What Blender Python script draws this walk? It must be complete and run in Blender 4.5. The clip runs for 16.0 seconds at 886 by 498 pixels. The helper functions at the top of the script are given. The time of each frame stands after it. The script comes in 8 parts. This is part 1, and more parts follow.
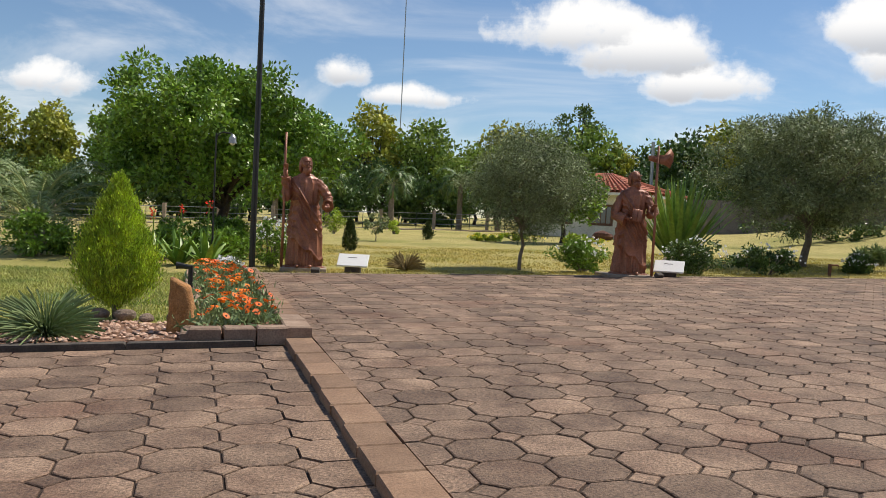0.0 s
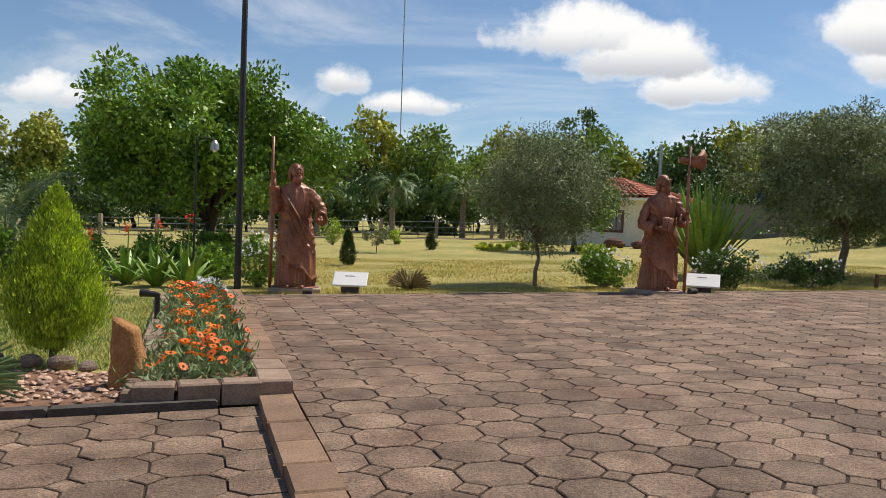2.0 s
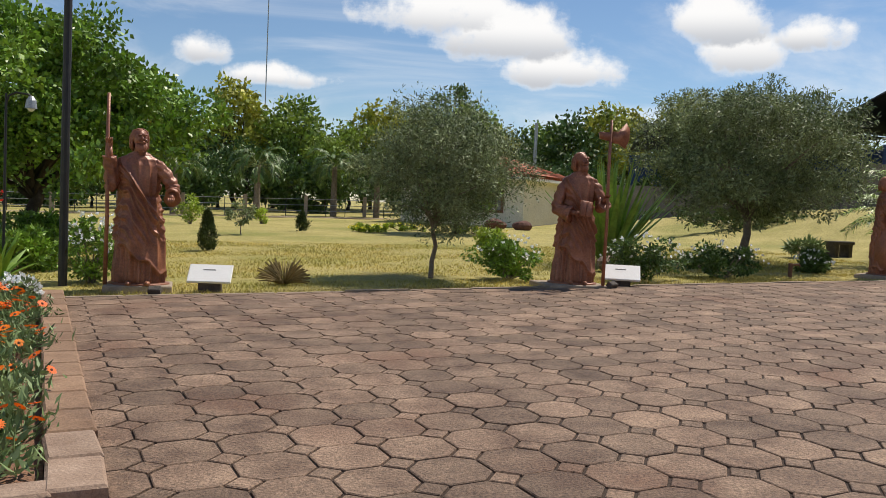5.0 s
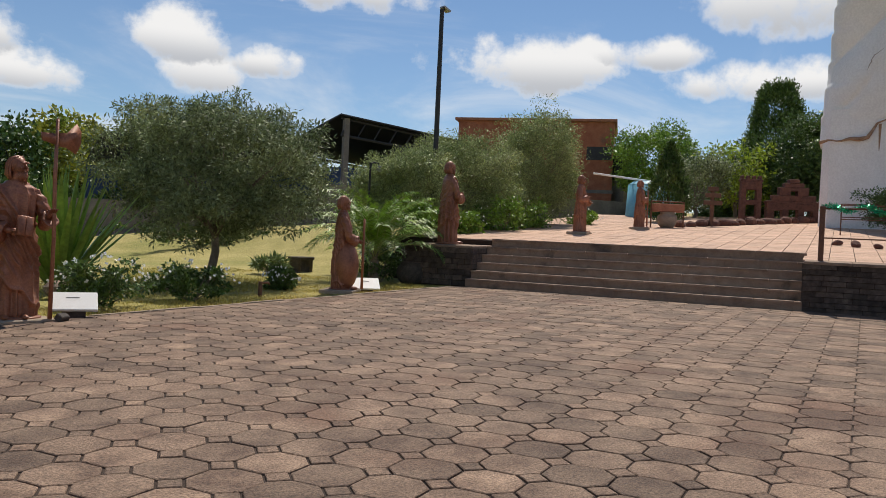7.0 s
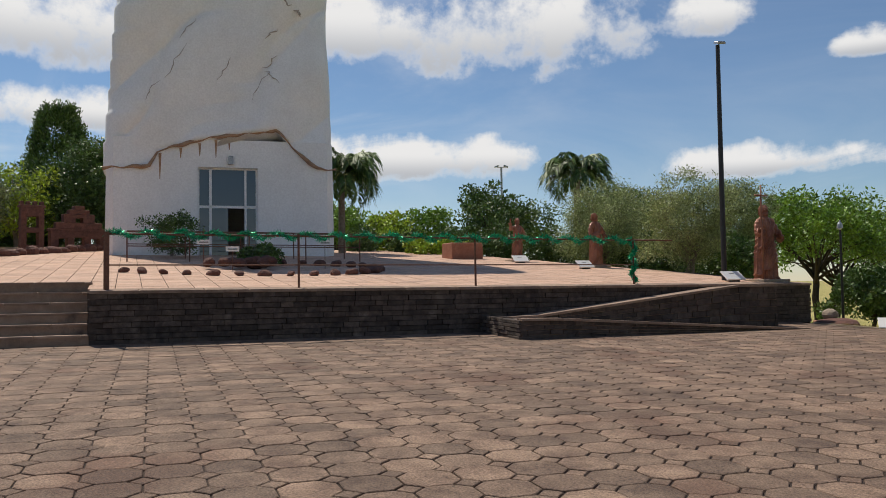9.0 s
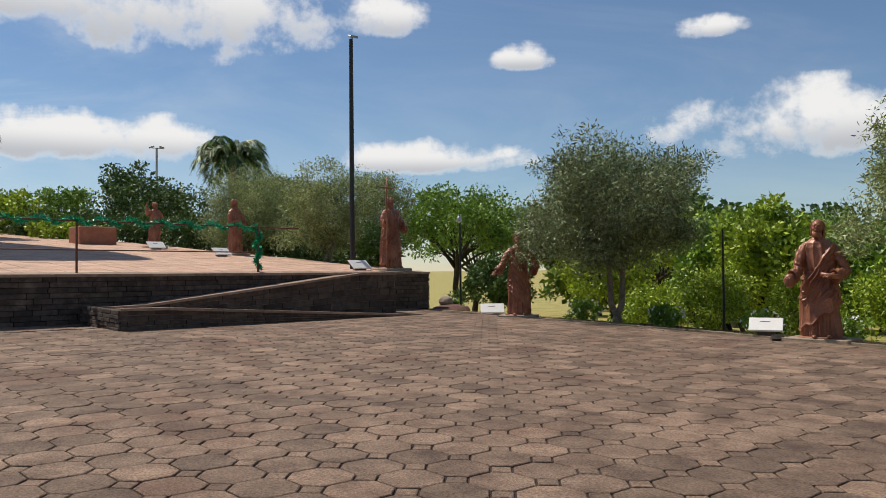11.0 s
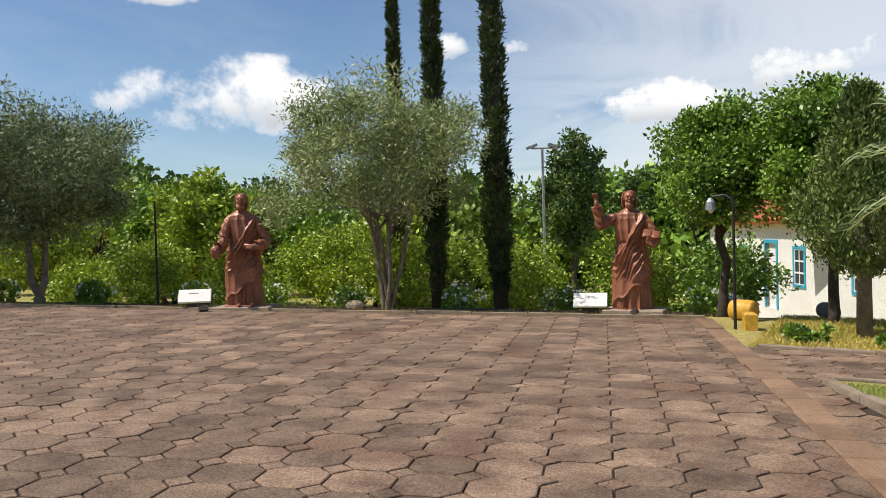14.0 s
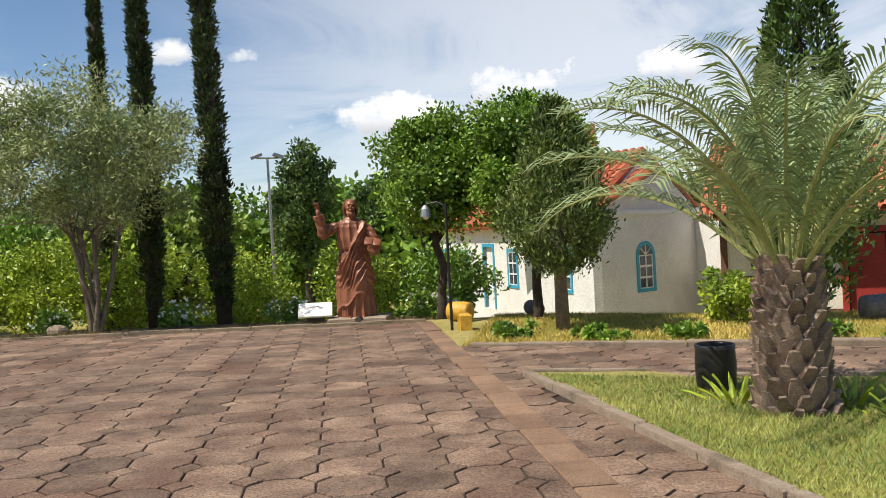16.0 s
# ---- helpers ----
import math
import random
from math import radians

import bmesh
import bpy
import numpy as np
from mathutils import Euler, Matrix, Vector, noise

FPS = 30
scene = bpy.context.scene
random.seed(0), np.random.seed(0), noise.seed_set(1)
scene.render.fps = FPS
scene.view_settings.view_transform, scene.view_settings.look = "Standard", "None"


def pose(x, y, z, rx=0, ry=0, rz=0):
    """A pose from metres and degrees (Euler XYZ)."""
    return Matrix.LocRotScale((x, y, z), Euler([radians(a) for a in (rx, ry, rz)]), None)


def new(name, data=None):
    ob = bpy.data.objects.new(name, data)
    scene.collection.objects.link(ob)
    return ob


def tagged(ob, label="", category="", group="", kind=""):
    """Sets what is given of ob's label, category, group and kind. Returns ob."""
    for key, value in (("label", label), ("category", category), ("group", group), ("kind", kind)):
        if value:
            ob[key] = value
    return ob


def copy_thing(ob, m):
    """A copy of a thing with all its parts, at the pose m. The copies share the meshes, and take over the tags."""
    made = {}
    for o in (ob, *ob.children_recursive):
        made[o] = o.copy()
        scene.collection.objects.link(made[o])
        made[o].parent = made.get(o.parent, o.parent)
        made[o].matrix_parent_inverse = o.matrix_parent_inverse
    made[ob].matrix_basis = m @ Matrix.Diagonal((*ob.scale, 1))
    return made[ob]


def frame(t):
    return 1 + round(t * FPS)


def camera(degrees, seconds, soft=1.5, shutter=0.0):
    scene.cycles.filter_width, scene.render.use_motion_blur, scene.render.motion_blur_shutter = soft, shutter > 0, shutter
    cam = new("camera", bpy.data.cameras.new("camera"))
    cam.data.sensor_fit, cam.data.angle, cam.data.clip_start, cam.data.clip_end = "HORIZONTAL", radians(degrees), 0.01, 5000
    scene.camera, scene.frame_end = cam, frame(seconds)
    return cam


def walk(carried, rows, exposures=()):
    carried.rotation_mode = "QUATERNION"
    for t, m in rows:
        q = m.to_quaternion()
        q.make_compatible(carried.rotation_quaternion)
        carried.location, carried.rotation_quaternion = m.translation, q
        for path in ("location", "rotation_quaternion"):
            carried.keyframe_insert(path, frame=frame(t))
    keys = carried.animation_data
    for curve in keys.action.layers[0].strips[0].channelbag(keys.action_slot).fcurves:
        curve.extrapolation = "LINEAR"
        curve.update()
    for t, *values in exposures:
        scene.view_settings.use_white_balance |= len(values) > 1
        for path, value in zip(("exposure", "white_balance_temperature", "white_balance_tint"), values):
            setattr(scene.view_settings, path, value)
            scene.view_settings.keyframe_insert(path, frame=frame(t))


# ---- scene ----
cam = camera(56.97, 16.0, 0.35)
PATH = [
    (0.0, pose(0.002, -0.009, 1.298, 87.70, -2.83, 0.01)),
    (0.5, pose(0.011, 0.340, 1.331, 88.33, -2.84, 0.12)),
    (1.0, pose(-0.030, 0.768, 1.349, 88.30, -2.57, -0.07)),
    (1.5, pose(-0.110, 1.269, 1.386, 88.29, -2.22, -0.33)),
    (2.0, pose(-0.114, 1.732, 1.389, 88.16, -2.05, 0.08)),
    (2.5, pose(-0.232, 2.097, 1.365, 88.02, -1.44, 0.23)),
    (3.0, pose(-0.302, 2.448, 1.398, 87.87, -1.34, 0.18)),
    (3.2, pose(-0.308, 2.601, 1.403, 87.80, -1.27, -0.15)),
    (5.3, pose(-0.394, 4.318, 1.484, 86.93, -2.80, -12.87)),
    (5.5, pose(-0.396, 4.417, 1.493, 87.26, -2.85, -15.81)),
    (6.0, pose(-0.284, 4.700, 1.494, 87.76, -3.55, -25.34)),
    (6.5, pose(-0.056, 5.008, 1.505, 88.74, -3.21, -35.83)),
    (7.0, pose(0.187, 5.369, 1.512, 89.67, -2.62, -45.69)),
    (7.5, pose(0.562, 5.526, 1.504, 90.28, -2.35, -55.83)),
    (8.0, pose(0.855, 5.608, 1.507, 91.49, -1.43, -68.02)),
    (8.5, pose(1.172, 5.771, 1.522, 92.43, -0.63, -81.14)),
    (9.0, pose(1.534, 5.746, 1.529, 92.49, 0.83, -92.59)),
    (9.2, pose(1.628, 5.728, 1.520, 92.26, 0.81, -95.49)),
    (11.3, pose(1.603, 4.254, 1.485, 91.33, 0.64, -118.68)),
    (11.5, pose(1.601, 4.209, 1.488, 91.21, 0.71, -121.46)),
    (12.0, pose(1.600, 4.121, 1.503, 90.85, 1.04, -127.74)),
    (12.5, pose(1.667, 4.070, 1.505, 90.57, 1.46, -134.13)),
    (13.0, pose(1.659, 4.012, 1.507, 90.09, 1.67, -140.45)),
    (13.5, pose(1.609, 3.899, 1.496, 89.44, 1.69, -146.71)),
    (14.0, pose(1.537, 3.873, 1.504, 88.77, 1.48, -151.93)),
    (14.5, pose(1.492, 3.789, 1.495, 88.56, 1.63, -156.03)),
    (15.0, pose(1.419, 3.662, 1.481, 88.76, 1.99, -159.61)),
    (15.5, pose(1.360, 3.607, 1.476, 88.79, 2.70, -163.65)),
    (16.0, pose(1.348, 3.653, 1.477, 88.78, 3.13, -170.26)),
]
walk(cam, PATH, [(0.0, 0.0), (3.2, -0.05), (5.5, -0.05), (7.0, -0.2), (8.0, -0.16), (9.2, -0.32), (11.3, -0.2), (14.0, 0.08), (16.0, 0.15)])

# ---- light ----
SUN_AZ = radians(33)      # from +x towards +y
SUN_EL = radians(57)
sun_data = bpy.data.lights.new("sun", "SUN")
sun_data.energy, sun_data.angle, sun_data.color = 5.0, radians(0.53), (1.0, 0.92, 0.8)
sun = new("sun", sun_data)
to_sun = Vector((math.cos(SUN_EL) * math.cos(SUN_AZ), math.cos(SUN_EL) * math.sin(SUN_AZ), math.sin(SUN_EL)))
sun.rotation_euler = to_sun.to_track_quat("Z", "Y").to_euler()

world = bpy.data.worlds.new("sky")
scene.world = world
world.use_nodes = True


def build_sky():
    nt = world.node_tree
    nt.nodes.clear()
    N, L = nt.nodes.new, nt.links.new

    def math_node(op, a, b=None, c=None, clamp=False):
        n = N("ShaderNodeMath")
        n.operation, n.use_clamp = op, clamp
        for i, v in enumerate((a, b, c)):
            if v is None:
                continue
            if isinstance(v, (int, float)):
                n.inputs[i].default_value = v
            else:
                L(v, n.inputs[i])
        return n.outputs[0]

    sky = N("ShaderNodeTexSky")
    sky.sky_type, sky.sun_disc = "NISHITA", False
    sky.sun_elevation, sky.sun_rotation = SUN_EL, radians(90) - SUN_AZ
    sky.air_density, sky.dust_density, sky.ozone_density = 1.0, 0.0, 4.5
    coord = N("ShaderNodeTexCoord").outputs["Generated"]
    sep = N("ShaderNodeSeparateXYZ")
    L(coord, sep.inputs[0])
    X, Y, Z = sep.outputs
    az = math_node("MULTIPLY", math_node("ARCTAN2", X, Y), 180 / math.pi)      # 0 ahead (+y), positive to +x
    el = math_node("MULTIPLY", math_node("ARCSINE", Z), 180 / math.pi)
    # cloud texture on a flat layer high above
    zc = math_node("ADD", math_node("MAXIMUM", Z, 0.0), 0.16)
    comb = N("ShaderNodeCombineXYZ")
    L(math_node("DIVIDE", X, zc), comb.inputs[0])
    L(math_node("DIVIDE", Y, zc), comb.inputs[1])
    big = N("ShaderNodeTexNoise")
    L(comb.outputs[0], big.inputs["Vector"])
    big.inputs["Scale"].default_value, big.inputs["Detail"].default_value = 0.9, 7
    big.inputs["Roughness"].default_value = 0.6
    big.inputs["Distortion"].default_value = 1.1
    puff = N("ShaderNodeTexNoise")
    L(coord, puff.inputs["Vector"])
    puff.inputs["Scale"].default_value, puff.inputs["Detail"].default_value = 11, 9
    puff.inputs["Roughness"].default_value = 0.6
    fluff = math_node("SUBTRACT", puff.outputs[0], 0.5)

    def ramp(v, a, b):
        n = N("ShaderNodeMapRange")
        n.interpolation_type = "SMOOTHSTEP"
        L(v, n.inputs[0])
        n.inputs[1].default_value, n.inputs[2].default_value = a, b
        return n.outputs[0]

    # thin veil, thicker towards the horizon and over the south west
    low = ramp(el, 22, 2)
    veil = math_node("MULTIPLY", ramp(math_node("ADD", big.outputs[0], math_node("MULTIPLY", low, 0.1)), 0.48, 0.82), 0.5)
    sw_dir = math_node("ADD", math_node("MULTIPLY", X, -0.25), math_node("MULTIPLY", Y, -0.97))
    side = math_node("MULTIPLY", math_node("MULTIPLY", ramp(sw_dir, 0.62, 0.97), ramp(el, 36, 16)), 0.55)
    clear = math_node("ADD", math_node("MULTIPLY", X, 0.85), math_node("MULTIPLY", Y, -0.53))
    veil = math_node("MULTIPLY", veil, math_node("SUBTRACT", 1.0, math_node("MULTIPLY", ramp(clear, 0.7, 0.95), 0.8)))
    veil = math_node("MAXIMUM", veil, math_node("MULTIPLY", side, ramp(big.outputs[0], 0.25, 0.55)))
    # heaped clouds: azimuth, elevation, half width, half height in degrees
    heaps = CLOUDS
    cover = None
    shade = None
    for a, e, w, h in heaps:
        da = math_node("DIVIDE", math_node("SUBTRACT", az, a), w)
        de0 = math_node("DIVIDE", math_node("SUBTRACT", el, e), h)
        # flat undersides
        de = math_node("MAXIMUM", de0, math_node("MULTIPLY", de0, -1.5))
        r2 = math_node("ADD", math_node("MULTIPLY", da, da), math_node("MULTIPLY", de, de))
        m = math_node("SUBTRACT", 1.35, r2)
        m = math_node("ADD", m, math_node("ADD", math_node("MULTIPLY", fluff, 5.6), math_node("MULTIPLY", math_node("SUBTRACT", big.outputs[0], 0.5), 3.0)))
        cover = m if cover is None else math_node("MAXIMUM", cover, m)
        s = math_node("MULTIPLY", ramp(de0, 0.35, -0.6), ramp(m, 0.2, 1.0))
        shade = s if shade is None else math_node("MAXIMUM", shade, s)
    cover = ramp(cover, 0.0, 1.25)
    dens = math_node("MAXIMUM", cover, veil, clamp=True)
    col = N("ShaderNodeMix")
    col.data_type = "RGBA"
    L(math_node("MULTIPLY", shade, cover), col.inputs[0])
    col.inputs[6].default_value = (10.2, 10.1, 10.0, 1)
    col.inputs[7].default_value = (6.0, 6.2, 6.6, 1)
    mix = N("ShaderNodeMix")
    mix.data_type = "RGBA"
    L(dens, mix.inputs[0])
    L(sky.outputs[0], mix.inputs[6])
    L(col.outputs[2], mix.inputs[7])
    bg = N("ShaderNodeBackground")
    bg.inputs[1].default_value = 0.1
    L(mix.outputs[2], bg.inputs[0])
    out = N("ShaderNodeOutputWorld")
    L(bg.outputs[0], out.inputs[0])


CLOUDS = [
    (6.5, 12.8, 5.0, 2.4), (13.0, 11.6, 5.4, 2.2), (17.0, 9.4, 4.2, 1.7), (28.5, 10.6, 2.6, 2.2), (-1.5, 8.0, 4.0, 1.0),
    (-26.0, 7.2, 2.6, 1.4), (-7.3, 9.5, 1.8, 1.4), (9.0, 17.0, 9.0, 1.4), (-20.0, 15.5, 10.0, 1.6),
    (27.6, 12.6, 3.2, 2.2), (34.0, 11.6, 3.0, 1.4), (51.0, 12.4, 6.6, 2.4), (60.0, 13.2, 3.4, 1.4), (68.0, 16.6, 6.0, 3.4),
    (37.0, 16.8, 7.0, 2.0), (68.0, 11.2, 7.0, 1.6), (99.0, 17.5, 9.2, 4.6), (86.0, 17.5, 6.0, 3.2), (88.0, 8.6, 10.0, 1.8), (110.0, 17.2, 3.4, 1.8),
    (120.5, 14.4, 2.1, 1.0), (133.5, 15.6, 2.2, 0.9), (138.0, 9.0, 8.6, 2.4), (115.5, 7.6, 6.4, 1.3),
    (152.0, 12.6, 1.8, 1.2), (157.5, 12.4, 1.6, 0.8), (166.0, 8.0, 5.0, 1.8), (176.5, 9.6, 5.0, 2.2), (-172.0, 10.0, 4.6, 1.6),
]
build_sky()

# ---- materials ----


def material(name, c1, c2, rough=0.8, scale=6.0, fine=60.0, bump=0.3, metal=0.0, c3=None, vary=0.0, island=0.0, spots=0.5, coat=0.0, trans=None, dist=0.02, grain=0.26):
    """Two colours mixed by a coarse noise, a third in patches, fine grain, bump, and a change from piece to piece."""
    m = bpy.data.materials.new(name)
    m.use_nodes = True
    nt = m.node_tree
    b = nt.nodes["Principled BSDF"]
    N, L = nt.nodes.new, nt.links.new
    geo = N("ShaderNodeNewGeometry")
    pos = geo.outputs["Position"]
    n1, n2 = N("ShaderNodeTexNoise"), N("ShaderNodeTexNoise")
    for n, s, d in ((n1, scale, 5), (n2, fine, 4)):
        L(pos, n.inputs["Vector"])
        n.inputs["Scale"].default_value, n.inputs["Detail"].default_value = s, d
        n.inputs["Roughness"].default_value = 0.62
    mr = N("ShaderNodeMapRange")
    L(n1.outputs[0], mr.inputs[0])
    mr.inputs[1].default_value, mr.inputs[2].default_value = 0.32, 0.68
    mix = N("ShaderNodeMix")
    mix.data_type = "RGBA"
    L(mr.outputs[0], mix.inputs[0])
    mix.inputs[6].default_value, mix.inputs[7].default_value = (*c1, 1), (*c2, 1)
    col = mix.outputs[2]
    if c3:
        n3 = N("ShaderNodeTexNoise")
        L(pos, n3.inputs["Vector"])
        n3.inputs["Scale"].default_value, n3.inputs["Detail"].default_value = scale * 0.27, 6
        r3 = N("ShaderNodeMapRange")
        L(n3.outputs[0], r3.inputs[0])
        r3.inputs[1].default_value, r3.inputs[2].default_value = spots, spots + 0.12
        x3 = N("ShaderNodeMix")
        x3.data_type = "RGBA"
        L(r3.outputs[0], x3.inputs[0])
        L(col, x3.inputs[6])
        x3.inputs[7].default_value = (*c3, 1)
        col = x3.outputs[2]
    g = N("ShaderNodeMapRange")
    L(n2.outputs[0], g.inputs[0])
    g.inputs[1].default_value, g.inputs[2].default_value, g.inputs[3].default_value, g.inputs[4].default_value = 0.3, 0.7, 1 - grain, 1 + grain
    value = g.outputs[0]
    for amount, out in ((vary, None), (island, geo.outputs["Random Per Island"])):
        if amount:
            src = out or N("ShaderNodeObjectInfo").outputs["Random"]
            v = N("ShaderNodeMapRange")
            L(src, v.inputs[0])
            v.inputs[3].default_value, v.inputs[4].default_value = 1 - amount, 1 + amount
            mul = N("ShaderNodeMath")
            mul.operation = "MULTIPLY"
            L(value, mul.inputs[0])
            L(v.outputs[0], mul.inputs[1])
            value = mul.outputs[0]
    hsv = N("ShaderNodeHueSaturation")
    L(col, hsv.inputs["Color"])
    L(value, hsv.inputs["Value"])
    L(hsv.outputs[0], b.inputs["Base Color"])
    b.inputs["Roughness"].default_value, b.inputs["Metallic"].default_value = rough, metal
    if coat:
        b.inputs["Specular IOR Level"].default_value = coat
    if bump:
        bp = N("ShaderNodeBump")
        bp.inputs["Strength"].default_value, bp.inputs["Distance"].default_value = bump, dist
        L(n2.outputs[0], bp.inputs["Height"])
        L(bp.outputs[0], b.inputs["Normal"])
    if trans:
        t = N("ShaderNodeBsdfTranslucent")
        hs = N("ShaderNodeHueSaturation")
        L(hsv.outputs[0], hs.inputs["Color"])
        hs.inputs["Value"].default_value = 1.3
        L(hs.outputs[0], t.inputs[0])
        mx = N("ShaderNodeMixShader")
        mx.inputs[0].default_value = trans
        L(b.outputs[0], mx.inputs[1])
        L(t.outputs[0], mx.inputs[2])
        L(mx.outputs[0], nt.nodes["Material Output"].inputs[0])
    return m


def leafy(name, c1, c2, rough=0.55, island=0.45, trans=0.25, scale=1.2):
    c1, c2 = tuple(min(0.9, k * w) for k, w in zip(c1, (1.8, 1.65, 1.45))), tuple(min(0.9, k * w) for k, w in zip(c2, (1.8, 1.65, 1.45)))
    return material(name, c1, c2, rough, scale, 9.0, 0.0, island=island, trans=trans * 0.55)


M = {}
M["paver"] = material("paver", (0.12, 0.071, 0.046), (0.29, 0.194, 0.13), 0.84, 2.6, 55, 1.0, c3=(0.15, 0.083, 0.052), vary=0.29, spots=0.56, dist=0.014, grain=0.55)
M["paver_rest"] = material("paver_rest", (0.12, 0.071, 0.046), (0.29, 0.194, 0.13), 0.84, 2.6, 55, 1.0, c3=(0.15, 0.083, 0.052), island=0.29, spots=0.56, dist=0.014, grain=0.55)
M["joint"] = material("joint", (0.032, 0.02, 0.014), (0.06, 0.036, 0.024), 0.95, 9, 90, 0.5)
M["strip"] = material("strip", (0.21, 0.122, 0.072), (0.29, 0.182, 0.112), 0.85, 4, 60, 0.5, c3=(0.16, 0.1, 0.07), vary=0.15, spots=0.62, dist=0.012)
M["grass"] = material("grass", (0.31, 0.27, 0.07), (0.44, 0.36, 0.12), 0.9, 0.8, 24, 0.8, c3=(0.25, 0.24, 0.05), spots=0.52, dist=0.05, grain=0.45)
M["blade"] = leafy("blade", (0.17, 0.18, 0.03), (0.36, 0.3, 0.09), 0.6, 0.35, 0.3, 0.7)
M["blade_green"] = leafy("blade_green", (0.1, 0.16, 0.035), (0.27, 0.29, 0.09), 0.6, 0.35, 0.25, 0.9)
M["dry_grass"] = leafy("dry_grass", (0.1, 0.085, 0.04), (0.17, 0.135, 0.065), 0.7, 0.3, 0.2)
M["soil"] = material("soil", (0.17, 0.085, 0.05), (0.26, 0.14, 0.085), 0.95, 5, 50, 0.8)
M["gravel"] = material("gravel", (0.42, 0.22, 0.14), (0.58, 0.42, 0.32), 0.8, 20, 80, 0.4, island=0.4)
M["kerb_dark"] = material("kerb_dark", (0.05, 0.042, 0.036), (0.11, 0.09, 0.075), 0.9, 8, 70, 0.6, c3=(0.2, 0.17, 0.13), spots=0.6)
M["kerb"] = material("kerb", (0.26, 0.19, 0.13), (0.34, 0.27, 0.2), 0.9, 7, 60, 0.6, c3=(0.15, 0.12, 0.08), spots=0.58)
M["bronze"] = material("bronze", (0.2, 0.072, 0.038), (0.38, 0.155, 0.084), 0.42, 3.5, 40, 0.3, metal=0.1, c3=(0.3, 0.13, 0.08), spots=0.6, coat=0.5, dist=0.01)
M["plinth"] = material("plinth", (0.3, 0.23, 0.17), (0.4, 0.32, 0.24), 0.9, 9, 70, 0.5)
M["black_metal"] = material("black_metal", (0.012, 0.012, 0.014), (0.022, 0.021, 0.02), 0.5, 6, 60, 0.1)
M["grey_metal"] = material("grey_metal", (0.32, 0.33, 0.34), (0.42, 0.43, 0.44), 0.45, 6, 60, 0.1, metal=0.6)
M["rust_metal"] = material("rust_metal", (0.12, 0.055, 0.035), (0.2, 0.09, 0.05), 0.75, 12, 80, 0.3)
M["white_board"] = material("white_board", (0.8, 0.78, 0.74), (0.84, 0.83, 0.8), 0.5, 5, 60, 0.05, grain=0.06)
M["ink"] = material("ink", (0.1, 0.09, 0.09), (0.14, 0.13, 0.12), 0.8, 20, 60, 0.0)
M["white_wall"] = material("white_wall", (0.7, 0.69, 0.66), (0.8, 0.79, 0.77), 0.85, 1.5, 30, 0.25, c3=(0.5, 0.48, 0.44), spots=0.66)
M["cream_wall"] = material("cream_wall", (0.68, 0.63, 0.53), (0.75, 0.71, 0.62), 0.85, 1.5, 30, 0.2, c3=(0.55, 0.5, 0.42), spots=0.66)
M["monument"] = material("monument", (0.8, 0.79, 0.77), (0.87, 0.865, 0.85), 0.8, 0.7, 14, 0.18, c3=(0.62, 0.56, 0.49), spots=0.68, dist=0.05, grain=0.08)
M["stain"] = material("stain", (0.3, 0.17, 0.1), (0.42, 0.28, 0.18), 0.85, 5, 40, 0.4)
M["crack"] = material("crack", (0.34, 0.3, 0.26), (0.5, 0.45, 0.4), 0.9, 5, 40, 0.4)
M["roof_tile"] = material("roof_tile", (0.4, 0.1, 0.045), (0.52, 0.17, 0.08), 0.8, 3, 40, 0.4, c3=(0.28, 0.09, 0.05), vary=0.2, spots=0.6)
M["blue_paint"] = material("blue_paint", (0.03, 0.3, 0.48), (0.05, 0.38, 0.56), 0.5, 5, 50, 0.1)
M["white_paint"] = material("white_paint", (0.75, 0.75, 0.74), (0.8, 0.8, 0.79), 0.5, 5, 50, 0.1)
M["red_paint"] = material("red_paint", (0.3, 0.025, 0.02), (0.38, 0.04, 0.03), 0.55, 5, 40, 0.2)
M["dark_wood"] = material("dark_wood", (0.1, 0.045, 0.025), (0.17, 0.08, 0.045), 0.7, 8, 60, 0.3)
M["dark"] = material("dark", (0.008, 0.008, 0.008), (0.015, 0.014, 0.013), 0.9, 5, 30, 0.0)
M["shed_blue"] = material("shed_blue", (0.03, 0.06, 0.16), (0.045, 0.085, 0.2), 0.6, 2, 20, 0.1)
M["steel_dark"] = material("steel_dark", (0.03, 0.03, 0.035), (0.05, 0.05, 0.055), 0.6, 3, 30, 0.1, metal=0.3)
M["concrete_wall"] = material("concrete_wall", (0.16, 0.14, 0.125), (0.24, 0.215, 0.19), 0.92, 1.5, 20, 0.4, c3=(0.1, 0.085, 0.075), spots=0.58)
M["brick_wall"] = material("brick_wall", (0.3, 0.1, 0.055), (0.4, 0.16, 0.09), 0.9, 3, 40, 0.5, c3=(0.2, 0.11, 0.08), spots=0.6)
M["tank"] = material("tank", (0.12, 0.36, 0.48), (0.16, 0.42, 0.54), 0.5, 3, 30, 0.1)
M["wall_stone"] = material("wall_stone", (0.05, 0.036, 0.03), (0.12, 0.09, 0.07), 0.92, 7, 60, 0.7, c3=(0.17, 0.13, 0.1), vary=0.35, spots=0.62, dist=0.015)
M["step_stone"] = material("step_stone", (0.25, 0.165, 0.115), (0.36, 0.255, 0.185), 0.9, 5, 60, 0.6, c3=(0.1, 0.075, 0.06), vary=0.2, spots=0.6, dist=0.012)
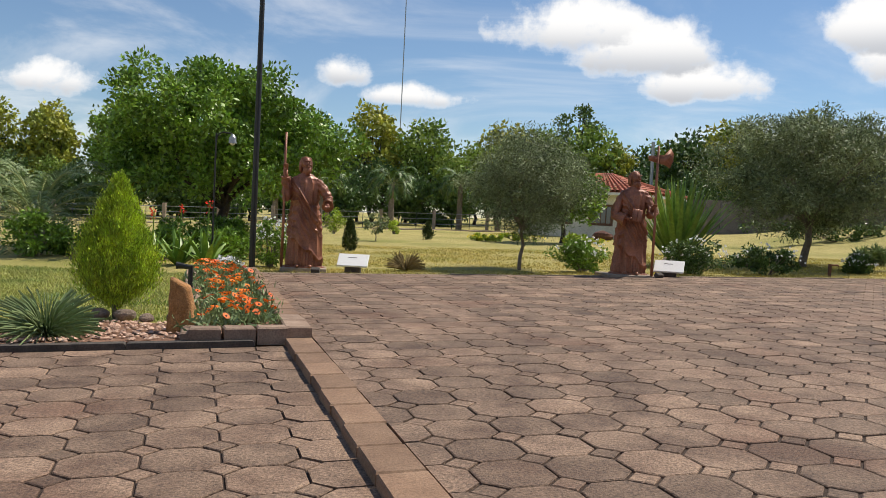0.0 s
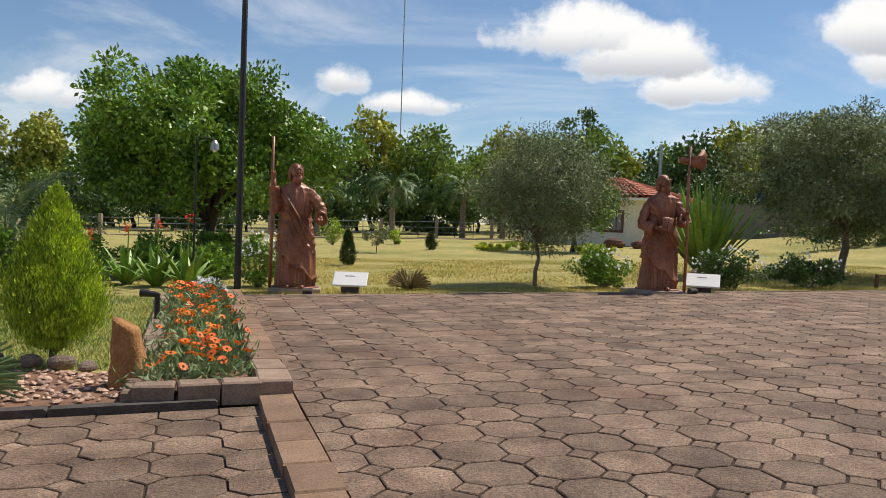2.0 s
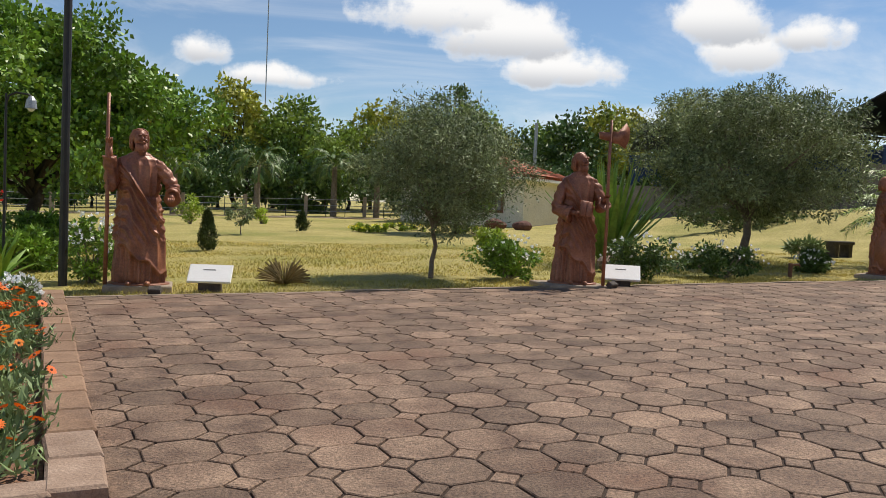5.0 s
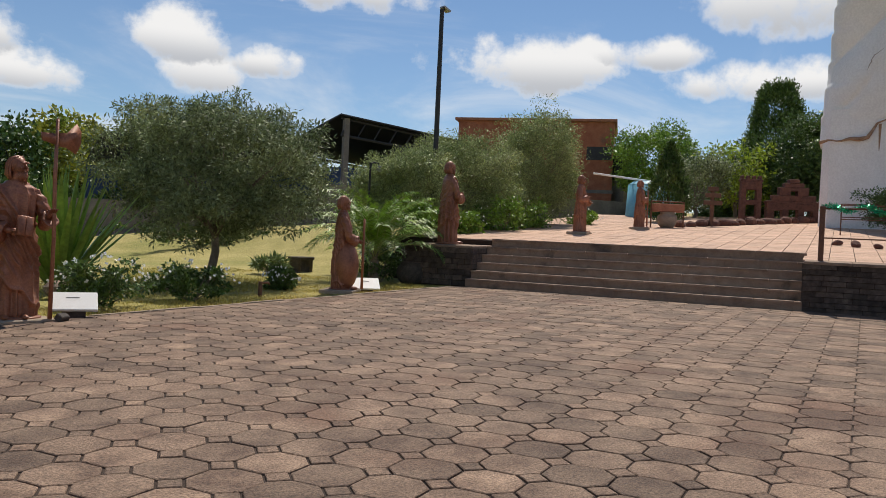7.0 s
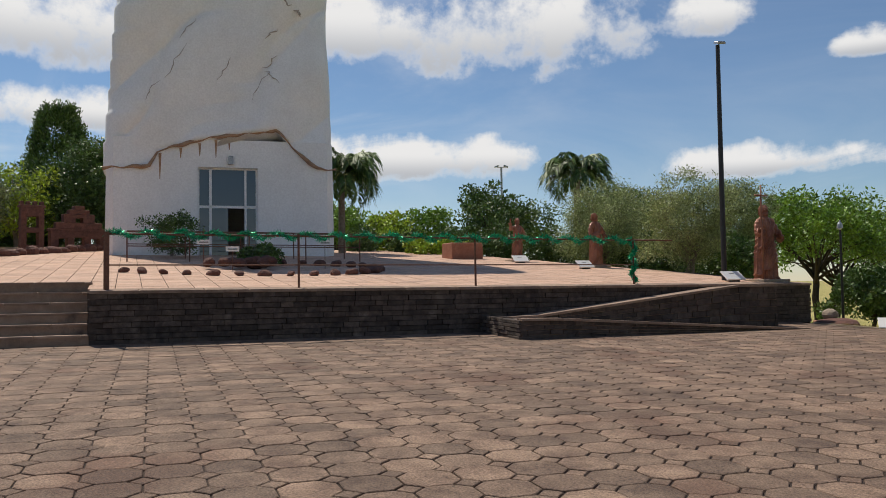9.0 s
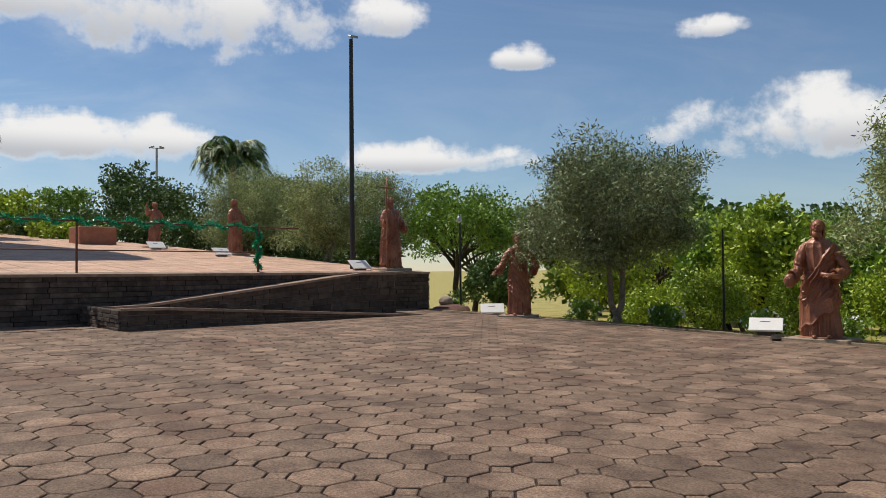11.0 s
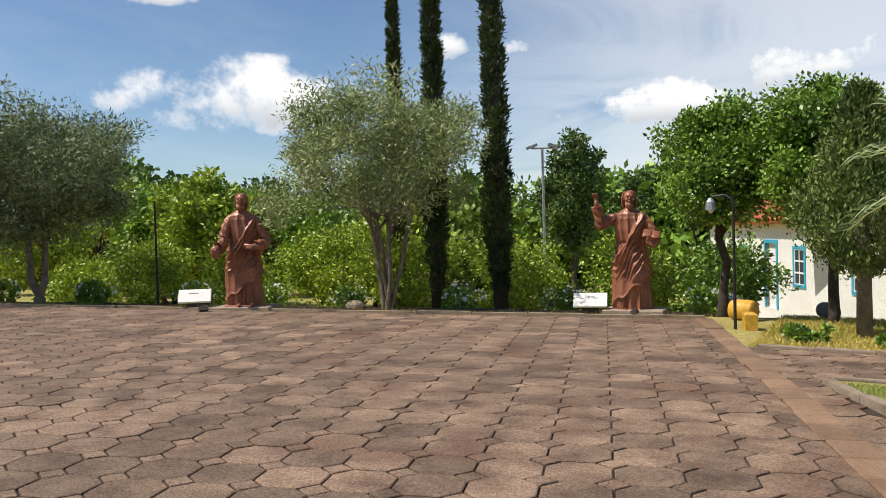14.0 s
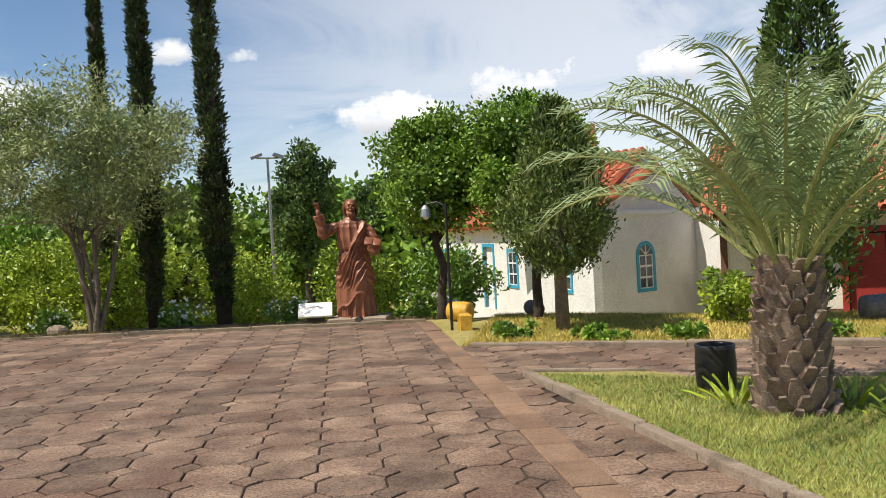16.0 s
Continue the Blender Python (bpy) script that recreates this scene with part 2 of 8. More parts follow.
M["terrace"] = material("terrace", (0.5, 0.31, 0.21), (0.6, 0.4, 0.29), 0.85, 3, 50, 0.3, c3=(0.4, 0.27, 0.2), island=0.12, spots=0.62)
M["tinsel"] = material("tinsel", (0.0, 0.3, 0.13), (0.03, 0.6, 0.3), 0.28, 8, 60, 0.0, metal=0.5, island=0.5)
M["ochre_rock"] = material("ochre_rock", (0.34, 0.15, 0.045), (0.5, 0.25, 0.09), 0.85, 7, 50, 0.7, c3=(0.2, 0.09, 0.05), spots=0.58, dist=0.03)
M["rock"] = material("rock", (0.16, 0.11, 0.08), (0.3, 0.23, 0.17), 0.9, 9, 60, 0.7, dist=0.03)
M["red_rock"] = material("red_rock", (0.1, 0.045, 0.035), (0.19, 0.085, 0.06), 0.9, 6, 50, 0.7, dist=0.03)
M["bark"] = material("bark", (0.16, 0.125, 0.095), (0.3, 0.245, 0.19), 0.92, 7, 40, 0.9, dist=0.03)
M["bark_dark"] = material("bark_dark", (0.04, 0.03, 0.024), (0.085, 0.065, 0.05), 0.92, 7, 40, 0.9, dist=0.03)
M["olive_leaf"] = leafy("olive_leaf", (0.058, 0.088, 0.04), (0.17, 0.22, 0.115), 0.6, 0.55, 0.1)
# lighter copy of the olive leaf: sunlight on the crown is put into the colour
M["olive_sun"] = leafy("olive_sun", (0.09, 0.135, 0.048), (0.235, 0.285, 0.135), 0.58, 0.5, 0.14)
M["broad_leaf"] = leafy("broad_leaf", (0.05, 0.11, 0.014), (0.14, 0.24, 0.032), 0.45, 0.5, 0.2)
M["light_leaf"] = leafy("light_leaf", (0.1, 0.17, 0.016), (0.25, 0.33, 0.035), 0.5, 0.5, 0.24)
M["far_leaf"] = leafy("far_leaf", (0.05, 0.11, 0.018), (0.16, 0.22, 0.035), 0.6, 0.5, 0.25, 0.5)
M["far_yellow"] = leafy("far_yellow", (0.1, 0.15, 0.02), (0.27, 0.27, 0.04), 0.6, 0.45, 0.25, 0.5)
M["dark_leaf"] = leafy("dark_leaf", (0.025, 0.06, 0.014), (0.07, 0.12, 0.028), 0.5, 0.5, 0.12)
M["cypress_leaf"] = leafy("cypress_leaf", (0.014, 0.028, 0.01), (0.05, 0.075, 0.022), 0.65, 0.5, 0.1)
M["conifer_leaf"] = leafy("conifer_leaf", (0.045, 0.08, 0.02), (0.12, 0.17, 0.045), 0.6, 0.5, 0.12)
M["thuja_leaf"] = leafy("thuja_leaf", (0.09, 0.17, 0.012), (0.36, 0.48, 0.035), 0.55, 0.45, 0.14, 5.0)
M["agave_leaf"] = leafy("agave_leaf", (0.07, 0.13, 0.03), (0.16, 0.25, 0.05), 0.4, 0.25, 0.15)
M["palm_leaf"] = leafy("palm_leaf", (0.1, 0.16, 0.075), (0.21, 0.275, 0.145), 0.45, 0.3, 0.25)
M["palm_dark"] = leafy("palm_dark", (0.07, 0.12, 0.05), (0.15, 0.21, 0.1), 0.5, 0.35, 0.2)
M["palm_stalk"] = material("palm_stalk", (0.3, 0.33, 0.1), (0.42, 0.45, 0.18), 0.5, 6, 40, 0.1)
M["palm_scale"] = material("palm_scale", (0.24, 0.16, 0.11), (0.4, 0.3, 0.22), 0.9, 8, 60, 0.6, c3=(0.13, 0.085, 0.06), vary=0.25, spots=0.57, dist=0.02)
M["flower_orange"] = leafy("flower_orange", (0.5, 0.06, 0.004), (0.5, 0.16, 0.008), 0.6, 0.2, 0.3)
M["flower_white"] = leafy("flower_white", (0.75, 0.74, 0.7), (0.85, 0.85, 0.8), 0.6, 0.1, 0.3)
M["flower_red"] = leafy("flower_red", (0.6, 0.02, 0.015), (0.75, 0.05, 0.03), 0.6, 0.2, 0.3)
M["flower_yellow"] = leafy("flower_yellow", (0.6, 0.45, 0.02), (0.75, 0.6, 0.05), 0.6, 0.2, 0.3)
M["black_plastic"] = material("black_plastic", (0.012, 0.012, 0.013), (0.025, 0.025, 0.026), 0.45, 6, 40, 0.2)
M["yellow_paint"] = material("yellow_paint", (0.6, 0.32, 0.03), (0.7, 0.42, 0.06), 0.5, 6, 40, 0.1)
M["clay"] = material("clay", (0.26, 0.2, 0.15), (0.36, 0.29, 0.22), 0.9, 7, 50, 0.4)
M["terracotta"] = material("terracotta", (0.3, 0.12, 0.07), (0.4, 0.18, 0.11), 0.9, 5, 50, 0.4)


def glass_material():
    m = bpy.data.materials.new("window_glass")
    m.use_nodes = True
    b = m.node_tree.nodes["Principled BSDF"]
    b.inputs["Base Color"].default_value = (0.05, 0.07, 0.09, 1)
    b.inputs["Roughness"].default_value = 0.06
    b.inputs["Specular IOR Level"].default_value = 0.8
    return m


M["glass"] = glass_material()

# ---- building blocks ----


class Geo:
    """Collects the points and faces of one mesh."""

    def __init__(self):
        self.v, self.f = [], []

    def add(self, verts, faces):
        k = len(self.v)
        self.v.extend([tuple(p) for p in verts])
        self.f.extend([tuple(k + i for i in f) for f in faces])
        return self

    def loft(self, rings, cap=True):
        n, k = len(rings[0]), len(rings)
        verts = [p for r in rings for p in r]
        faces = [(i * n + j, i * n + (j + 1) % n, (i + 1) * n + (j + 1) % n, (i + 1) * n + j) for i in range(k - 1) for j in range(n)]
        if cap:
            faces += [tuple(range(n))[::-1], tuple((k - 1) * n + j for j in range(n))]
        return self.add(verts, faces)

    def tube(self, pts, radii, n=8, cap=True):
        pts = [Vector(p) for p in pts]
        rings = []
        up = None
        for i, p in enumerate(pts):
            d = (pts[min(i + 1, len(pts) - 1)] - pts[max(i - 1, 0)]).normalized()
            ref = Vector((0, 0, 1)) if abs(d.z) < 0.9 else Vector((1, 0, 0))
            a = d.cross(ref).normalized() if up is None else (up - d * up.dot(d)).normalized()
            up = a
            b = d.cross(a)
            r = radii[i] if hasattr(radii, "__len__") else radii
            rings.append([p + (a * math.cos(2 * math.pi * j / n) + b * math.sin(2 * math.pi * j / n)) * r for j in range(n)])
        return self.loft(rings, cap)

    def ball(self, c, r, n=12, m=8, turn=None):
        r = (r, r, r) if not hasattr(r, "__len__") else r
        c = Vector(c)
        rings = []
        for i in range(1, m):
            a = math.pi * i / m
            ring = []
            for j in range(n):
                q = Vector((r[0] * math.sin(a) * math.cos(2 * math.pi * j / n), r[1] * math.sin(a) * math.sin(2 * math.pi * j / n), -r[2] * math.cos(a)))
                ring.append(c + (turn @ q if turn else q))
            rings.append(ring)
        k = len(self.v)
        self.loft(rings, False)
        lo, hi = Vector((0, 0, -r[2])), Vector((0, 0, r[2]))
        self.v.append(tuple(c + (turn @ lo if turn else lo)))
        self.v.append(tuple(c + (turn @ hi if turn else hi)))
        b, t, top = len(self.v) - 2, len(self.v) - 1, k + (m - 2) * n
        for j in range(n):
            self.f.append((b, k + (j + 1) % n, k + j))
            self.f.append((t, top + j, top + (j + 1) % n))
        return self

    def box(self, c, size, turn=0.0, chamfer=0.0, m=None):
        """A box with chamfered upright and top edges. c: centre of its underside."""
        sx, sy, sz = size[0] / 2, size[1] / 2, size[2]
        ch = min(chamfer, sx * 0.4, sy * 0.4, sz * 0.4)
        ca, sa = math.cos(turn), math.sin(turn)

        def ring(x, y, z):
            out = []
            for px, py in ((-x, -y), (x, -y), (x, y), (-x, y)):
                q = Vector((c[0] + px * ca - py * sa, c[1] + px * sa + py * ca, c[2] + z))
                out.append(m @ q if m else q)
            return out
        rings = [ring(sx, sy, 0), ring(sx, sy, sz - ch)]
        if ch:
            rings.append(ring(sx - ch, sy - ch, sz))
        return self.loft(rings)

    def prism(self, poly, z0, z1, ch=0.0):
        """An upright prism over a polygon; z0, z1: heights or functions of x, y."""
        f0 = z0 if callable(z0) else (lambda x, y: z0)
        f1 = z1 if callable(z1) else (lambda x, y: z1)
        rings = [[(x, y, f0(x, y)) for x, y in poly]]
        if ch:
            cx, cy = sum(p[0] for p in poly) / len(poly), sum(p[1] for p in poly) / len(poly)
            rings.append([(x, y, f1(x, y) - ch) for x, y in poly])
            sm = []
            for x, y in poly:
                d = math.hypot(x - cx, y - cy)
                s = max(0.5, 1 - ch * 1.2 / d)
                sm.append((cx + (x - cx) * s, cy + (y - cy) * s, f1(cx + (x - cx) * s, cy + (y - cy) * s)))
            rings.append(sm)
        else:
            rings.append([(x, y, f1(x, y)) for x, y in poly])
        return self.loft(rings)

    def mesh(self, name, mat, smooth=False):
        me = bpy.data.meshes.new(name)
        me.from_pydata(self.v, [], self.f)
        me.materials.append(M[mat])
        if smooth:
            me.polygons.foreach_set("use_smooth", [True] * len(me.polygons))
        me.update()
        return me


def soup(name, verts, nper, mat):
    """A mesh of many separate small faces from an array (faces, corners, 3)."""
    verts = np.asarray(verts, dtype=np.float32).reshape(-1, 3)
    n = len(verts) // nper
    me = bpy.data.meshes.new(name)
    me.vertices.add(len(verts))
    me.vertices.foreach_set("co", verts.ravel())
    me.loops.add(len(verts))
    me.loops.foreach_set("vertex_index", np.arange(len(verts), dtype=np.int32))
    me.polygons.add(n)
    me.polygons.foreach_set("loop_start", np.arange(n, dtype=np.int32) * nper)
    me.polygons.foreach_set("loop_total", np.full(n, nper, dtype=np.int32))
    me.materials.append(M[mat])
    me.update(calc_edges=True)
    return me


def thing(name, x, y, z, label, category, group="", turn=0.0, kind="", scale=1.0):
    """An empty at the base of a thing, that holds its parts."""
    ob = new(name)
    ob.empty_display_size = 0.1
    ob.matrix_world = pose(x, y, z, 0, 0, turn) @ Matrix.Scale(scale, 4)
    return tagged(ob, label, category, group, kind)


def part(name, geo, mat, parent=None, label="", smooth=False):
    me = geo if isinstance(geo, bpy.types.Mesh) else geo.mesh(name, mat, smooth)
    ob = new(name, me)
    if parent:
        ob.parent = parent
    if label:
        ob["label"] = label
    return ob


def single(name, geo, mat, label, category, group="", kind="", smooth=False, at=None):
    ob = part(name, geo, mat, None, "", smooth)
    if at:
        ob.matrix_world = at
    return tagged(ob, label, category, group, kind)


rng = np.random.default_rng(7)


def unit(n):
    v = rng.normal(size=(n, 3))
    return v / np.linalg.norm(v, axis=1, keepdims=True)


def leaves(centres, size, aspect=0.5, droop=0.0, outward=None, spread=0.5):
    """Diamond leaves at the given points, four corners each."""
    n = len(centres)
    d = unit(n)
    if outward is not None:
        d = d + outward * spread * 2
    d[:, 2] -= droop
    d /= np.linalg.norm(d, axis=1, keepdims=True)
    s = np.cross(d, unit(n))
    s /= np.linalg.norm(s, axis=1, keepdims=True) + 1e-9
    ln = size * rng.uniform(0.65, 1.3, (n, 1))
    w = ln * aspect * 0.5
    nrm = np.cross(d, s)
    mid = centres + d * ln * 0.45 + nrm * ln * 0.07
    return np.stack([centres, mid - s * w, centres + d * ln, mid + s * w], 1)

# ---- the lie of the land ----
GX, GY = 0.02104, 0.01083          # the forecourt rises gently to the north east
STRIP_A, STRIP_B = Vector((3.92, -9.75)), Vector((-3.62, 14.85))      # line of blocks along the west side
sd = (STRIP_B - STRIP_A).normalized()
sn = Vector((sd.y, -sd.x))           # towards the forecourt
SOUTH_A, SOUTH_B = Vector((21.6, -4.3)), Vector((3.92, -9.75))
NORTH_A, NORTH_B = Vector((-3.62, 14.85)), Vector((14.75, 18.95))
FRONT_A, FRONT_B = Vector((14.75, 18.85)), Vector((22.7, -4.95))     # foot of the terrace wall
fd = (FRONT_B - FRONT_A).normalized()
fn = Vector((-fd.y, fd.x))           # into the terrace
PA, PB, PC = 0.0760, 0.0300, -0.155   # top of the terrace


def plane(x, y):
    return GX * x + GY * y


def terrace_z(x, y):
    return PA * x + PB * y + PC


def beyond(x, y, a, b):
    """Metres to the right of the line from a to b."""
    d = (b - a).normalized()
    return (x - a.x) * d.y - (y - a.y) * d.x


def smooth(a, b, v):
    t = np.clip((v - a) / (b - a), 0, 1)
    return t * t * (3 - 2 * t)


def land(x, y):
    """Height of the ground sheet."""
    x, y = np.asarray(x, float), np.asarray(y, float)
    r = np.hypot(x, y - 4)
    z = plane(x, y) * (1 - smooth(60, 160, r)) + smooth(60, 160, r) * 0.6
    # bank that falls to the south
    sl = (x - 3.92) * 0.295 - (y + 9.75) * 0.9556
    west = smooth(3.5, -3.0, x)
    drop = 0.15 * np.clip(sl - 1.0 + 2.2 * west, 0, None) * (1 + 0.35 * west)
    z = z - 6.0 * (1 - np.exp(-drop / 6.0))
    # land behind the terrace
    f = (x - FRONT_A.x) * fn.x + (y - FRONT_A.y) * fn.y
    along = (x - FRONT_A.x) * fd.x + (y - FRONT_A.y) * fd.y
    t = smooth(2.0, 12.0, f) * smooth(26.0, 18.0, along) * smooth(-34, -8, along)
    z = z + t * np.clip(terrace_z(x, y) - 0.3 - z, 0, 3.0) * (1 - smooth(45, 90, f))
    # lower paving west of the strip
    w = (x - STRIP_A.x) * -sn.x + (y - STRIP_A.y) * -sn.y
    low = smooth(-0.9, -0.3, w) * smooth(7.5, 7.1, y - 0.31 * (x + 3.74)) * smooth(-7.2, -6.4, y) * smooth(9, 7, w)
    return z - 0.05 - 0.1 * low


def height(x, y):
    return float(land(x, y))


def axis(lo, hi, step, far):
    inner = list(np.arange(lo, hi + 1e-6, step))
    out, d = [], step
    v = hi
    while v < far:
        d *= 1.35
        v += d
        out.append(v)
    left, d, v = [], step, lo
    while v > -far:
        d *= 1.35
        v -= d
        left.append(v)
    return np.array(left[::-1] + inner + out)


def ground():
    xs, ys = axis(-14, 40, 0.6, 2600), axis(-34, 36, 0.6, 2600)
    X, Y = np.meshgrid(xs, ys)
    Z = land(X, Y) + 0.03 * np.sin(X * 1.3 + 2 * np.sin(Y * 0.7)) * np.sin(Y * 1.1) * (np.hypot(X, Y) > 16)
    n, m = len(xs), len(ys)
    g = Geo()
    g.v = list(map(tuple, np.stack([X.ravel(), Y.ravel(), Z.ravel()], 1)))
    g.f = [(j * n + i, j * n + i + 1, (j + 1) * n + i + 1, (j + 1) * n + i) for j in range(m - 1) for i in range(n - 1)]
    single("ground", g, "grass", "short mown lawn, yellowed in patches by the sun", "ground", kind="structure", smooth=True)


ground()

# ---- terrace, steps, ramp ----


def on_front(u, v):
    """A point u metres along the foot of the terrace from its north end, v metres into it."""
    p = FRONT_A + fd * u + fn * v
    return p.x, p.y


STEPS_U = 7.55           # width of the flight
FRONT_LEN = (FRONT_B - FRONT_A).length


def terrace():
    poly = [on_front(-3.0, 1.9), on_front(STEPS_U, 1.9), on_front(STEPS_U, 0.12), on_front(FRONT_LEN - 0.02, 0.12), on_front(FRONT_LEN - 0.02, 4.0), on_front(FRONT_LEN - 3.0, 22.0),
            on_front(8.0, 26.0), on_front(-3.0, 22.0)]
    g = Geo().prism(poly, lambda x, y: plane(x, y) - 0.4, lambda x, y: terrace_z(x, y) - 0.02)
    ob = single("terrace", g, "joint", "raised terrace paved with pinkish concrete slabs", "terrace", kind="structure")
    # slabs
    g = Geo()
    s = 0.5
    for i in range(-7, 52):
        for j in range(0, 52):
            u, v = i * s, 0.5 + j * s
            cu, cv = u + s / 2, v + s / 2
            if cu < -2.8 or cv > 25 - abs(cu - 8) * 0.25 or (cu < STEPS_U and cv < 2.2) or cu > FRONT_LEN - 0.4 - max(0, cv - 4) * 0.17:
                continue
            e = 0.008
            q = [on_front(u + e, v + e), on_front(u + s - e, v + e), on_front(u + s - e, v + s - e), on_front(u + e, v + s - e)]
            h = rng.uniform(-0.002, 0.002)
            g.add([(x, y, terrace_z(x, y) + h) for x, y in q] + [(x, y, terrace_z(x, y) - 0.03) for x, y in q], [(3, 2, 1, 0), (0, 1, 5, 4), (1, 2, 6, 5), (2, 3, 7, 6), (3, 0, 4, 7)])
    slabs = part("slab", g, "terrace", ob)
    slabs["kind"] = "stuff"
    return ob


def wall_top(u):
    x, y = on_front(u, 0.1)
    return terrace_z(x, y) if u > STEPS_U else plane(x, y) + 1.0


def stone_course(name_of, u0, u1, v, z0, z1, parent, mat, thick=0.14, courses=9, length=0.34, jitter=0.012, along=None, stones=None):
    """A wall face of laid stones; along(u, v) gives the ground plan."""
    along = along or on_front
    made = []
    for c in range(courses):
        u = u0 - rng.uniform(0, length * 0.6)
        while u < u1:
            ln = length * rng.uniform(0.6, 1.5)
            a, b = max(u, u0), min(u + ln, u1)
            u += ln
            if b - a < 0.06:
                continue
            out = rng.uniform(-jitter, jitter)
            e = 0.006
            lo_a, lo_b = z0(a), z0(b)
            hi_a, hi_b = z1(a), z1(b)
            if max(hi_a - lo_a, hi_b - lo_b) < 0.03:
                continue
            f0, f1 = c / courses, (c + 1) / courses
            p = []
            for (uu, vv) in ((a + e, v - out), (b - e, v - out), (b - e, v + thick), (a + e, v + thick)):
                lo, hi = (lo_a, hi_a) if uu < (a + b) / 2 else (lo_b, hi_b)
                x, y = along(uu, vv)
                p.append((x, y, lo + (hi - lo) * f0 + e, lo + (hi - lo) * f1 - e))
            q = 0.012
            cx = sum(k[0] for k in p) / 4
            cy = sum(k[1] for k in p) / 4
            vs = [(k[0], k[1], k[2]) for k in p] + [(k[0], k[1], k[3] - q) for k in p] + [(k[0] + (cx - k[0]) * 0.04, k[1] + (cy - k[1]) * 0.06, k[3]) for k in p]
            made.append(Geo().add(vs, [(0, 1, 5, 4), (1, 2, 6, 5), (2, 3, 7, 6), (3, 0, 4, 7), (4, 5, 9, 8), (5, 6, 10, 9), (6, 7, 11, 10), (7, 4, 8, 11), (8, 9, 10, 11)]))
    for g in made:
        part(name_of, g, mat, parent)


def steps():
    ob = thing("steps", *on_front(0, 0), 0, "weathered brown stone steps up to the terrace", "steps", kind="structure")
    ob.matrix_world = Matrix()
    n = 6
    for k in range(n):
        v0, v1 = 0.02 + k * 0.32, 2.2
        u0, u1 = 0.05, STEPS_U
        g = Geo()
        pl = [on_front(u0, v0), on_front(u1, v0), on_front(u1, v1), on_front(u0, v1)]

        def zz(x, y, f):
            w = ((x - pl[0][0]) * fd.x + (y - pl[0][1]) * fd.y) / (u1 - u0)
            base = plane(*pl[0]) * (1 - w) + plane(*pl[1]) * w
            return base + 1.16 * f
        g.prism(pl, lambda x, y: zz(x, y, k / n) - (0.02 if k else 0.1), lambda x, y: zz(x, y, (k + 1) / n) - 0.045)
        part("riser", g, "step_stone", ob)
        # treads of long stones
        u = u0
        while u < u1 - 0.05:
            e = min(u + rng.uniform(0.7, 1.1), u1)
            q = [on_front(u + 0.004, v0 - 0.03), on_front(e - 0.004, v0 - 0.03), on_front(e - 0.004, v0 + 0.34), on_front(u + 0.004, v0 + 0.34)]
            t = Geo().prism(q, lambda x, y: zz(x, y, (k + 1) / n) - 0.045, lambda x, y: zz(x, y, (k + 1) / n), 0.012)
            part("tread", t, "step_stone", ob)
            u = e


terrace_ob = terrace()


def terrace_wall():
    ob = thing("wall_terrace", 0, 0, 0, "dark stone retaining wall of the terrace", "wall", kind="structure")
    core = Geo().prism([on_front(STEPS_U, 0.06), on_front(FRONT_LEN, 0.06), on_front(FRONT_LEN, 3.2), on_front(FRONT_LEN - 0.3, 3.2), on_front(FRONT_LEN - 0.3, 0.4), on_front(STEPS_U, 0.4)],
                       lambda x, y: plane(x, y) - 0.3, lambda x, y: terrace_z(x, y) - 0.06)
    part("core", core, "joint", ob)
    stone_course("stone", STEPS_U, FRONT_LEN, 0.0, lambda u: plane(*on_front(u, 0)) - 0.02, lambda u: wall_top(u) - 0.05, ob, "wall_stone", courses=9, length=0.42)
    # return along the south end
    ret = lambda u, v: on_front(FRONT_LEN - v, u)
    stone_course("stone", 0.1, 2.6, 0.0, lambda u: plane(*ret(u, 0)) - 0.3, lambda u: terrace_z(*ret(u, 0.1)) - 0.05, ob, "wall_stone", courses=9, length=0.42, along=ret)
    # side cheek beside the steps
    chk = lambda u, v: on_front(STEPS_U + v - 0.02, u)
    stone_course("stone", 0.02, 2.0, 0.0, lambda u: plane(*chk(u, 0)), lambda u: plane(*chk(u, 0)) + 0.98, ob, "wall_stone", courses=8, length=0.4, along=chk)
    # coping
    u = STEPS_U
    while u < FRONT_LEN - 0.01:
        e = min(u + rng.uniform(0.8, 1.3), FRONT_LEN)
        q = [on_front(u + 0.004, -0.035), on_front(e - 0.004, -0.035), on_front(e - 0.004, 0.46), on_front(u + 0.004, 0.46)]
        part("coping_stone", Geo().prism(q, lambda x, y: terrace_z(x, y) - 0.05, lambda x, y: terrace_z(x, y) + 0.008, 0.012), "step_stone", ob)
        u = e


terrace_wall()


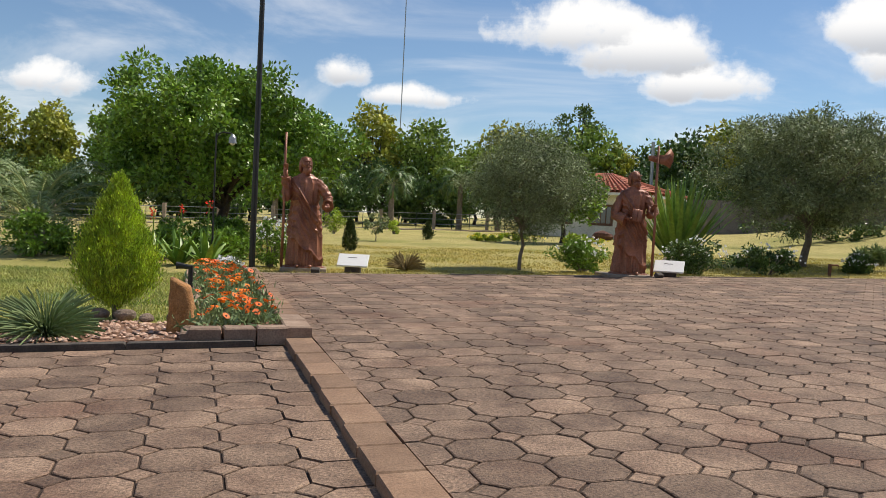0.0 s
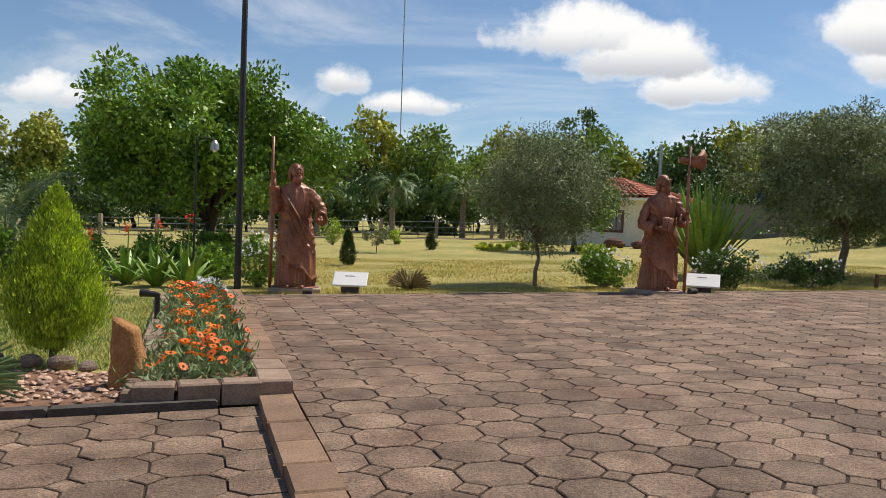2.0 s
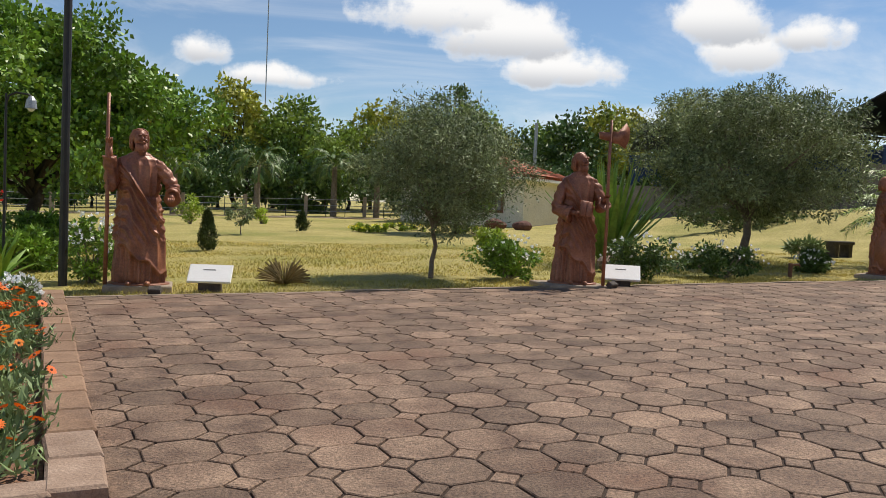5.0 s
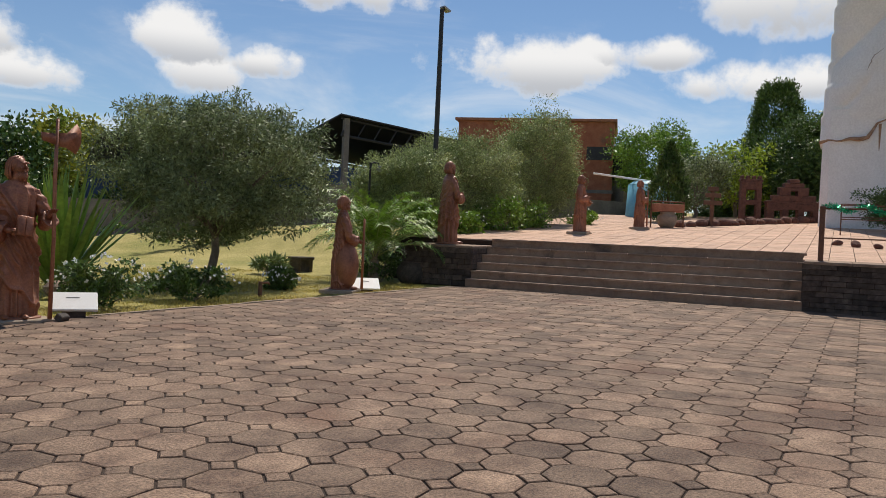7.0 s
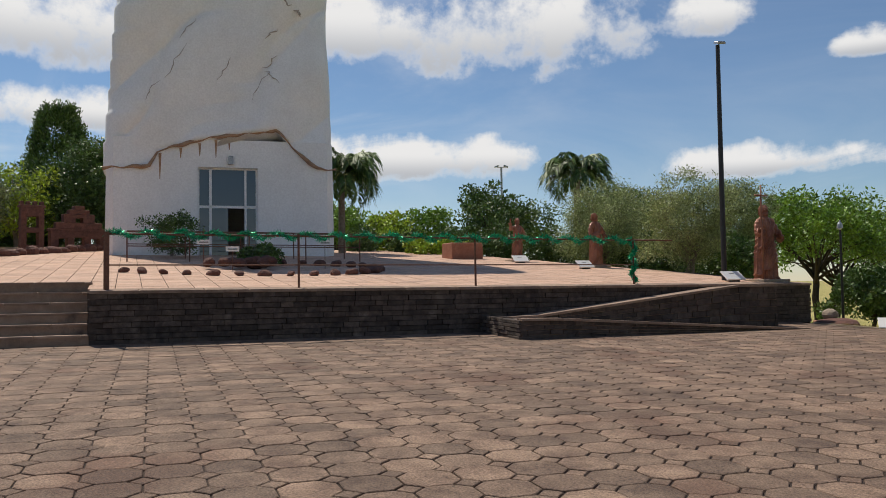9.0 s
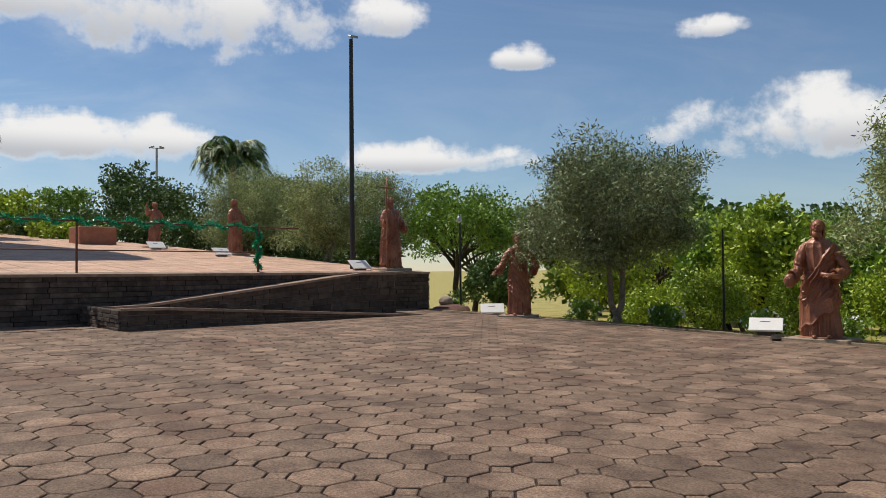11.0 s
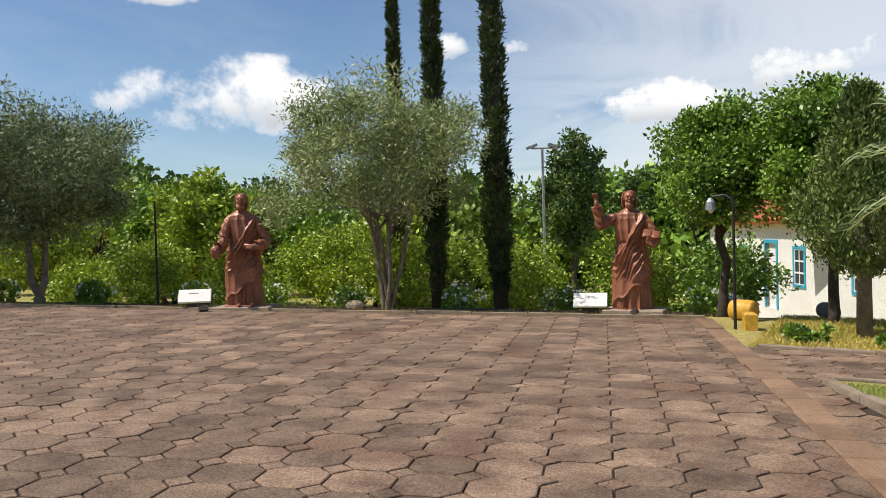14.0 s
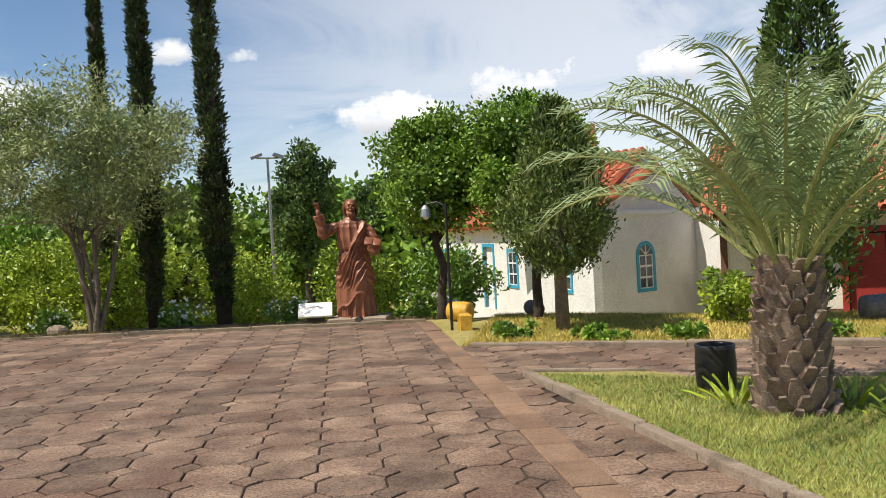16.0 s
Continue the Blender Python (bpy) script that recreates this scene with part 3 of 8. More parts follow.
def pier():
    """Stone block at the north end of the steps, on which a statue stands."""
    ob = thing("wall_pier", 0, 0, 0, "low dark stone pier beside the steps", "wall", kind="structure")
    poly = [on_front(-1.9, 0.35), on_front(0.05, 0.35), on_front(0.05, 2.3), on_front(-1.9, 2.3)]
    part("core", Geo().prism([on_front(-1.85, 0.42), on_front(0.0, 0.42), on_front(0.0, 2.3), on_front(-1.85, 2.3)], lambda x, y: plane(x, y) - 0.2, lambda x, y: plane(x, y) + 0.93), "joint", ob)
    stone_course("stone", -1.9, 0.05, 0.32, lambda u: plane(*on_front(u, 0.3)) - 0.02, lambda u: plane(*on_front(u, 0.3)) + 0.92, ob, "wall_stone", courses=7, length=0.34)
    chk = lambda u, v: on_front(0.06 - v, u)
    stone_course("stone", 0.34, 2.2, 0.0, lambda u: plane(*chk(u, 0)), lambda u: plane(*chk(u, 0)) + 0.92, ob, "wall_stone", courses=7, length=0.34, along=chk)
    part("cap", Geo().prism(poly, lambda x, y: plane(x, y) + 0.92, lambda x, y: plane(x, y) + 0.98, 0.015), "step_stone", ob)


pier()
steps()

RAMP_U0, RAMP_U1 = 15.55, 23.0


def ramp():
    """Two flights: the lower climbs north before the wall, the upper climbs south to the terrace."""
    ob = thing("ramp", 0, 0, 0, "sloping access ramp between dark stone walls", "ramp", kind="structure")
    w = 2.0

    def upper(u):
        f = float(np.clip((u - RAMP_U0 - 0.7) / 5.6, 0, 1))
        return plane(*on_front(u, -w)) + 0.40 + 0.62 * f

    def lower(u):
        f = float(np.clip((u - RAMP_U0 - 0.7) / 6.6, 0, 1))
        return plane(*on_front(u, -w)) + 0.40 * (1 - f) + 0.005
    for top, v0, v1, nm in ((upper, -0.98, -0.05, "upper_deck"), (lower, -w + 0.03, -0.98, "lower_deck")):
        us = np.linspace(RAMP_U0 + 0.02, RAMP_U1, 30)
        a = [(*on_front(u, v0), top(u) - 0.03) for u in us]
        b = [(*on_front(u, v1), top(u) - 0.03) for u in us]
        n = len(us)
        lo = [(p[0], p[1], plane(p[0], p[1]) - 0.1) for p in a] + [(p[0], p[1], plane(p[0], p[1]) - 0.1) for p in b]
        g = Geo().add(a + b + lo, [(i, i + 1, n + i + 1, n + i) for i in range(n - 1)] + [(2 * n + i, 2 * n + i + 1, i + 1, i) for i in range(n - 1)] + [(0, n, 3 * n, 2 * n), (2 * n - 1, n - 1, 3 * n - 1, 4 * n - 1)])
        part(nm, g, "step_stone", ob)
        face = lambda u, v: on_front(u, v0 - 0.03 + v)
        stone_course("stone", RAMP_U0, RAMP_U1, 0.0, lambda u: plane(*face(u, 0)) - 0.02, lambda u: top(u) - 0.03, ob, "wall_stone", courses=6 if top is upper else 4, length=0.42, along=face)
        u = RAMP_U0
        while u < RAMP_U1 - 0.05:
            e = min(u + 0.9, RAMP_U1)
            q = [on_front(u, v0 - 0.07), on_front(e - 0.006, v0 - 0.07), on_front(e - 0.006, v0 + 0.15), on_front(u, v0 + 0.15)]
            zt = [top(u), top(e), top(e), top(u)]
            vs = [(x, y, z - 0.04) for (x, y), z in zip(q, zt)] + [(x, y, z + 0.012) for (x, y), z in zip(q, zt)]
            part("coping_stone", Geo().add(vs, [(0, 1, 5, 4), (1, 2, 6, 5), (2, 3, 7, 6), (3, 0, 4, 7), (4, 5, 6, 7), (3, 2, 1, 0)]), "step_stone", ob)
            u = e
    end = lambda u, v: on_front(RAMP_U0 + v, -w + u)
    stone_course("stone", 0.0, w - 0.03, -0.03, lambda u: plane(*end(u, 0)) - 0.02, lambda u: plane(*end(u, 0)) + 0.38, ob, "wall_stone", courses=5, length=0.3, along=end)


ramp()

# ---- plants ----


def blob_points(n, centre, radii, power=0.45):
    d = unit(n)
    r = rng.uniform(0, 1, (n, 1)) ** power
    return np.asarray(centre) + d * r * np.asarray(radii), d


def crown(clumps, per, size, aspect=0.5, droop=0.0, spread=0.4, fill=0.5):
    """Leaves of a crown: clumps are (centre, radii)."""
    out = []
    for c, r in clumps:
        p, d = blob_points(per, c, r, fill)
        out.append(leaves(p, size, aspect, droop, d, spread))
    return np.concatenate(out)


def ragged(n, centre, radii, clump=0.34, lumps=0.28, shell=0.75, flat=0.0):
    """Clump centres over an uneven egg."""
    d = unit(n * 2)
    if flat:
        d = d[d[:, 2] > -flat]
    d = d[:n]
    k = 1 + lumps * np.sin(3.1 * d[:, 0] + 4.3 * d[:, 1] + centre[0]) * np.sin(3.7 * d[:, 2] + 2.1 * d[:, 0] + centre[1]) + rng.uniform(-0.16, 0.14, len(d))
    r = rng.uniform(0.25, 1, len(d)) ** (1 - shell)
    c = np.asarray(centre) + d * (k * r)[:, None] * np.asarray(radii)
    m = min(radii)
    return [(p, m * clump * rng.uniform(0.6, 1.35) * np.array([1.15, 1.15, 0.85])) for p in c]


def limbs(g, base, fork, tips, r0, wob=0.12):
    """A tapered trunk from base to fork, then limbs to the tips."""
    base, fork = Vector(base), Vector(fork)
    ts = [0, 0.15, 0.35, 0.55, 0.75, 1]
    pts = [base.lerp(fork, t) + Vector((rng.normal(0, wob * r0), rng.normal(0, wob * r0), 0)) * (5 if 0 < t < 1 else 0) for t in ts]
    g.tube(pts, [r0 * 1.45, r0 * 1.12, r0, r0 * 0.92, r0 * 0.86, r0 * 0.8], 9)
    for tip in tips:
        tip = Vector(tip)
        st = base.lerp(fork, rng.uniform(0.72, 1.0))
        mid = st.lerp(tip, 0.45) + Vector((rng.normal(0, 0.1), rng.normal(0, 0.1), 0.12)) * (tip - st).length * 0.5
        rr = r0 * rng.uniform(0.32, 0.55)
        g.tube([st, st.lerp(mid, 0.5), mid, mid.lerp(tip, 0.5), tip], [rr, rr * 0.8, rr * 0.6, rr * 0.4, rr * 0.15], 6)
    return g


def tree(name, x, y, h, width, label, leaf, bark="bark", clear=0.3, clumps=90, per=90, size=0.1, aspect=0.45, trunk=0.1, offset=(0, 0), lean=(0, 0), droop=0.0, group="", category="tree", z=None, depth=None, clump=0.3, lumps=0.28, shell=0.75, flat=0.0, multi=1, fill=0.5):
    z = height(x, y) if z is None else z
    ob = thing(name, x, y, z, label, category, group)
    lo = h * clear
    c = (offset[0], offset[1], lo + (h - lo) * 0.5)
    radii = (width / 2, (depth or width) / 2, (h - lo) / 2)
    cl = ragged(clumps, c, np.array(radii) * 0.86, clump, lumps, shell, flat)
    g = Geo()
    idx = rng.permutation(len(cl))[:18 if multi == 1 else 26]
    for k in range(multi):
        bx, by = (rng.normal(0, 0.07), rng.normal(0, 0.07)) if multi > 1 else (0, 0)
        fx, fy = (rng.normal(0, 0.25), rng.normal(0, 0.25)) if multi > 1 else (0, 0)
        fork = (offset[0] * 0.35 + lean[0] + fx, offset[1] * 0.35 + lean[1] + fy, lo + (h - lo) * 0.16)
        limbs(g, (bx, by, -0.15), fork, [cl[i][0] for i in idx[k::multi]], trunk)
    part("trunk", g, bark, ob, smooth=True)
    part("crown", soup("crown", crown(cl, per, size, aspect, droop, 0.4, fill), 4, leaf), leaf, ob)
    return ob


def spire(name, x, y, h, width, label, leaf, bark="bark_dark", clear=0.03, count=9000, size=0.12, belly=0.25, top=0.02, group="", category="tree", z=None, aspect=0.35, trunk=0.08, rough=0.25, lean=(0, 0), up=0.9):
    """A conical or columnar conifer with foliage in rising tufts."""
    z = height(x, y) if z is None else z
    ob = thing(name, x, y, z, label, category, group)
    n = count // 30
    t = rng.uniform(0, 1, n) ** 0.85
    prof = np.where(t < belly, (t / belly) ** 0.5, np.clip((1 - t) / (1 - belly), 0, 1) ** 0.9) * (1 - top) + top
    a = rng.uniform(0, 2 * np.pi, n)
    rr = prof * width / 2 * (1 - rough * rng.uniform(0, 1, n)) * (1 + 0.12 * np.sin(3 * a + 7 * t))
    zc = h * (clear + (1 - clear) * t)
    c = np.stack([np.cos(a) * rr + lean[0] * t, np.sin(a) * rr + lean[1] * t, zc], 1)
    pts, out = [], []
    for i in range(n):
        m = 30
        p = c[i] + rng.normal(size=(m, 3)) * np.array([0.06, 0.06, 0.1]) * (0.5 + width * 0.55) * (0.3 + 0.7 * prof[i])
        pts.append(p)
        out.append(np.tile([np.cos(a[i]) * 0.5, np.sin(a[i]) * 0.5, up], (m, 1)))
    part("trunk", Geo().tube([(0, 0, -0.1), (lean[0] * 0.5, lean[1] * 0.5, h * 0.5), (lean[0], lean[1], h * 0.93)], [trunk, trunk * 0.7, trunk * 0.1], 8), bark, ob, smooth=True)
    part("crown", soup("crown", leaves(np.concatenate(pts), size, aspect, 0, np.concatenate(out), 0.6), 4, leaf), leaf, ob)
    return ob


def bush(name, x, y, h, width, label, leaf, clumps=26, per=110, size=0.07, flowers=None, nflowers=0, z=None, group="", category="shrub", aspect=0.5, depth=None, fsize=0.05):
    z = height(x, y) if z is None else z
    ob = thing(name, x, y, z, label, category, group)
    cl = ragged(clumps, (0, 0, h * 0.46), (width / 2 * 0.82, (depth or width) / 2 * 0.82, h * 0.42), 0.4, 0.25, 0.6)
    for c, _ in cl:
        c[2] = max(c[2], 0.06)
    g = Geo()
    for c, _ in cl[:10]:
        g.tube([(rng.normal(0, 0.04), rng.normal(0, 0.04), -0.05), Vector(c) * 0.55, c], [0.014, 0.011, 0.005], 5)
    part("stem", g, "bark", ob)
    q = crown(cl, per, size, aspect, 0, 0.5)
    q[:, :, 2] = np.maximum(q[:, :, 2], 0.0)
    part("foliage", soup("foliage", q, 4, leaf), leaf, ob)
    if flowers:
        d = unit(nflowers)
        d[:, 2] = np.abs(d[:, 2])
        p = np.array([0, 0, h * 0.46]) + d * np.array([width / 2, (depth or width) / 2, h * 0.52]) * rng.uniform(0.8, 1.05, (nflowers, 1))
        pet = np.concatenate([leaves(p, fsize, 0.8, 0, d, 0.5) for _ in range(4)])
        part("blossom", soup("blossom", pet, 4, flowers), flowers, ob)
    return ob


def blades(x0s, y0s, zs, lo, hi, width=0.006, lean=0.5):
    """Single grass blades as narrow triangles."""
    n = len(x0s)
    a = rng.uniform(0, 2 * np.pi, n)
    L = rng.uniform(lo, hi, n)
    b = np.stack([x0s, y0s, zs], 1)
    s = np.stack([np.cos(a), np.sin(a), np.zeros(n)], 1) * width
    a2 = rng.uniform(0, 2 * np.pi, n)
    tip = b + np.stack([np.cos(a2) * L * lean, np.sin(a2) * L * lean, L], 1)
    return np.stack([b - s, b + s, tip], 1)


def frond(base, az, rise, length, leaflets=44, ll=0.45, arch=1.0, drop=0.6, w=0.016, vee=0.6):
    """A feather leaf: points of its stalk and its leaflets as long diamonds."""
    pts = []
    p = np.array(base, float)
    el = rise
    n = 14
    for i in range(n + 1):
        pts.append(p.copy())
        d = np.array([math.cos(az) * math.cos(el), math.sin(az) * math.cos(el), math.sin(el)])
        p = p + d * length / n
        el -= arch * (0.35 + 1.3 * i / n) / n * 1.6
    pts = np.array(pts)
    out = []
    for k in range(leaflets):
        t = 0.16 + 0.84 * (k + 0.5) / leaflets
        f = t * n
        i = min(int(f), n - 1)
        q = pts[i] + (pts[i + 1] - pts[i]) * (f - i)
        d = pts[i + 1] - pts[i]
        d /= np.linalg.norm(d)
        side = np.cross(d, [0, 0, 1.0])
        side /= np.linalg.norm(side) + 1e-9
        upv = np.cross(side, d)
        L = ll * (1.05 - 0.75 * abs(t - 0.45) ** 1.3) * rng.uniform(0.85, 1.1)
        for sgn in (-1, 1):
            v = side * sgn * 0.85 + d * 0.75 + upv * vee * rng.uniform(0.2, 1.0)
            v /= np.linalg.norm(v)
            tip = q + v * L - np.array([0, 0, drop * L * rng.uniform(0.4, 1.0)])
            m = q + v * L * 0.5
            wv = d * w * rng.uniform(0.8, 1.2)
            out.append([q, m - wv, tip, m + wv])
    return pts, np.array(out)


def palm(name, x, y, trunk_h, trunk_r, label, fronds=26, length=1.8, leaf="palm_leaf", ll=0.45, z=None, rise=(0.1, 1.35), arch=1.1, scales=True, slim=False, drop=0.55, leaflets=44, group="", w=0.016):
    z = height(x, y) if z is None else z
    ob = thing(name, x, y, z, label, "palm tree", group)
    g = Geo()
    rings = []
    for i in range(15):
        t = i / 14
        r = trunk_r * (1.0 - 0.28 * t + 0.14 * (1 - t) ** 5) if not slim else trunk_r * (1.1 - 0.3 * t)
        rings.append([(math.cos(a) * r, math.sin(a) * r, -0.1 + (trunk_h + 0.1) * t) for a in np.linspace(0, 2 * np.pi, 14, endpoint=False)])
    trunk = part("trunk", g.loft(rings), "bark", ob, smooth=True)
    if scales:
        sc = Geo()
        # one old leaf base: a broad wedge that stands off the trunk
        sc.add([(-0.075, 0, -0.1), (0.075, 0, -0.1), (0.07, 0.035, -0.02), (-0.07, 0.035, -0.02), (-0.035, 0.075, 0.09), (0.035, 0.075, 0.09), (0.03, 0.035, 0.1), (-0.03, 0.035, 0.1), (-0.06, -0.02, 0.02), (0.06, -0.02, 0.02)],
               [(0, 1, 2, 3), (3, 2, 5, 4), (4, 5, 6, 7), (7, 6, 9, 8), (0, 3, 8), (1, 9, 2), (3, 4, 7, 8), (2, 9, 6, 5)])
        me = sc.mesh("leaf_base", "palm_scale")
        rows = int(trunk_h / 0.095)
        for i in range(rows):
            t = (i + 0.5) / rows
            r = trunk_r * (1.0 - 0.28 * t + 0.14 * (1 - t) ** 5)
            k = 11
            for j in range(k):
                a = 2 * math.pi * (j + 0.5 * (i % 2)) / k + rng.normal(0, 0.05)
                s = part("leaf_base", me, "palm_scale", trunk)
                sc_ = rng.uniform(0.85, 1.25) * trunk_r / 0.3
                s.matrix_local = pose(math.cos(a) * (r - 0.012), math.sin(a) * (r - 0.012), trunk_h * t, rng.uniform(-12, 10), rng.uniform(-10, 10), math.degrees(a) - 90) @ Matrix.Scale(sc_, 4)
    for k in range(fronds):
        az = 2.399963 * k + rng.normal(0, 0.15)
        f = k / max(1, fronds - 1)
        rs = rise[1] + (rise[0] - rise[1]) * f
        p, lf = frond((math.cos(az) * trunk_r * 0.4, math.sin(az) * trunk_r * 0.4, trunk_h - 0.05 - 0.12 * f), az, rs, length * rng.uniform(0.85, 1.1), leaflets, ll, arch * rng.uniform(0.8, 1.2), drop, w)
        st = Geo().tube(p, list(np.linspace(0.028, 0.004, len(p)) * (trunk_r / 0.3 if not slim else 0.7)), 5)
        fo = part("frond", st, "palm_stalk", ob)
        part("foliage", soup("foliage", lf, 4, leaf), leaf, fo)
    return ob


def strap_leaves(name, x, y, n, length, width, label, leaf, category="plant", spread=1.0, z=None, group="", curve=0.25, up=0.75):
    """A rosette of stiff pointed leaves, each a part."""
    z = height(x, y) if z is None else z
    ob = thing(name, x, y, z, label, category, group)
    for k in range(n):
        az = 2.399963 * k
        el = (up + (1 - up) * (1 - k / n)) * math.pi / 2 * (1 - spread * 0.5 * (k / n))
        L = length * rng.uniform(0.75, 1.05)
        g = Geo()
        rings = []
        p = Vector((math.cos(az) * 0.05, math.sin(az) * 0.05, 0.02))
        side = Vector((-math.sin(az), math.cos(az), 0))
        for i in range(7):
            t = i / 6
            w = width * (0.75 + 0.9 * t if t < 0.3 else 1.02 * (1 - ((t - 0.3) / 0.7) ** 2.2)) * 0.5 + 0.002
            d = Vector((math.cos(az) * math.cos(el), math.sin(az) * math.cos(el), math.sin(el)))
            nrm = side.cross(d)
            rings.append([p - side * w + nrm * w * 0.35, p - nrm * 0.008, p + side * w + nrm * w * 0.35, p + nrm * 0.012])
            p = p + d * L / 6
            el -= curve / 6
        part("leaf", g.loft(rings), leaf, ob, smooth=False)
    return ob

# ---- statues ----


def statue(x, y, z, turn, label, left, right, props=(), h=2.1, seed=1, slim=1.0, beard=True, fine=True, head=None):
    """A robed figure in one mesh. It looks along -y before it is turned. left, right: elbow and palm as seen by a viewer in front."""
    r = random.Random(seed)
    g = Geo()
    S = h / 2.1
    n, m = (176, 150) if fine else (88, 70)
    ph = [r.uniform(0, 6.28) for _ in range(8)]
    prof = [(0.0, 0.315, 0.25), (0.03, 0.32, 0.255), (0.25, 0.282, 0.22), (0.45, 0.256, 0.19), (0.58, 0.226, 0.165), (0.68, 0.24, 0.17), (0.76, 0.25, 0.155), (0.8, 0.225, 0.13), (0.835, 0.13, 0.1), (0.86, 0.07, 0.07), (0.88, 0.062, 0.064)]
    rings = []
    lean = r.uniform(-0.03, 0.03)
    side = r.choice((-1, 1))

    def ridge(u, p=0.75):
        return abs(math.sin(u)) ** p - 0.62

    def crest(u, p=1.6):
        return (1 - abs(math.sin(u))) ** p - 0.28

    def band(v, lo, hi, soft):
        return max(0.0, min(1.0, (v - lo) / soft)) * max(0.0, min(1.0, (hi - v) / soft))

    for i in range(m):
        t = 0.88 * i / (m - 1)
        for (t0, a0, b0), (t1, a1, b1) in zip(prof, prof[1:]):
            if t0 <= t <= t1 + 1e-9:
                f = (t - t0) / (t1 - t0)
                f = f * f * (3 - 2 * f)
                rx, ry = a0 + (a1 - a0) * f, b0 + (b1 - b0) * f
        ring = []
        for j in range(n):
            a = 2 * math.pi * j / n
            ca, sa = math.cos(a), math.sin(a)
            front = max(0.0, -sa)
            # the mantle's hem climbs from one foot to the other hip, its upper edge from that hip to the shoulder
            hem = 0.17 + 0.12 * side * ca + 0.018 * math.sin(7 * a + ph[1])
            edge = 0.62 + 0.22 * side * ca
            over = max(0.0, min(1.0, (t - hem) / 0.012))
            tunic = max(0.0, min(1.0, (t - edge) / 0.02)) * min(1.0, front * 3)
            d = over * 0.034 - tunic * 0.03
            # upright pleats of the tunic below the hem and on the chest
            d += (1 - over) * 0.05 * crest(7.5 * a + ph[2] + 0.5 * math.sin(6 * t + ph[3])) + (1 - over) * 0.012 * math.sin(23 * a + ph[5])
            d += tunic * 0.03 * crest(6 * a + 1.5 * t + ph[7], 1.2) * band(t, 0.5, 0.83, 0.06)
            # swags of the mantle: hanging curves that fan out from the shoulder
            mant = over * (1 - tunic)
            w = t - side * 0.26 * ca * (0.6 + 0.5 * front) - 0.1 * front + 0.012 * math.sin(9 * a + ph[4]) + 0.02 * math.sin(11 * t + 2 * a + ph[0])
            d += mant * (0.03 + 0.03 * front) * crest(math.pi * w / 0.072 + ph[6]) * band(t, 0.24, 0.74, 0.12)
            d += mant * 0.012 * crest(math.pi * w / 0.031 + ph[3], 1.2) * band(t, 0.24, 0.78, 0.1)
            # long falls of cloth at the sides and behind
            fall = mant * band(t, 0.0, 0.6, 0.22) * (0.35 + 0.65 * (1 - front))
            d += fall * 0.06 * crest(6 * a + ph[2] + 0.9 * math.sin(4 * t + ph[3]), 1.3)
            # rolled upper edge of the mantle
            roll = (t - edge) / 0.022
            d += min(1.0, front * 2.5) * (0.045 * math.exp(-roll * roll) + 0.028 * math.exp(-(roll + 2.7) ** 2)) * band(t, 0.38, 0.84, 0.03)
            # hem of the mantle, standing off
            lip = (t - hem - 0.012) / 0.014
            d += 0.018 * math.exp(-lip * lip)
            # belt and bent knee
            d -= tunic * 0.02 * math.exp(-((t - 0.57) / 0.012) ** 2)
            knee = math.exp(-((t - 0.3) / 0.13) ** 2 - ((ca - side * 0.35) / 0.3) ** 2) * front
            d += 0.06 * knee
            d *= min(1.0, max(0.0, (0.87 - t) / 0.05))
            ring.append(((rx + d) * ca * S * slim + lean * h * t, (ry + d) * sa * S * slim, t * h))
        rings.append(ring)
    g.loft(rings)
    # neck, head, hair, beard, face
    body_scale, S = S, S * 1.06
    hz = 0.935 * h
    turn_head = r.uniform(-0.3, 0.3) if head is None else head
    ct, st = math.cos(turn_head), math.sin(turn_head)
    ox = lean * h * 0.9

    def H(px, py, pz):
        return Vector(((px * ct - py * st) * S + ox, (px * st + py * ct) * S, hz + pz * S))

    g.tube([(ox, 0, 0.84 * h), (ox, -0.01 * S, 0.91 * h)], [0.075 * S, 0.06 * S], 12)
    g.ball(H(0, -0.015, 0), (0.08 * S, 0.1 * S, 0.125 * S), 20, 14)
    g.ball(H(0, 0.02, 0.03), (0.1 * S, 0.108 * S, 0.112 * S), 18, 12)
    g.ball(H(0, -0.09, 0.055), (0.058 * S, 0.02 * S, 0.016 * S), 12, 6)
    g.tube([H(0, -0.105, 0.04), H(0, -0.132, -0.005), H(0, -0.118, -0.022)], [0.008 * S, 0.015 * S, 0.013 * S], 7)
    for s in (-1, 1):
        g.ball(H(s * 0.042, -0.088, -0.015), (0.026 * S, 0.024 * S, 0.022 * S), 8, 6)
    for k in range(26):
        a = -0.12 + (math.pi + 0.24) * k / 25
        rr = r.uniform(0.94, 1.1)
        cx, cy = 0.092 * math.cos(a) * rr, 0.03 + 0.088 * math.sin(a) * rr
        drop = r.uniform(0.12, 0.17)
        g.tube([H(cx * 0.3, cy * 0.2 - 0.03, 0.132), H(cx * 0.85, cy * 0.8 - 0.015, 0.1), H(cx * 1.1, cy * 1.05, 0.03), H(cx * (0.98 + 0.2 * r.random()), cy * 1.1, -0.05), H(cx * 1.12, cy * 1.15, -0.1), H(cx * 0.85, cy * 1.0, -drop)],
               [0.01 * S, 0.018 * S, 0.02 * S, 0.015 * S, 0.018 * S, 0.005 * S], 6)
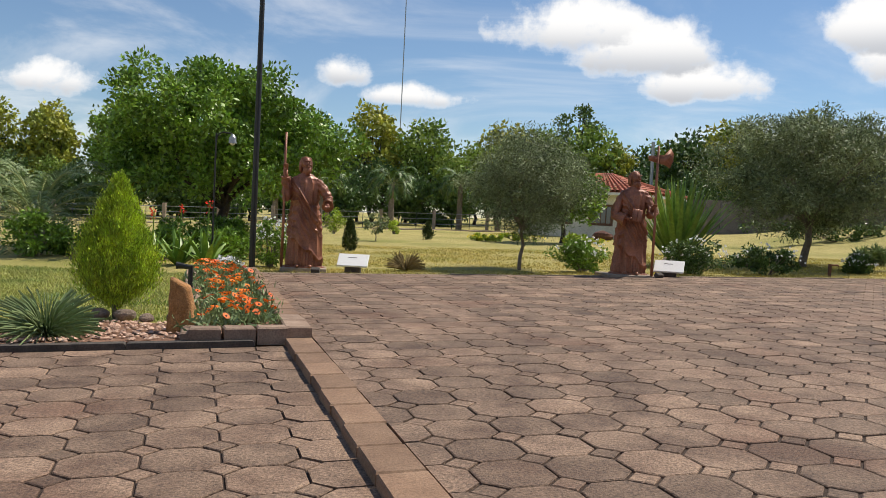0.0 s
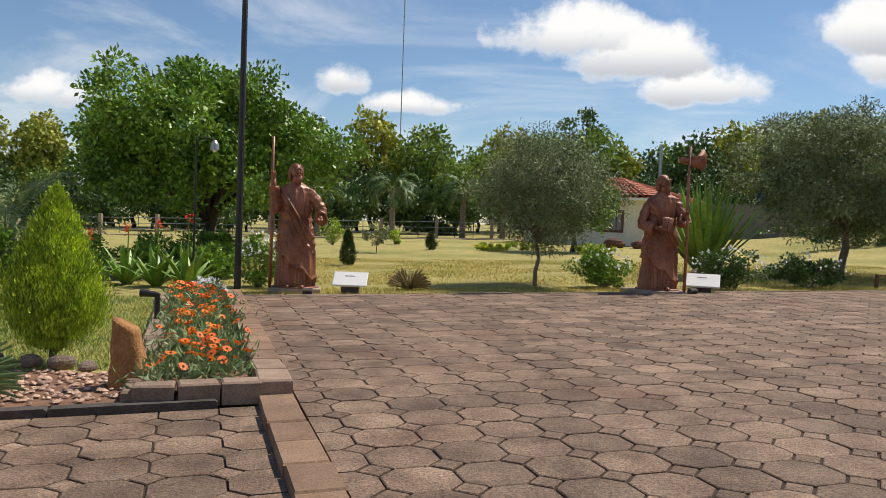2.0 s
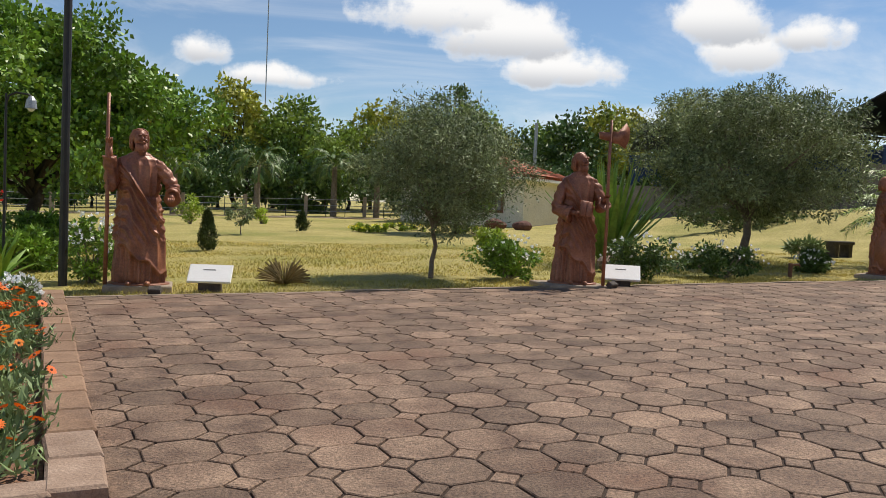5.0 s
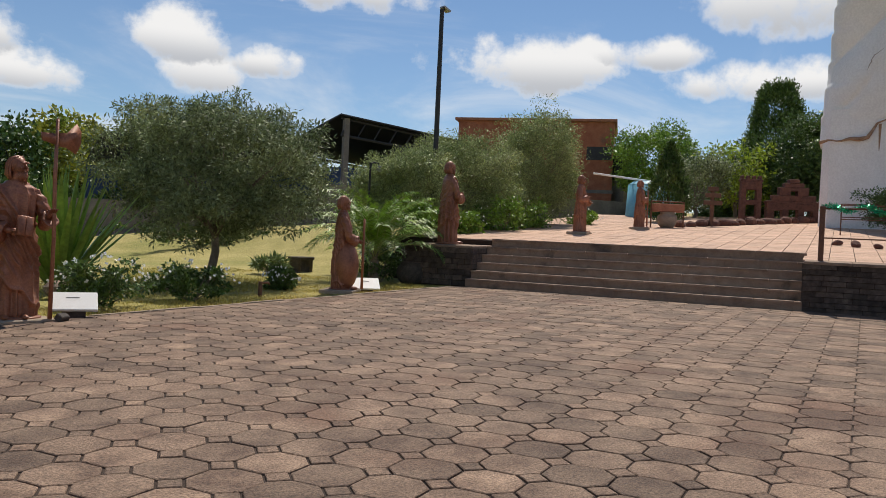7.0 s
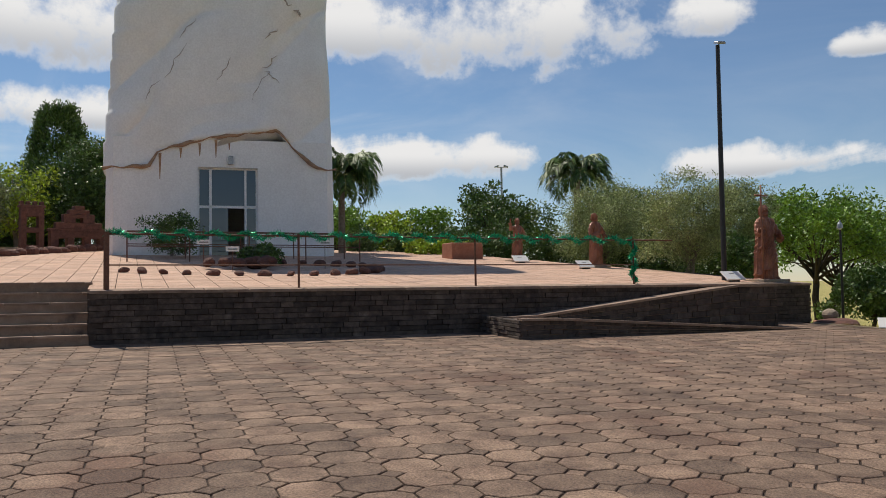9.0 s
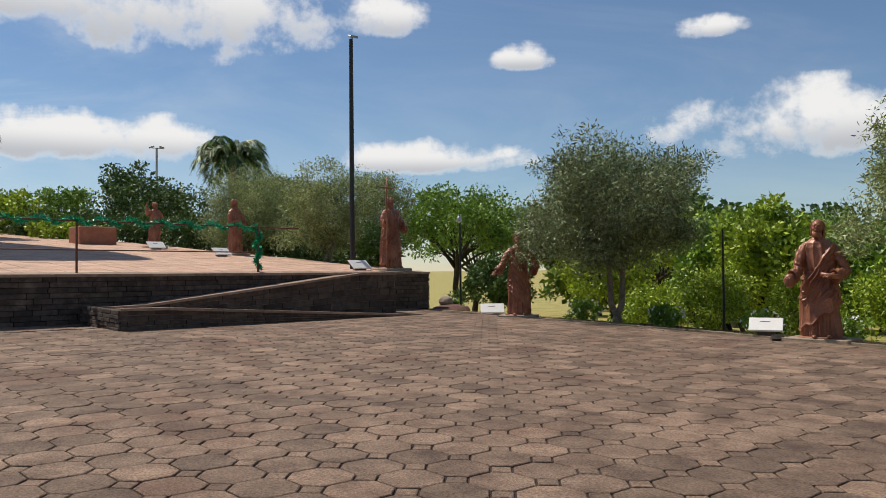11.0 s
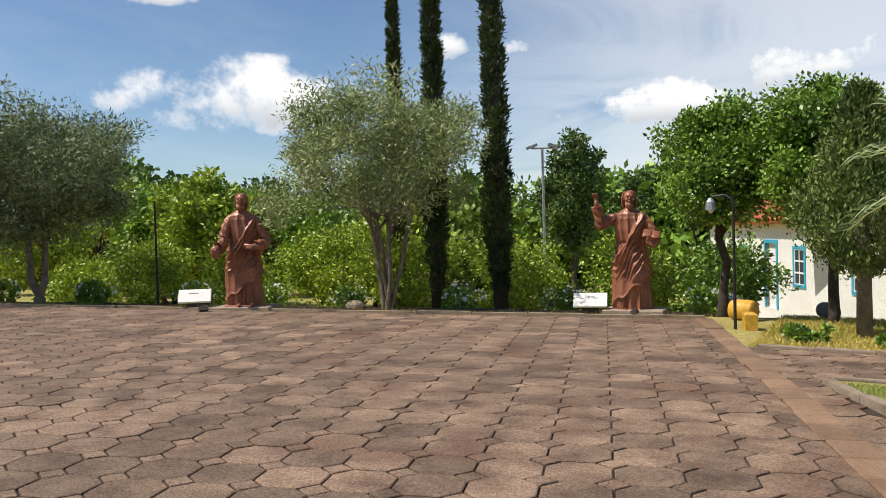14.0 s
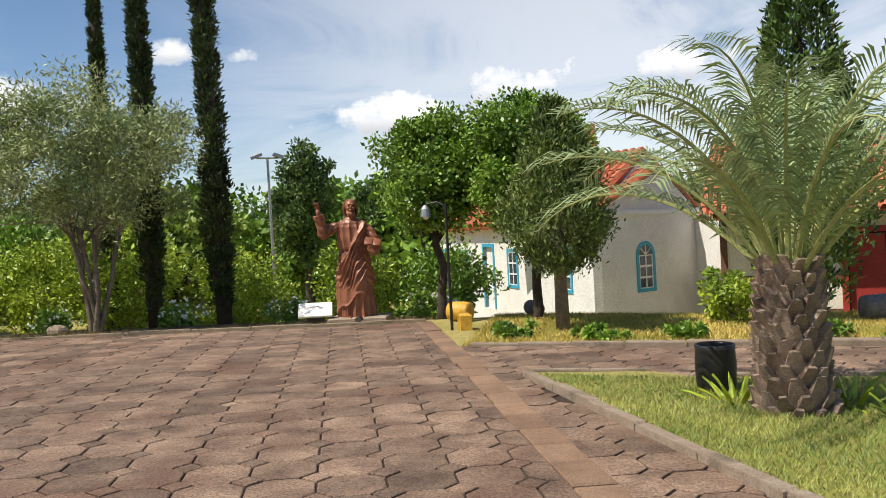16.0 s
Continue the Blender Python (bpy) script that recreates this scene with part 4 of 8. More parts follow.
    for s in (-1, 1):
        # eyelids in shaded sockets, ears, lips
        g.ball(H(s * 0.034, -0.097, 0.03), (0.017 * S, 0.01 * S, 0.008 * S), 8, 5)
        g.ball(H(s * 0.036, -0.108, 0.05), (0.03 * S, 0.014 * S, 0.009 * S), 8, 5)
        g.ball(H(s * 0.084, 0.005, 0.0), (0.012 * S, 0.024 * S, 0.034 * S), 8, 6)
    g.ball(H(0, -0.112, -0.06), (0.026 * S, 0.01 * S, 0.008 * S), 8, 5)
    if beard:
        g.ball(H(0, -0.075, -0.095), (0.06 * S, 0.045 * S, 0.07 * S), 12, 8)
        for k in range(11):
            q = k - 5
            g.tube([H(q * 0.0135, -0.102 + 0.0022 * q * q, -0.05), H(q * 0.0125, -0.125 + 0.002 * q * q, -0.105), H(q * 0.006 + r.uniform(-0.008, 0.008), -0.112, -0.165 - r.uniform(0, 0.05))], [0.009 * S, 0.013 * S, 0.003 * S], 5)
        g.tube([H(-0.045, -0.1, -0.055), H(-0.02, -0.124, -0.04), H(0.02, -0.124, -0.04), H(0.045, -0.1, -0.055)], [0.005 * S, 0.011 * S, 0.011 * S, 0.005 * S], 6)
    S = body_scale
    # arms in wide sleeves with wrung folds
    for s, (elbow, palm_at) in ((-1, left), (1, right)):
        sh = Vector((s * 0.2 * S * min(1, slim) + ox, 0.0, 0.785 * h))
        e = Vector(elbow) * S
        p = Vector(palm_at) * S
        cuff = e.lerp(p, 0.72)
        way = [sh, sh.lerp(e, 0.35) + Vector((s * 0.035, 0, 0.01)), sh.lerp(e, 0.75) + Vector((s * 0.03, 0.0, 0)), e, e.lerp(p, 0.36), cuff]
        rad = [0.08, 0.088, 0.086, 0.088, 0.084, 0.1]
        rings = []
        steps = 34
        for i in range(steps + 1):
            f = i / steps * 5
            k = min(4, int(f))
            f -= k
            p0, p1, p2, p3 = way[max(0, k - 1)], way[k], way[k + 1], way[min(5, k + 2)]
            c = 0.5 * (2 * p1 + (p2 - p0) * f + (2 * p0 - 5 * p1 + 4 * p2 - p3) * f * f + (3 * p1 - p0 - 3 * p2 + p3) * f ** 3)
            tan = ((p2 - p0) * (1 - f) + (p3 - p1) * f).normalized()
            ux = tan.cross(Vector((0.3, 1, 0.2))).normalized()
            uy = tan.cross(ux)
            w = rad[k] + (rad[k + 1] - rad[k]) * f
            ring = []
            for j in range(28):
                a = 2 * math.pi * j / 28
                hang = max(0.0, -(ux * math.cos(a) + uy * math.sin(a)).z)
                d = 0.024 * ridge(i * 0.62 + 1.6 * math.sin(a + ph[4]) + ph[5]) + 0.014 * ridge(3 * a + i * 0.15 + ph[6]) + hang * (0.02 + 0.16 * max(0, i / steps - 0.55)) * (1.0 if i < steps else 0.85)
                ring.append(c + (ux * math.cos(a) + uy * math.sin(a)) * (w * 0.9 + d) * S)
            rings.append(ring)
        rings.append([cuff.lerp(v, 0.55) - (p - e).normalized() * 0.03 for v in rings[-1]])
        g.loft(rings)
        g.tube([e.lerp(p, 0.6), e.lerp(p, 0.95)], [0.046 * S, 0.034 * S], 9)
        g.ball(p, (0.042 * S, 0.036 * S, 0.05 * S), 10, 8)
        d = (p - e).normalized()
        for k in range(4):
            g.tube([p + Vector(((k - 1.5) * 0.02, -0.02, 0)) * S, p + d * 0.05 * S + Vector(((k - 1.5) * 0.024, -0.03, 0.02)) * S, p + d * 0.095 * S + Vector(((k - 1.5) * 0.022, -0.035, 0.0)) * S], [0.013 * S, 0.012 * S, 0.007 * S], 5)
    # toes under the hem, on a cast foot plate
    for s in (-1, 1):
        g.ball((s * 0.12 * S, -0.29 * S, 0.03 * S), (0.042 * S, 0.1 * S, 0.035 * S), 10, 6)
    g.loft([[(0.4 * S * slim * k * math.cos(a), 0.33 * S * slim * k * math.sin(a), z) for a in np.linspace(0, 2 * math.pi, 24, endpoint=False)] for k, z in ((1, -0.02), (1, 0.015), (0.96, 0.025))])
    for kind, *v in props:
        if kind == "staff":
            (px, py), top = v
            g.tube([(px, py, 0.0), (px + 0.01, py, top * 0.4), (px - 0.008, py, top * 0.7), (px, py, top)], [0.03, 0.026, 0.026, 0.022], 8)
        elif kind == "axe":
            (px, py), zt = v
            pr = [(px + 0.02, zt - 0.16), (px + 0.12, zt - 0.17), (px + 0.24, zt - 0.24), (px + 0.3, zt - 0.1), (px + 0.3, zt + 0.06), (px + 0.24, zt + 0.16), (px + 0.12, zt + 0.02), (px + 0.02, zt + 0.02)]
            g.loft([[(a, py - 0.012, b) for a, b in pr], [(a, py + 0.012, b) for a, b in pr]])
            pr = [(px - 0.02, zt - 0.14), (px - 0.18, zt - 0.1), (px - 0.2, zt + 0.0), (px - 0.02, zt + 0.0)]
            g.loft([[(a, py - 0.025, b) for a, b in pr], [(a, py + 0.025, b) for a, b in pr]])
        elif kind == "book":
            c, tilt, size = v
            mt = pose(*c, *tilt)
            g.box((0, 0, -0.02), (size[0], size[1], 0.012), m=mt).box((-size[0] * 0.24, 0, -0.008), (size[0] * 0.46, size[1] * 0.94, 0.026), chamfer=0.01, m=mt).box((size[0] * 0.24, 0, -0.008), (size[0] * 0.46, size[1] * 0.94, 0.026), chamfer=0.01, m=mt)
        elif kind == "cross":
            (px, py), zt = v
            g.tube([(px - 0.2, py, zt), (px + 0.2, py, zt)], 0.025, 8)
        elif kind == "scroll":
            a, b = v
            g.tube([a, b], 0.045, 10)
        elif kind == "sack":
            c, sz = v
            g.ball(c, sz, 12, 8)
        elif kind == "stump":
            c, sz = v
            g.ball(c, sz, 12, 8)
    me = g.mesh("statue", "bronze", True)
    ob = new("statue", me)
    ob.matrix_world = pose(x, y, z, 0, 0, turn)
    return tagged(ob, label, "statue", "statues round the forecourt")


def plinth(x, y, z, turn, sx=0.9, sy=0.7, sz=0.09):
    g = Geo().box((0, 0, -0.12), (sx, sy, sz + 0.12), chamfer=0.015)
    return single("plinth", g, "plinth", "low pale concrete slab under a statue", "plinth", "plinths", at=pose(x, y, z, 0, 0, turn))


def plaque(x, y, z, turn, h=0.2):
    """A sloping white board on a dark block, with short lines of worn writing."""
    ob = thing("plaque", x, y, z, "white name board sloping on a dark stone block", "sign", "plaques beside the statues", turn)
    part("block", Geo().box((0, 0.02, -0.05), (0.3, 0.22, h), chamfer=0.02), "wall_stone", ob)
    m = pose(0, 0, h + 0.06, 38, 0, 0)
    board = part("board", Geo().box((0, 0, -0.02), (0.6, 0.36, 0.035), chamfer=0.008, m=m), "white_board", ob)
    for k, (w, dx) in enumerate(((0.17, -0.04),)):
        part("writing", Geo().box((dx * 0.4, 0.06 - 0.07 * k, 0.0155), (w, 0.02, 0.002), m=m), "ink", board)
    return ob


STONE_TOP = 0.09
# the statue with the long staff, at the north west corner
statue(-2.72, 16.2, height(-2.72, 16.2) + STONE_TOP, 8, "reddish-brown statue of a robed figure holding a tall staff", ((-0.37, -0.1, 1.33), (-0.40, -0.18, 1.86)), ((0.42, -0.12, 1.3), (0.4, -0.34, 1.18)), [("staff", (-0.43, -0.2), 2.62)], 2.17, 3, head=0.3)
plinth(-2.72, 16.2, height(-2.72, 16.2), 8)
plaque(-1.72, 16.0, height(-1.72, 16.0), -2)
# with halberd and book
statue(3.86, 16.8, height(3.86, 16.8) + STONE_TOP, -2, "reddish-brown statue of a robed figure with halberd and book", ((-0.34, -0.12, 1.2), (-0.06, -0.32, 1.12)), ((0.38, -0.1, 1.26), (0.4, -0.28, 1.38)), [("staff", (0.42, -0.3), 2.62), ("axe", (0.42, -0.3), 2.42), ("book", (0.05, -0.4, 1.2), (80, 8, 4), (0.2, 0.26))], 2.1, 5, head=0.55)
plinth(3.82, 16.8, height(3.82, 16.8), 8, 1.05, 0.8)
plaque(4.72, 16.85, height(4.72, 16.85), -20)
# slender one with a stick, before the terrace
statue(10.98, 18.85, height(10.98, 18.85) + STONE_TOP, 52, "weathered reddish-brown statue of a slender robed figure with a short stick", ((-0.32, -0.14, 1.2), (0.02, -0.3, 1.1)), ((0.34, -0.16, 1.2), (0.2, -0.42, 1.08)), [("staff", (0.3, -0.45), 1.5), ("stump", (-0.1, -0.1, 0.5), (0.28, 0.26, 0.5))], 1.95, 7, 0.82)
plinth(10.98, 18.85, height(10.98, 18.85), 40, 1.0, 0.7)
plaque(11.75, 18.95, height(11.75, 18.95), -30, 0.12)
# on the pier by the steps, turned to the terrace
px_, py_ = on_front(-1.0, 1.1)
statue(px_, py_, plane(px_, py_) + 1.0, 62, "reddish-brown statue of a stooping robed figure on the pier", ((-0.3, -0.14, 1.2), (-0.05, -0.34, 1.2)), ((0.36, 0.05, 1.2), (0.3, -0.2, 1.1)), [("book", (-0.05, -0.36, 1.25), (70, 0, 0), (0.16, 0.22))], 2.12, 9, 0.9)
# far ones on the terrace
for x_, y_, t_, hh, sd_, lab in ((20.75, 19.7, 20, 1.72, 11, "robed figure with a hand on the chest"), (24.9, 20.15, 40, 1.62, 13, "robed figure leaning on a slanting cross"), (32.74, 1.46, -70, 1.6, 15, "robed figure with a raised arm"), (29.27, -0.79, -60, 1.8, 17, "robed figure beside olive trees")):
    arms = ((-0.34, -0.1, 1.2), (0.0, -0.3, 1.3)), ((0.36, -0.1, 1.2), (0.22, -0.32, 1.1))
    if sd_ == 15:
        arms = ((-0.4, -0.1, 1.55), (-0.42, -0.12, 1.98)), arms[1]
    pr = [("staff", (0.25, -0.3), 1.3)] if sd_ == 13 else []
    statue(x_, y_, terrace_z(x_, y_) + 0.05, t_, "reddish-brown statue of a " + lab, *arms, pr, hh, sd_, 0.85, fine=False)
    plinth(x_, y_, terrace_z(x_, y_), t_, 0.75, 0.6, 0.06)
# with the tall cross, at the south end of the terrace
statue(23.1, -3.95, terrace_z(23.1, -3.95) + 0.06, -72, "reddish-brown statue of a robed figure holding a tall thin cross", ((-0.36, -0.12, 1.3), (-0.38, -0.3, 1.42)), ((0.36, -0.1, 1.2), (0.3, -0.28, 1.2)), [("staff", (-0.4, -0.32), 2.5), ("cross", (-0.4, -0.32), 2.22), ("book", (0.33, -0.22, 1.2), (80, 0, 40), (0.2, 0.26))], 2.0, 19)
plinth(23.1, -3.95, terrace_z(23.1, -3.95), -72, 0.9, 0.75, 0.06)
plaque(22.9, -2.95, terrace_z(22.9, -2.95), -72, 0.1)
plaque(31.54, 1.51, terrace_z(31.54, 1.51), -70, 0.1)
plaque(28.09, -0.13, terrace_z(28.09, -0.13), -62, 0.1)
# south side
statue(18.87, -5.62, height(18.87, -5.62) + STONE_TOP, -118, "reddish-brown statue of a robed figure reaching out one hand", ((-0.4, -0.12, 1.28), (-0.62, -0.3, 1.05)), ((0.46, -0.02, 1.25), (0.3, -0.2, 1.08)), [], 2.0, 21, 0.86)
plinth(18.87, -5.62, height(18.87, -5.62), -128)
plaque(20.0, -5.5, height(20.0, -5.5), -115, 0.12)
statue(12.07, -7.92, height(12.07, -7.92) + STONE_TOP, -140, "reddish-brown statue of a robed figure with a bag and a scroll", ((-0.36, -0.14, 1.22), (-0.5, -0.36, 1.08)), ((0.4, -0.12, 1.2), (0.14, -0.36, 1.1)), [("scroll", (0.0, -0.36, 1.13), (0.34, -0.34, 1.08)), ("sack", (-0.5, -0.34, 1.02), (0.1, 0.08, 0.13))], 2.1, 23, 1.0, head=-0.15)
plinth(12.04, -7.9, height(12.04, -7.9), -160, 1.1, 0.75)
plaque(13.0, -7.55, height(13.0, -7.55), -140)
statue(5.42, -10.55, height(5.42, -10.55) + STONE_TOP, -168, "reddish-brown statue of a robed figure raising a hand, holding a book", ((-0.52, -0.1, 1.52), (-0.6, -0.16, 1.98)), ((0.4, -0.12, 1.28), (0.34, -0.36, 1.28)), [("book", (0.36, -0.4, 1.36), (35, 12, 0), (0.3, 0.22))], 2.13, 25, 1.0, head=0.1)
plinth(5.36, -10.5, height(5.36, -10.5), -176, 1.05, 0.75, 0.12)
plaque(6.11, -10.24, height(6.11, -10.24), -165)

# ---- trees and plants, north ----
tree("broadleaf_tree", -5.9, 22.0, 4.95, 6.9, "spreading dark-trunked tree with dense fresh-green leaves", "broad_leaf", "bark_dark", 0.2, 320, 190, 0.125, 0.6, 0.15, clump=0.22, lumps=0.4, offset=(-0.2, 0), flat=0.8)
tree("olive_tree", 1.72, 18.05, 3.2, 2.8, "small olive tree with a thin trunk and grey-green crown", "olive_leaf", clear=0.24, lumps=0.4, clumps=230, per=190, size=0.075, aspect=0.26, trunk=0.042, offset=(0.15, 0), group="olive trees", clump=0.3)
tree("olive_tree", 9.9, 22.2, 4.35, 5.7, "wide dense olive tree, its crown hanging low", "olive_leaf", clear=0.2, clumps=420, per=170, size=0.11, aspect=0.26, trunk=0.1, lumps=0.4, offset=(0.1, 0), group="olive trees", clump=0.24)
tree("round_tree", 4.9, 33.6, 3.5, 3.8, "small leafy tree behind the olive on the lawn", "broad_leaf", "bark_dark", 0.22, 70, 90, 0.18, 0.6, 0.1)
spire("thuja", -3.58, 9.02, 1.55, 0.84, "bright yellow-green thuja shaped like a flame", "thuja_leaf", "bark", 0.13, 60000, 0.042, 0.28, 0.0, category="shrub", aspect=0.26, trunk=0.04, rough=0.35, up=1.6)
strap_leaves("grass_clump", -3.66, 7.6, 240, 0.52, 0.006, "spiky fountain grass growing in the gravel bed", "palm_dark", spread=1.35, curve=0.9)
strap_leaves("agave", 6.1, 21.2, 70, 2.4, 0.15, "large sword-leaved agave with tall green blades", "agave_leaf", spread=0.75, curve=0.1, up=0.8)
palm("palm_tree", -10.1, 20.3, 0.9, 0.3, "low feather palm with grey-green arching fronds", 26, 2.3, "palm_dark", 0.5, scales=False, arch=1.2)
bush("flowering_shrub", -3.55, 17.0, 1.1, 0.95, "shrub with many small white flowers beside the lamp post", "broad_leaf", flowers="flower_white", nflowers=90, group="white-flowered shrubs")
for x_, y_, h_, w_ in ((3.1, 18.1, 0.8, 1.2), (5.66, 18.2, 0.88, 1.5), (7.45, 18.6, 0.74, 1.55), (10.2, 19.9, 0.5, 0.8), (14.2, 21.3, 1.1, 1.3)):
    bush("flowering_shrub", x_, y_, h_, w_, "rounded dark green shrub dotted with white flowers", "dark_leaf" if x_ > 4 else "broad_leaf", 34, 120, 0.075, "flower_white", 45, group="white-flowered shrubs")
for k, (x_, y_) in enumerate(((-6.7, 16.9), (-6.1, 17.2), (-5.4, 16.8), (-4.8, 16.7))):
    strap_leaves("canna", x_, y_, 16, 0.8, 0.13, "canna with broad green leaves and red flower spikes", "broad_leaf", spread=1.1, curve=0.5, group="cannas")
    b = thing("canna_flower", x_, y_, height(x_, y_), "upright red canna flower spike", "flower", "canna flowers")
    part("stem", Geo().tube([(0, 0, 0.3), (0.02, 0, 1.0 + 0.1 * k)], 0.012, 6), "broad_leaf", b)
    p_ = np.array([0.02, 0, 0.95 + 0.1 * k]) + rng.normal(size=(22, 3)) * [0.03, 0.03, 0.07]
    part("petals", soup("petals", leaves(p_, 0.06, 0.6), 4, "flower_red"), "flower_red", b)
for x_, y_, h_, w_ in ((-7.6, 18.6, 0.9, 1.7), (-6.2, 19.0, 1.0, 1.8), (-4.9, 18.8, 0.8, 1.5), (-9.0, 18.2, 1.0, 1.8), (-5.6, 20.4, 1.1, 1.8)):
    bush("border_shrub", x_, y_, h_, w_, "leafy green shrub in the border under the tree", "broad_leaf", 34, 110, 0.1, group="border shrubs")
strap_leaves("dry_tuft", -0.72, 16.95, 130, 0.42, 0.005, "tuft of dry brownish grass on the lawn edge", "dry_grass", spread=1.5, curve=0.5)
spire("small_cypress", -2.65, 23.5, 0.92, 0.36, "little dark dwarf cypress on the lawn", "cypress_leaf", count=3500, size=0.07, category="shrub", trunk=0.02)
spire("small_cypress", -0.6, 33.5, 0.66, 0.4, "little dark dwarf cypress on the lawn", "cypress_leaf", count=2400, size=0.08, category="shrub", trunk=0.02)
bush("yellow_shrub", -5.0, 37.8, 1.3, 1.1, "yellow-green rounded shrub at the lawn's end", "light_leaf", 20, 60, 0.1)
bush("yellow_shrub", -2.3, 38.5, 0.8, 0.6, "yellow-green rounded shrub at the lawn's end", "light_leaf", 14, 50, 0.1)
tree("young_tree", -2.5, 31.0, 1.1, 1.1, "knee-high young tree on the lawn", "olive_leaf", clear=0.25, clumps=16, per=50, size=0.1, trunk=0.02)
tree("sapling", 3.58, 21.8, 0.8, 0.75, "small bright green sapling at the lawn edge", "light_leaf", clear=0.1, clumps=14, per=40, size=0.13, aspect=0.5, trunk=0.015)
for x_, y_, w_ in ((3.2, 35.2, 2.6), (5.8, 33.4, 2.2), (1.7, 33.8, 1.4)):
    bush("yellow_groundcover", x_, y_, 0.3, w_, "low bed of yellow-green ground cover", "light_leaf", 24, 60, 0.09, "flower_yellow", 60, depth=1.2, category="plants")
bush("low_hedge", 16.5, 34.0, 0.9, 9.0, "straggling hedge along the red bank", "dark_leaf", 70, 50, 0.14, depth=1.5, category="hedge")
bush("low_hedge", 24.0, 31.0, 1.0, 9.0, "straggling hedge along the red bank", "dark_leaf", 70, 50, 0.14, depth=1.5, category="hedge")
palm("areca_palm", 13.9, 21.2, 0.8, 0.14, "bushy feather palm with yellow-green fronds", 34, 2.0, "broad_leaf", 0.46, scales=False, rise=(0.5, 1.45), arch=0.9, slim=True)
bush("small_palm_plant", 12.6, 23.8, 0.6, 1.1, "small cycad by the bank", "palm_dark", 14, 60, 0.2, aspect=0.2)

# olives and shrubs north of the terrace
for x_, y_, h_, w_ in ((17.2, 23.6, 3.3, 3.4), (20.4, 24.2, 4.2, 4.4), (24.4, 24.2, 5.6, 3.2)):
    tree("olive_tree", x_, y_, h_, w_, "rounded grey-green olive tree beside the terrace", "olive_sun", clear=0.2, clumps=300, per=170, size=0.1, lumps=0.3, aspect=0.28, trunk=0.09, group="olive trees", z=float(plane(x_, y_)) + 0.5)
for x_, y_, h_, w_ in ((16.2, 21.8, 1.3, 1.6), (18.1, 22.2, 1.1, 1.8), (20.2, 22.4, 1.5, 2.0), (22.0, 22.8, 1.4, 2.0), (26.0, 23.2, 1.0, 1.4)):
    bush("shrub", x_, y_, h_, w_, "leafy green shrub along the terrace edge", "broad_leaf", 30, 90, 0.11, "flower_white", 12, z=terrace_z(x_, y_) - 0.3, group="terrace shrubs")

# trees behind the terrace
spire("conical_cypress", 30.53, 22.21, 3.4, 1.9, "dense conical cypress behind the urn", "dark_leaf", count=9000, size=0.16, z=terrace_z(30.4, 22.2) - 0.2)
tree("feathery_tree", 36.37, 24.01, 3.6, 3.8, "feathery grey-green tree behind the urn", "olive_leaf", clear=0.15, clumps=110, per=110, size=0.12, z=3.0)
tree("acacia_tree", 42.41, 29.62, 6.6, 5.4, "spreading light green tree behind the buildings", "broad_leaf", clear=0.35, clumps=150, per=130, size=0.17, z=2.4)
spire("tall_conifer", 43.35, 23.23, 7.9, 4.4, "tall dark green conifer", "dark_leaf", count=26000, size=0.2, z=2.8, belly=0.35, top=0.3)
tree("pine_tree", 41.19, 20.51, 6.0, 5.2, "bluish green pine behind the ruin model", "dark_leaf", clear=0.1, clumps=130, per=120, size=0.17, z=3.0)
tree("pine_tree", 40.0, 19.0, 6.5, 4.0, "bluish green pine behind the ruin model", "dark_leaf", clear=0.1, clumps=120, per=120, size=0.17, z=3.0)
for x_, y_ in ((42.08, 23.64), (43.17, 26.06)):
    tree("pine_tree", x_, y_, 4.4, 3.8, "bluish green pine behind the ruin model", "dark_leaf", clear=0.05, clumps=110, per=110, size=0.17, z=2.8)
tree("lime_tree", 38.97, 23.25, 4.6, 3.2, "light yellow-green tree behind the terrace", "light_leaf", clear=0.15, clumps=60, per=60, size=0.2, z=3.0)
bush("dark_bush", 31.0, 14.1, 1.7, 2.3, "dark clipped bush beside the monument door", "dark_leaf", 40, 100, 0.1, z=terrace_z(31, 14.1) + 0.1)
bush("planting", 26.5, 10.2, 0.7, 4.0, "low plants round the monument", "dark_leaf", 36, 70, 0.12, z=terrace_z(26.5, 10.2), depth=1.6, category="plants")
palm("feather_palm", 38.4, 8.6, 3.9, 0.16, "slender feather palm beside the monument", 34, 2.2, "dark_leaf", 0.62, z=2.6, scales=False, slim=True, arch=1.6, w=0.045, drop=0.9)
palm("feather_palm", 46.5, -3.85, 5.6, 0.22, "tall feather palm above the trees", 30, 2.2, "dark_leaf", 0.7, z=2.0, scales=False, slim=True, arch=1.6, w=0.045, drop=0.9)
for x_, y_, h_, w_, lf in ((45.5, 6.6, 3.4, 3.4, "light_leaf"), (46, 9.5, 4.0, 4.2, "broad_leaf"), (49.5, 4.3, 4.0, 3.6, "broad_leaf"), (45.3, 1.1, 4.9, 4.4, "dark_leaf"), (52, 11, 4.6, 5, "broad_leaf"), (54, -1.5, 5.0, 5.5, "dark_leaf"), (39.5, 4.4, 1.5, 3.2, "light_leaf"), (41.5, -4.8, 4.2, 4.4, "dark_leaf"), (50, -8, 4.6, 6, "broad_leaf")):
    tree("garden_tree", x_, y_, h_, w_, "leafy garden tree behind the terrace", lf, "bark_dark", 0.12, 90, 85, 0.19, 0.55, 0.1, z=2.2, group="garden trees")
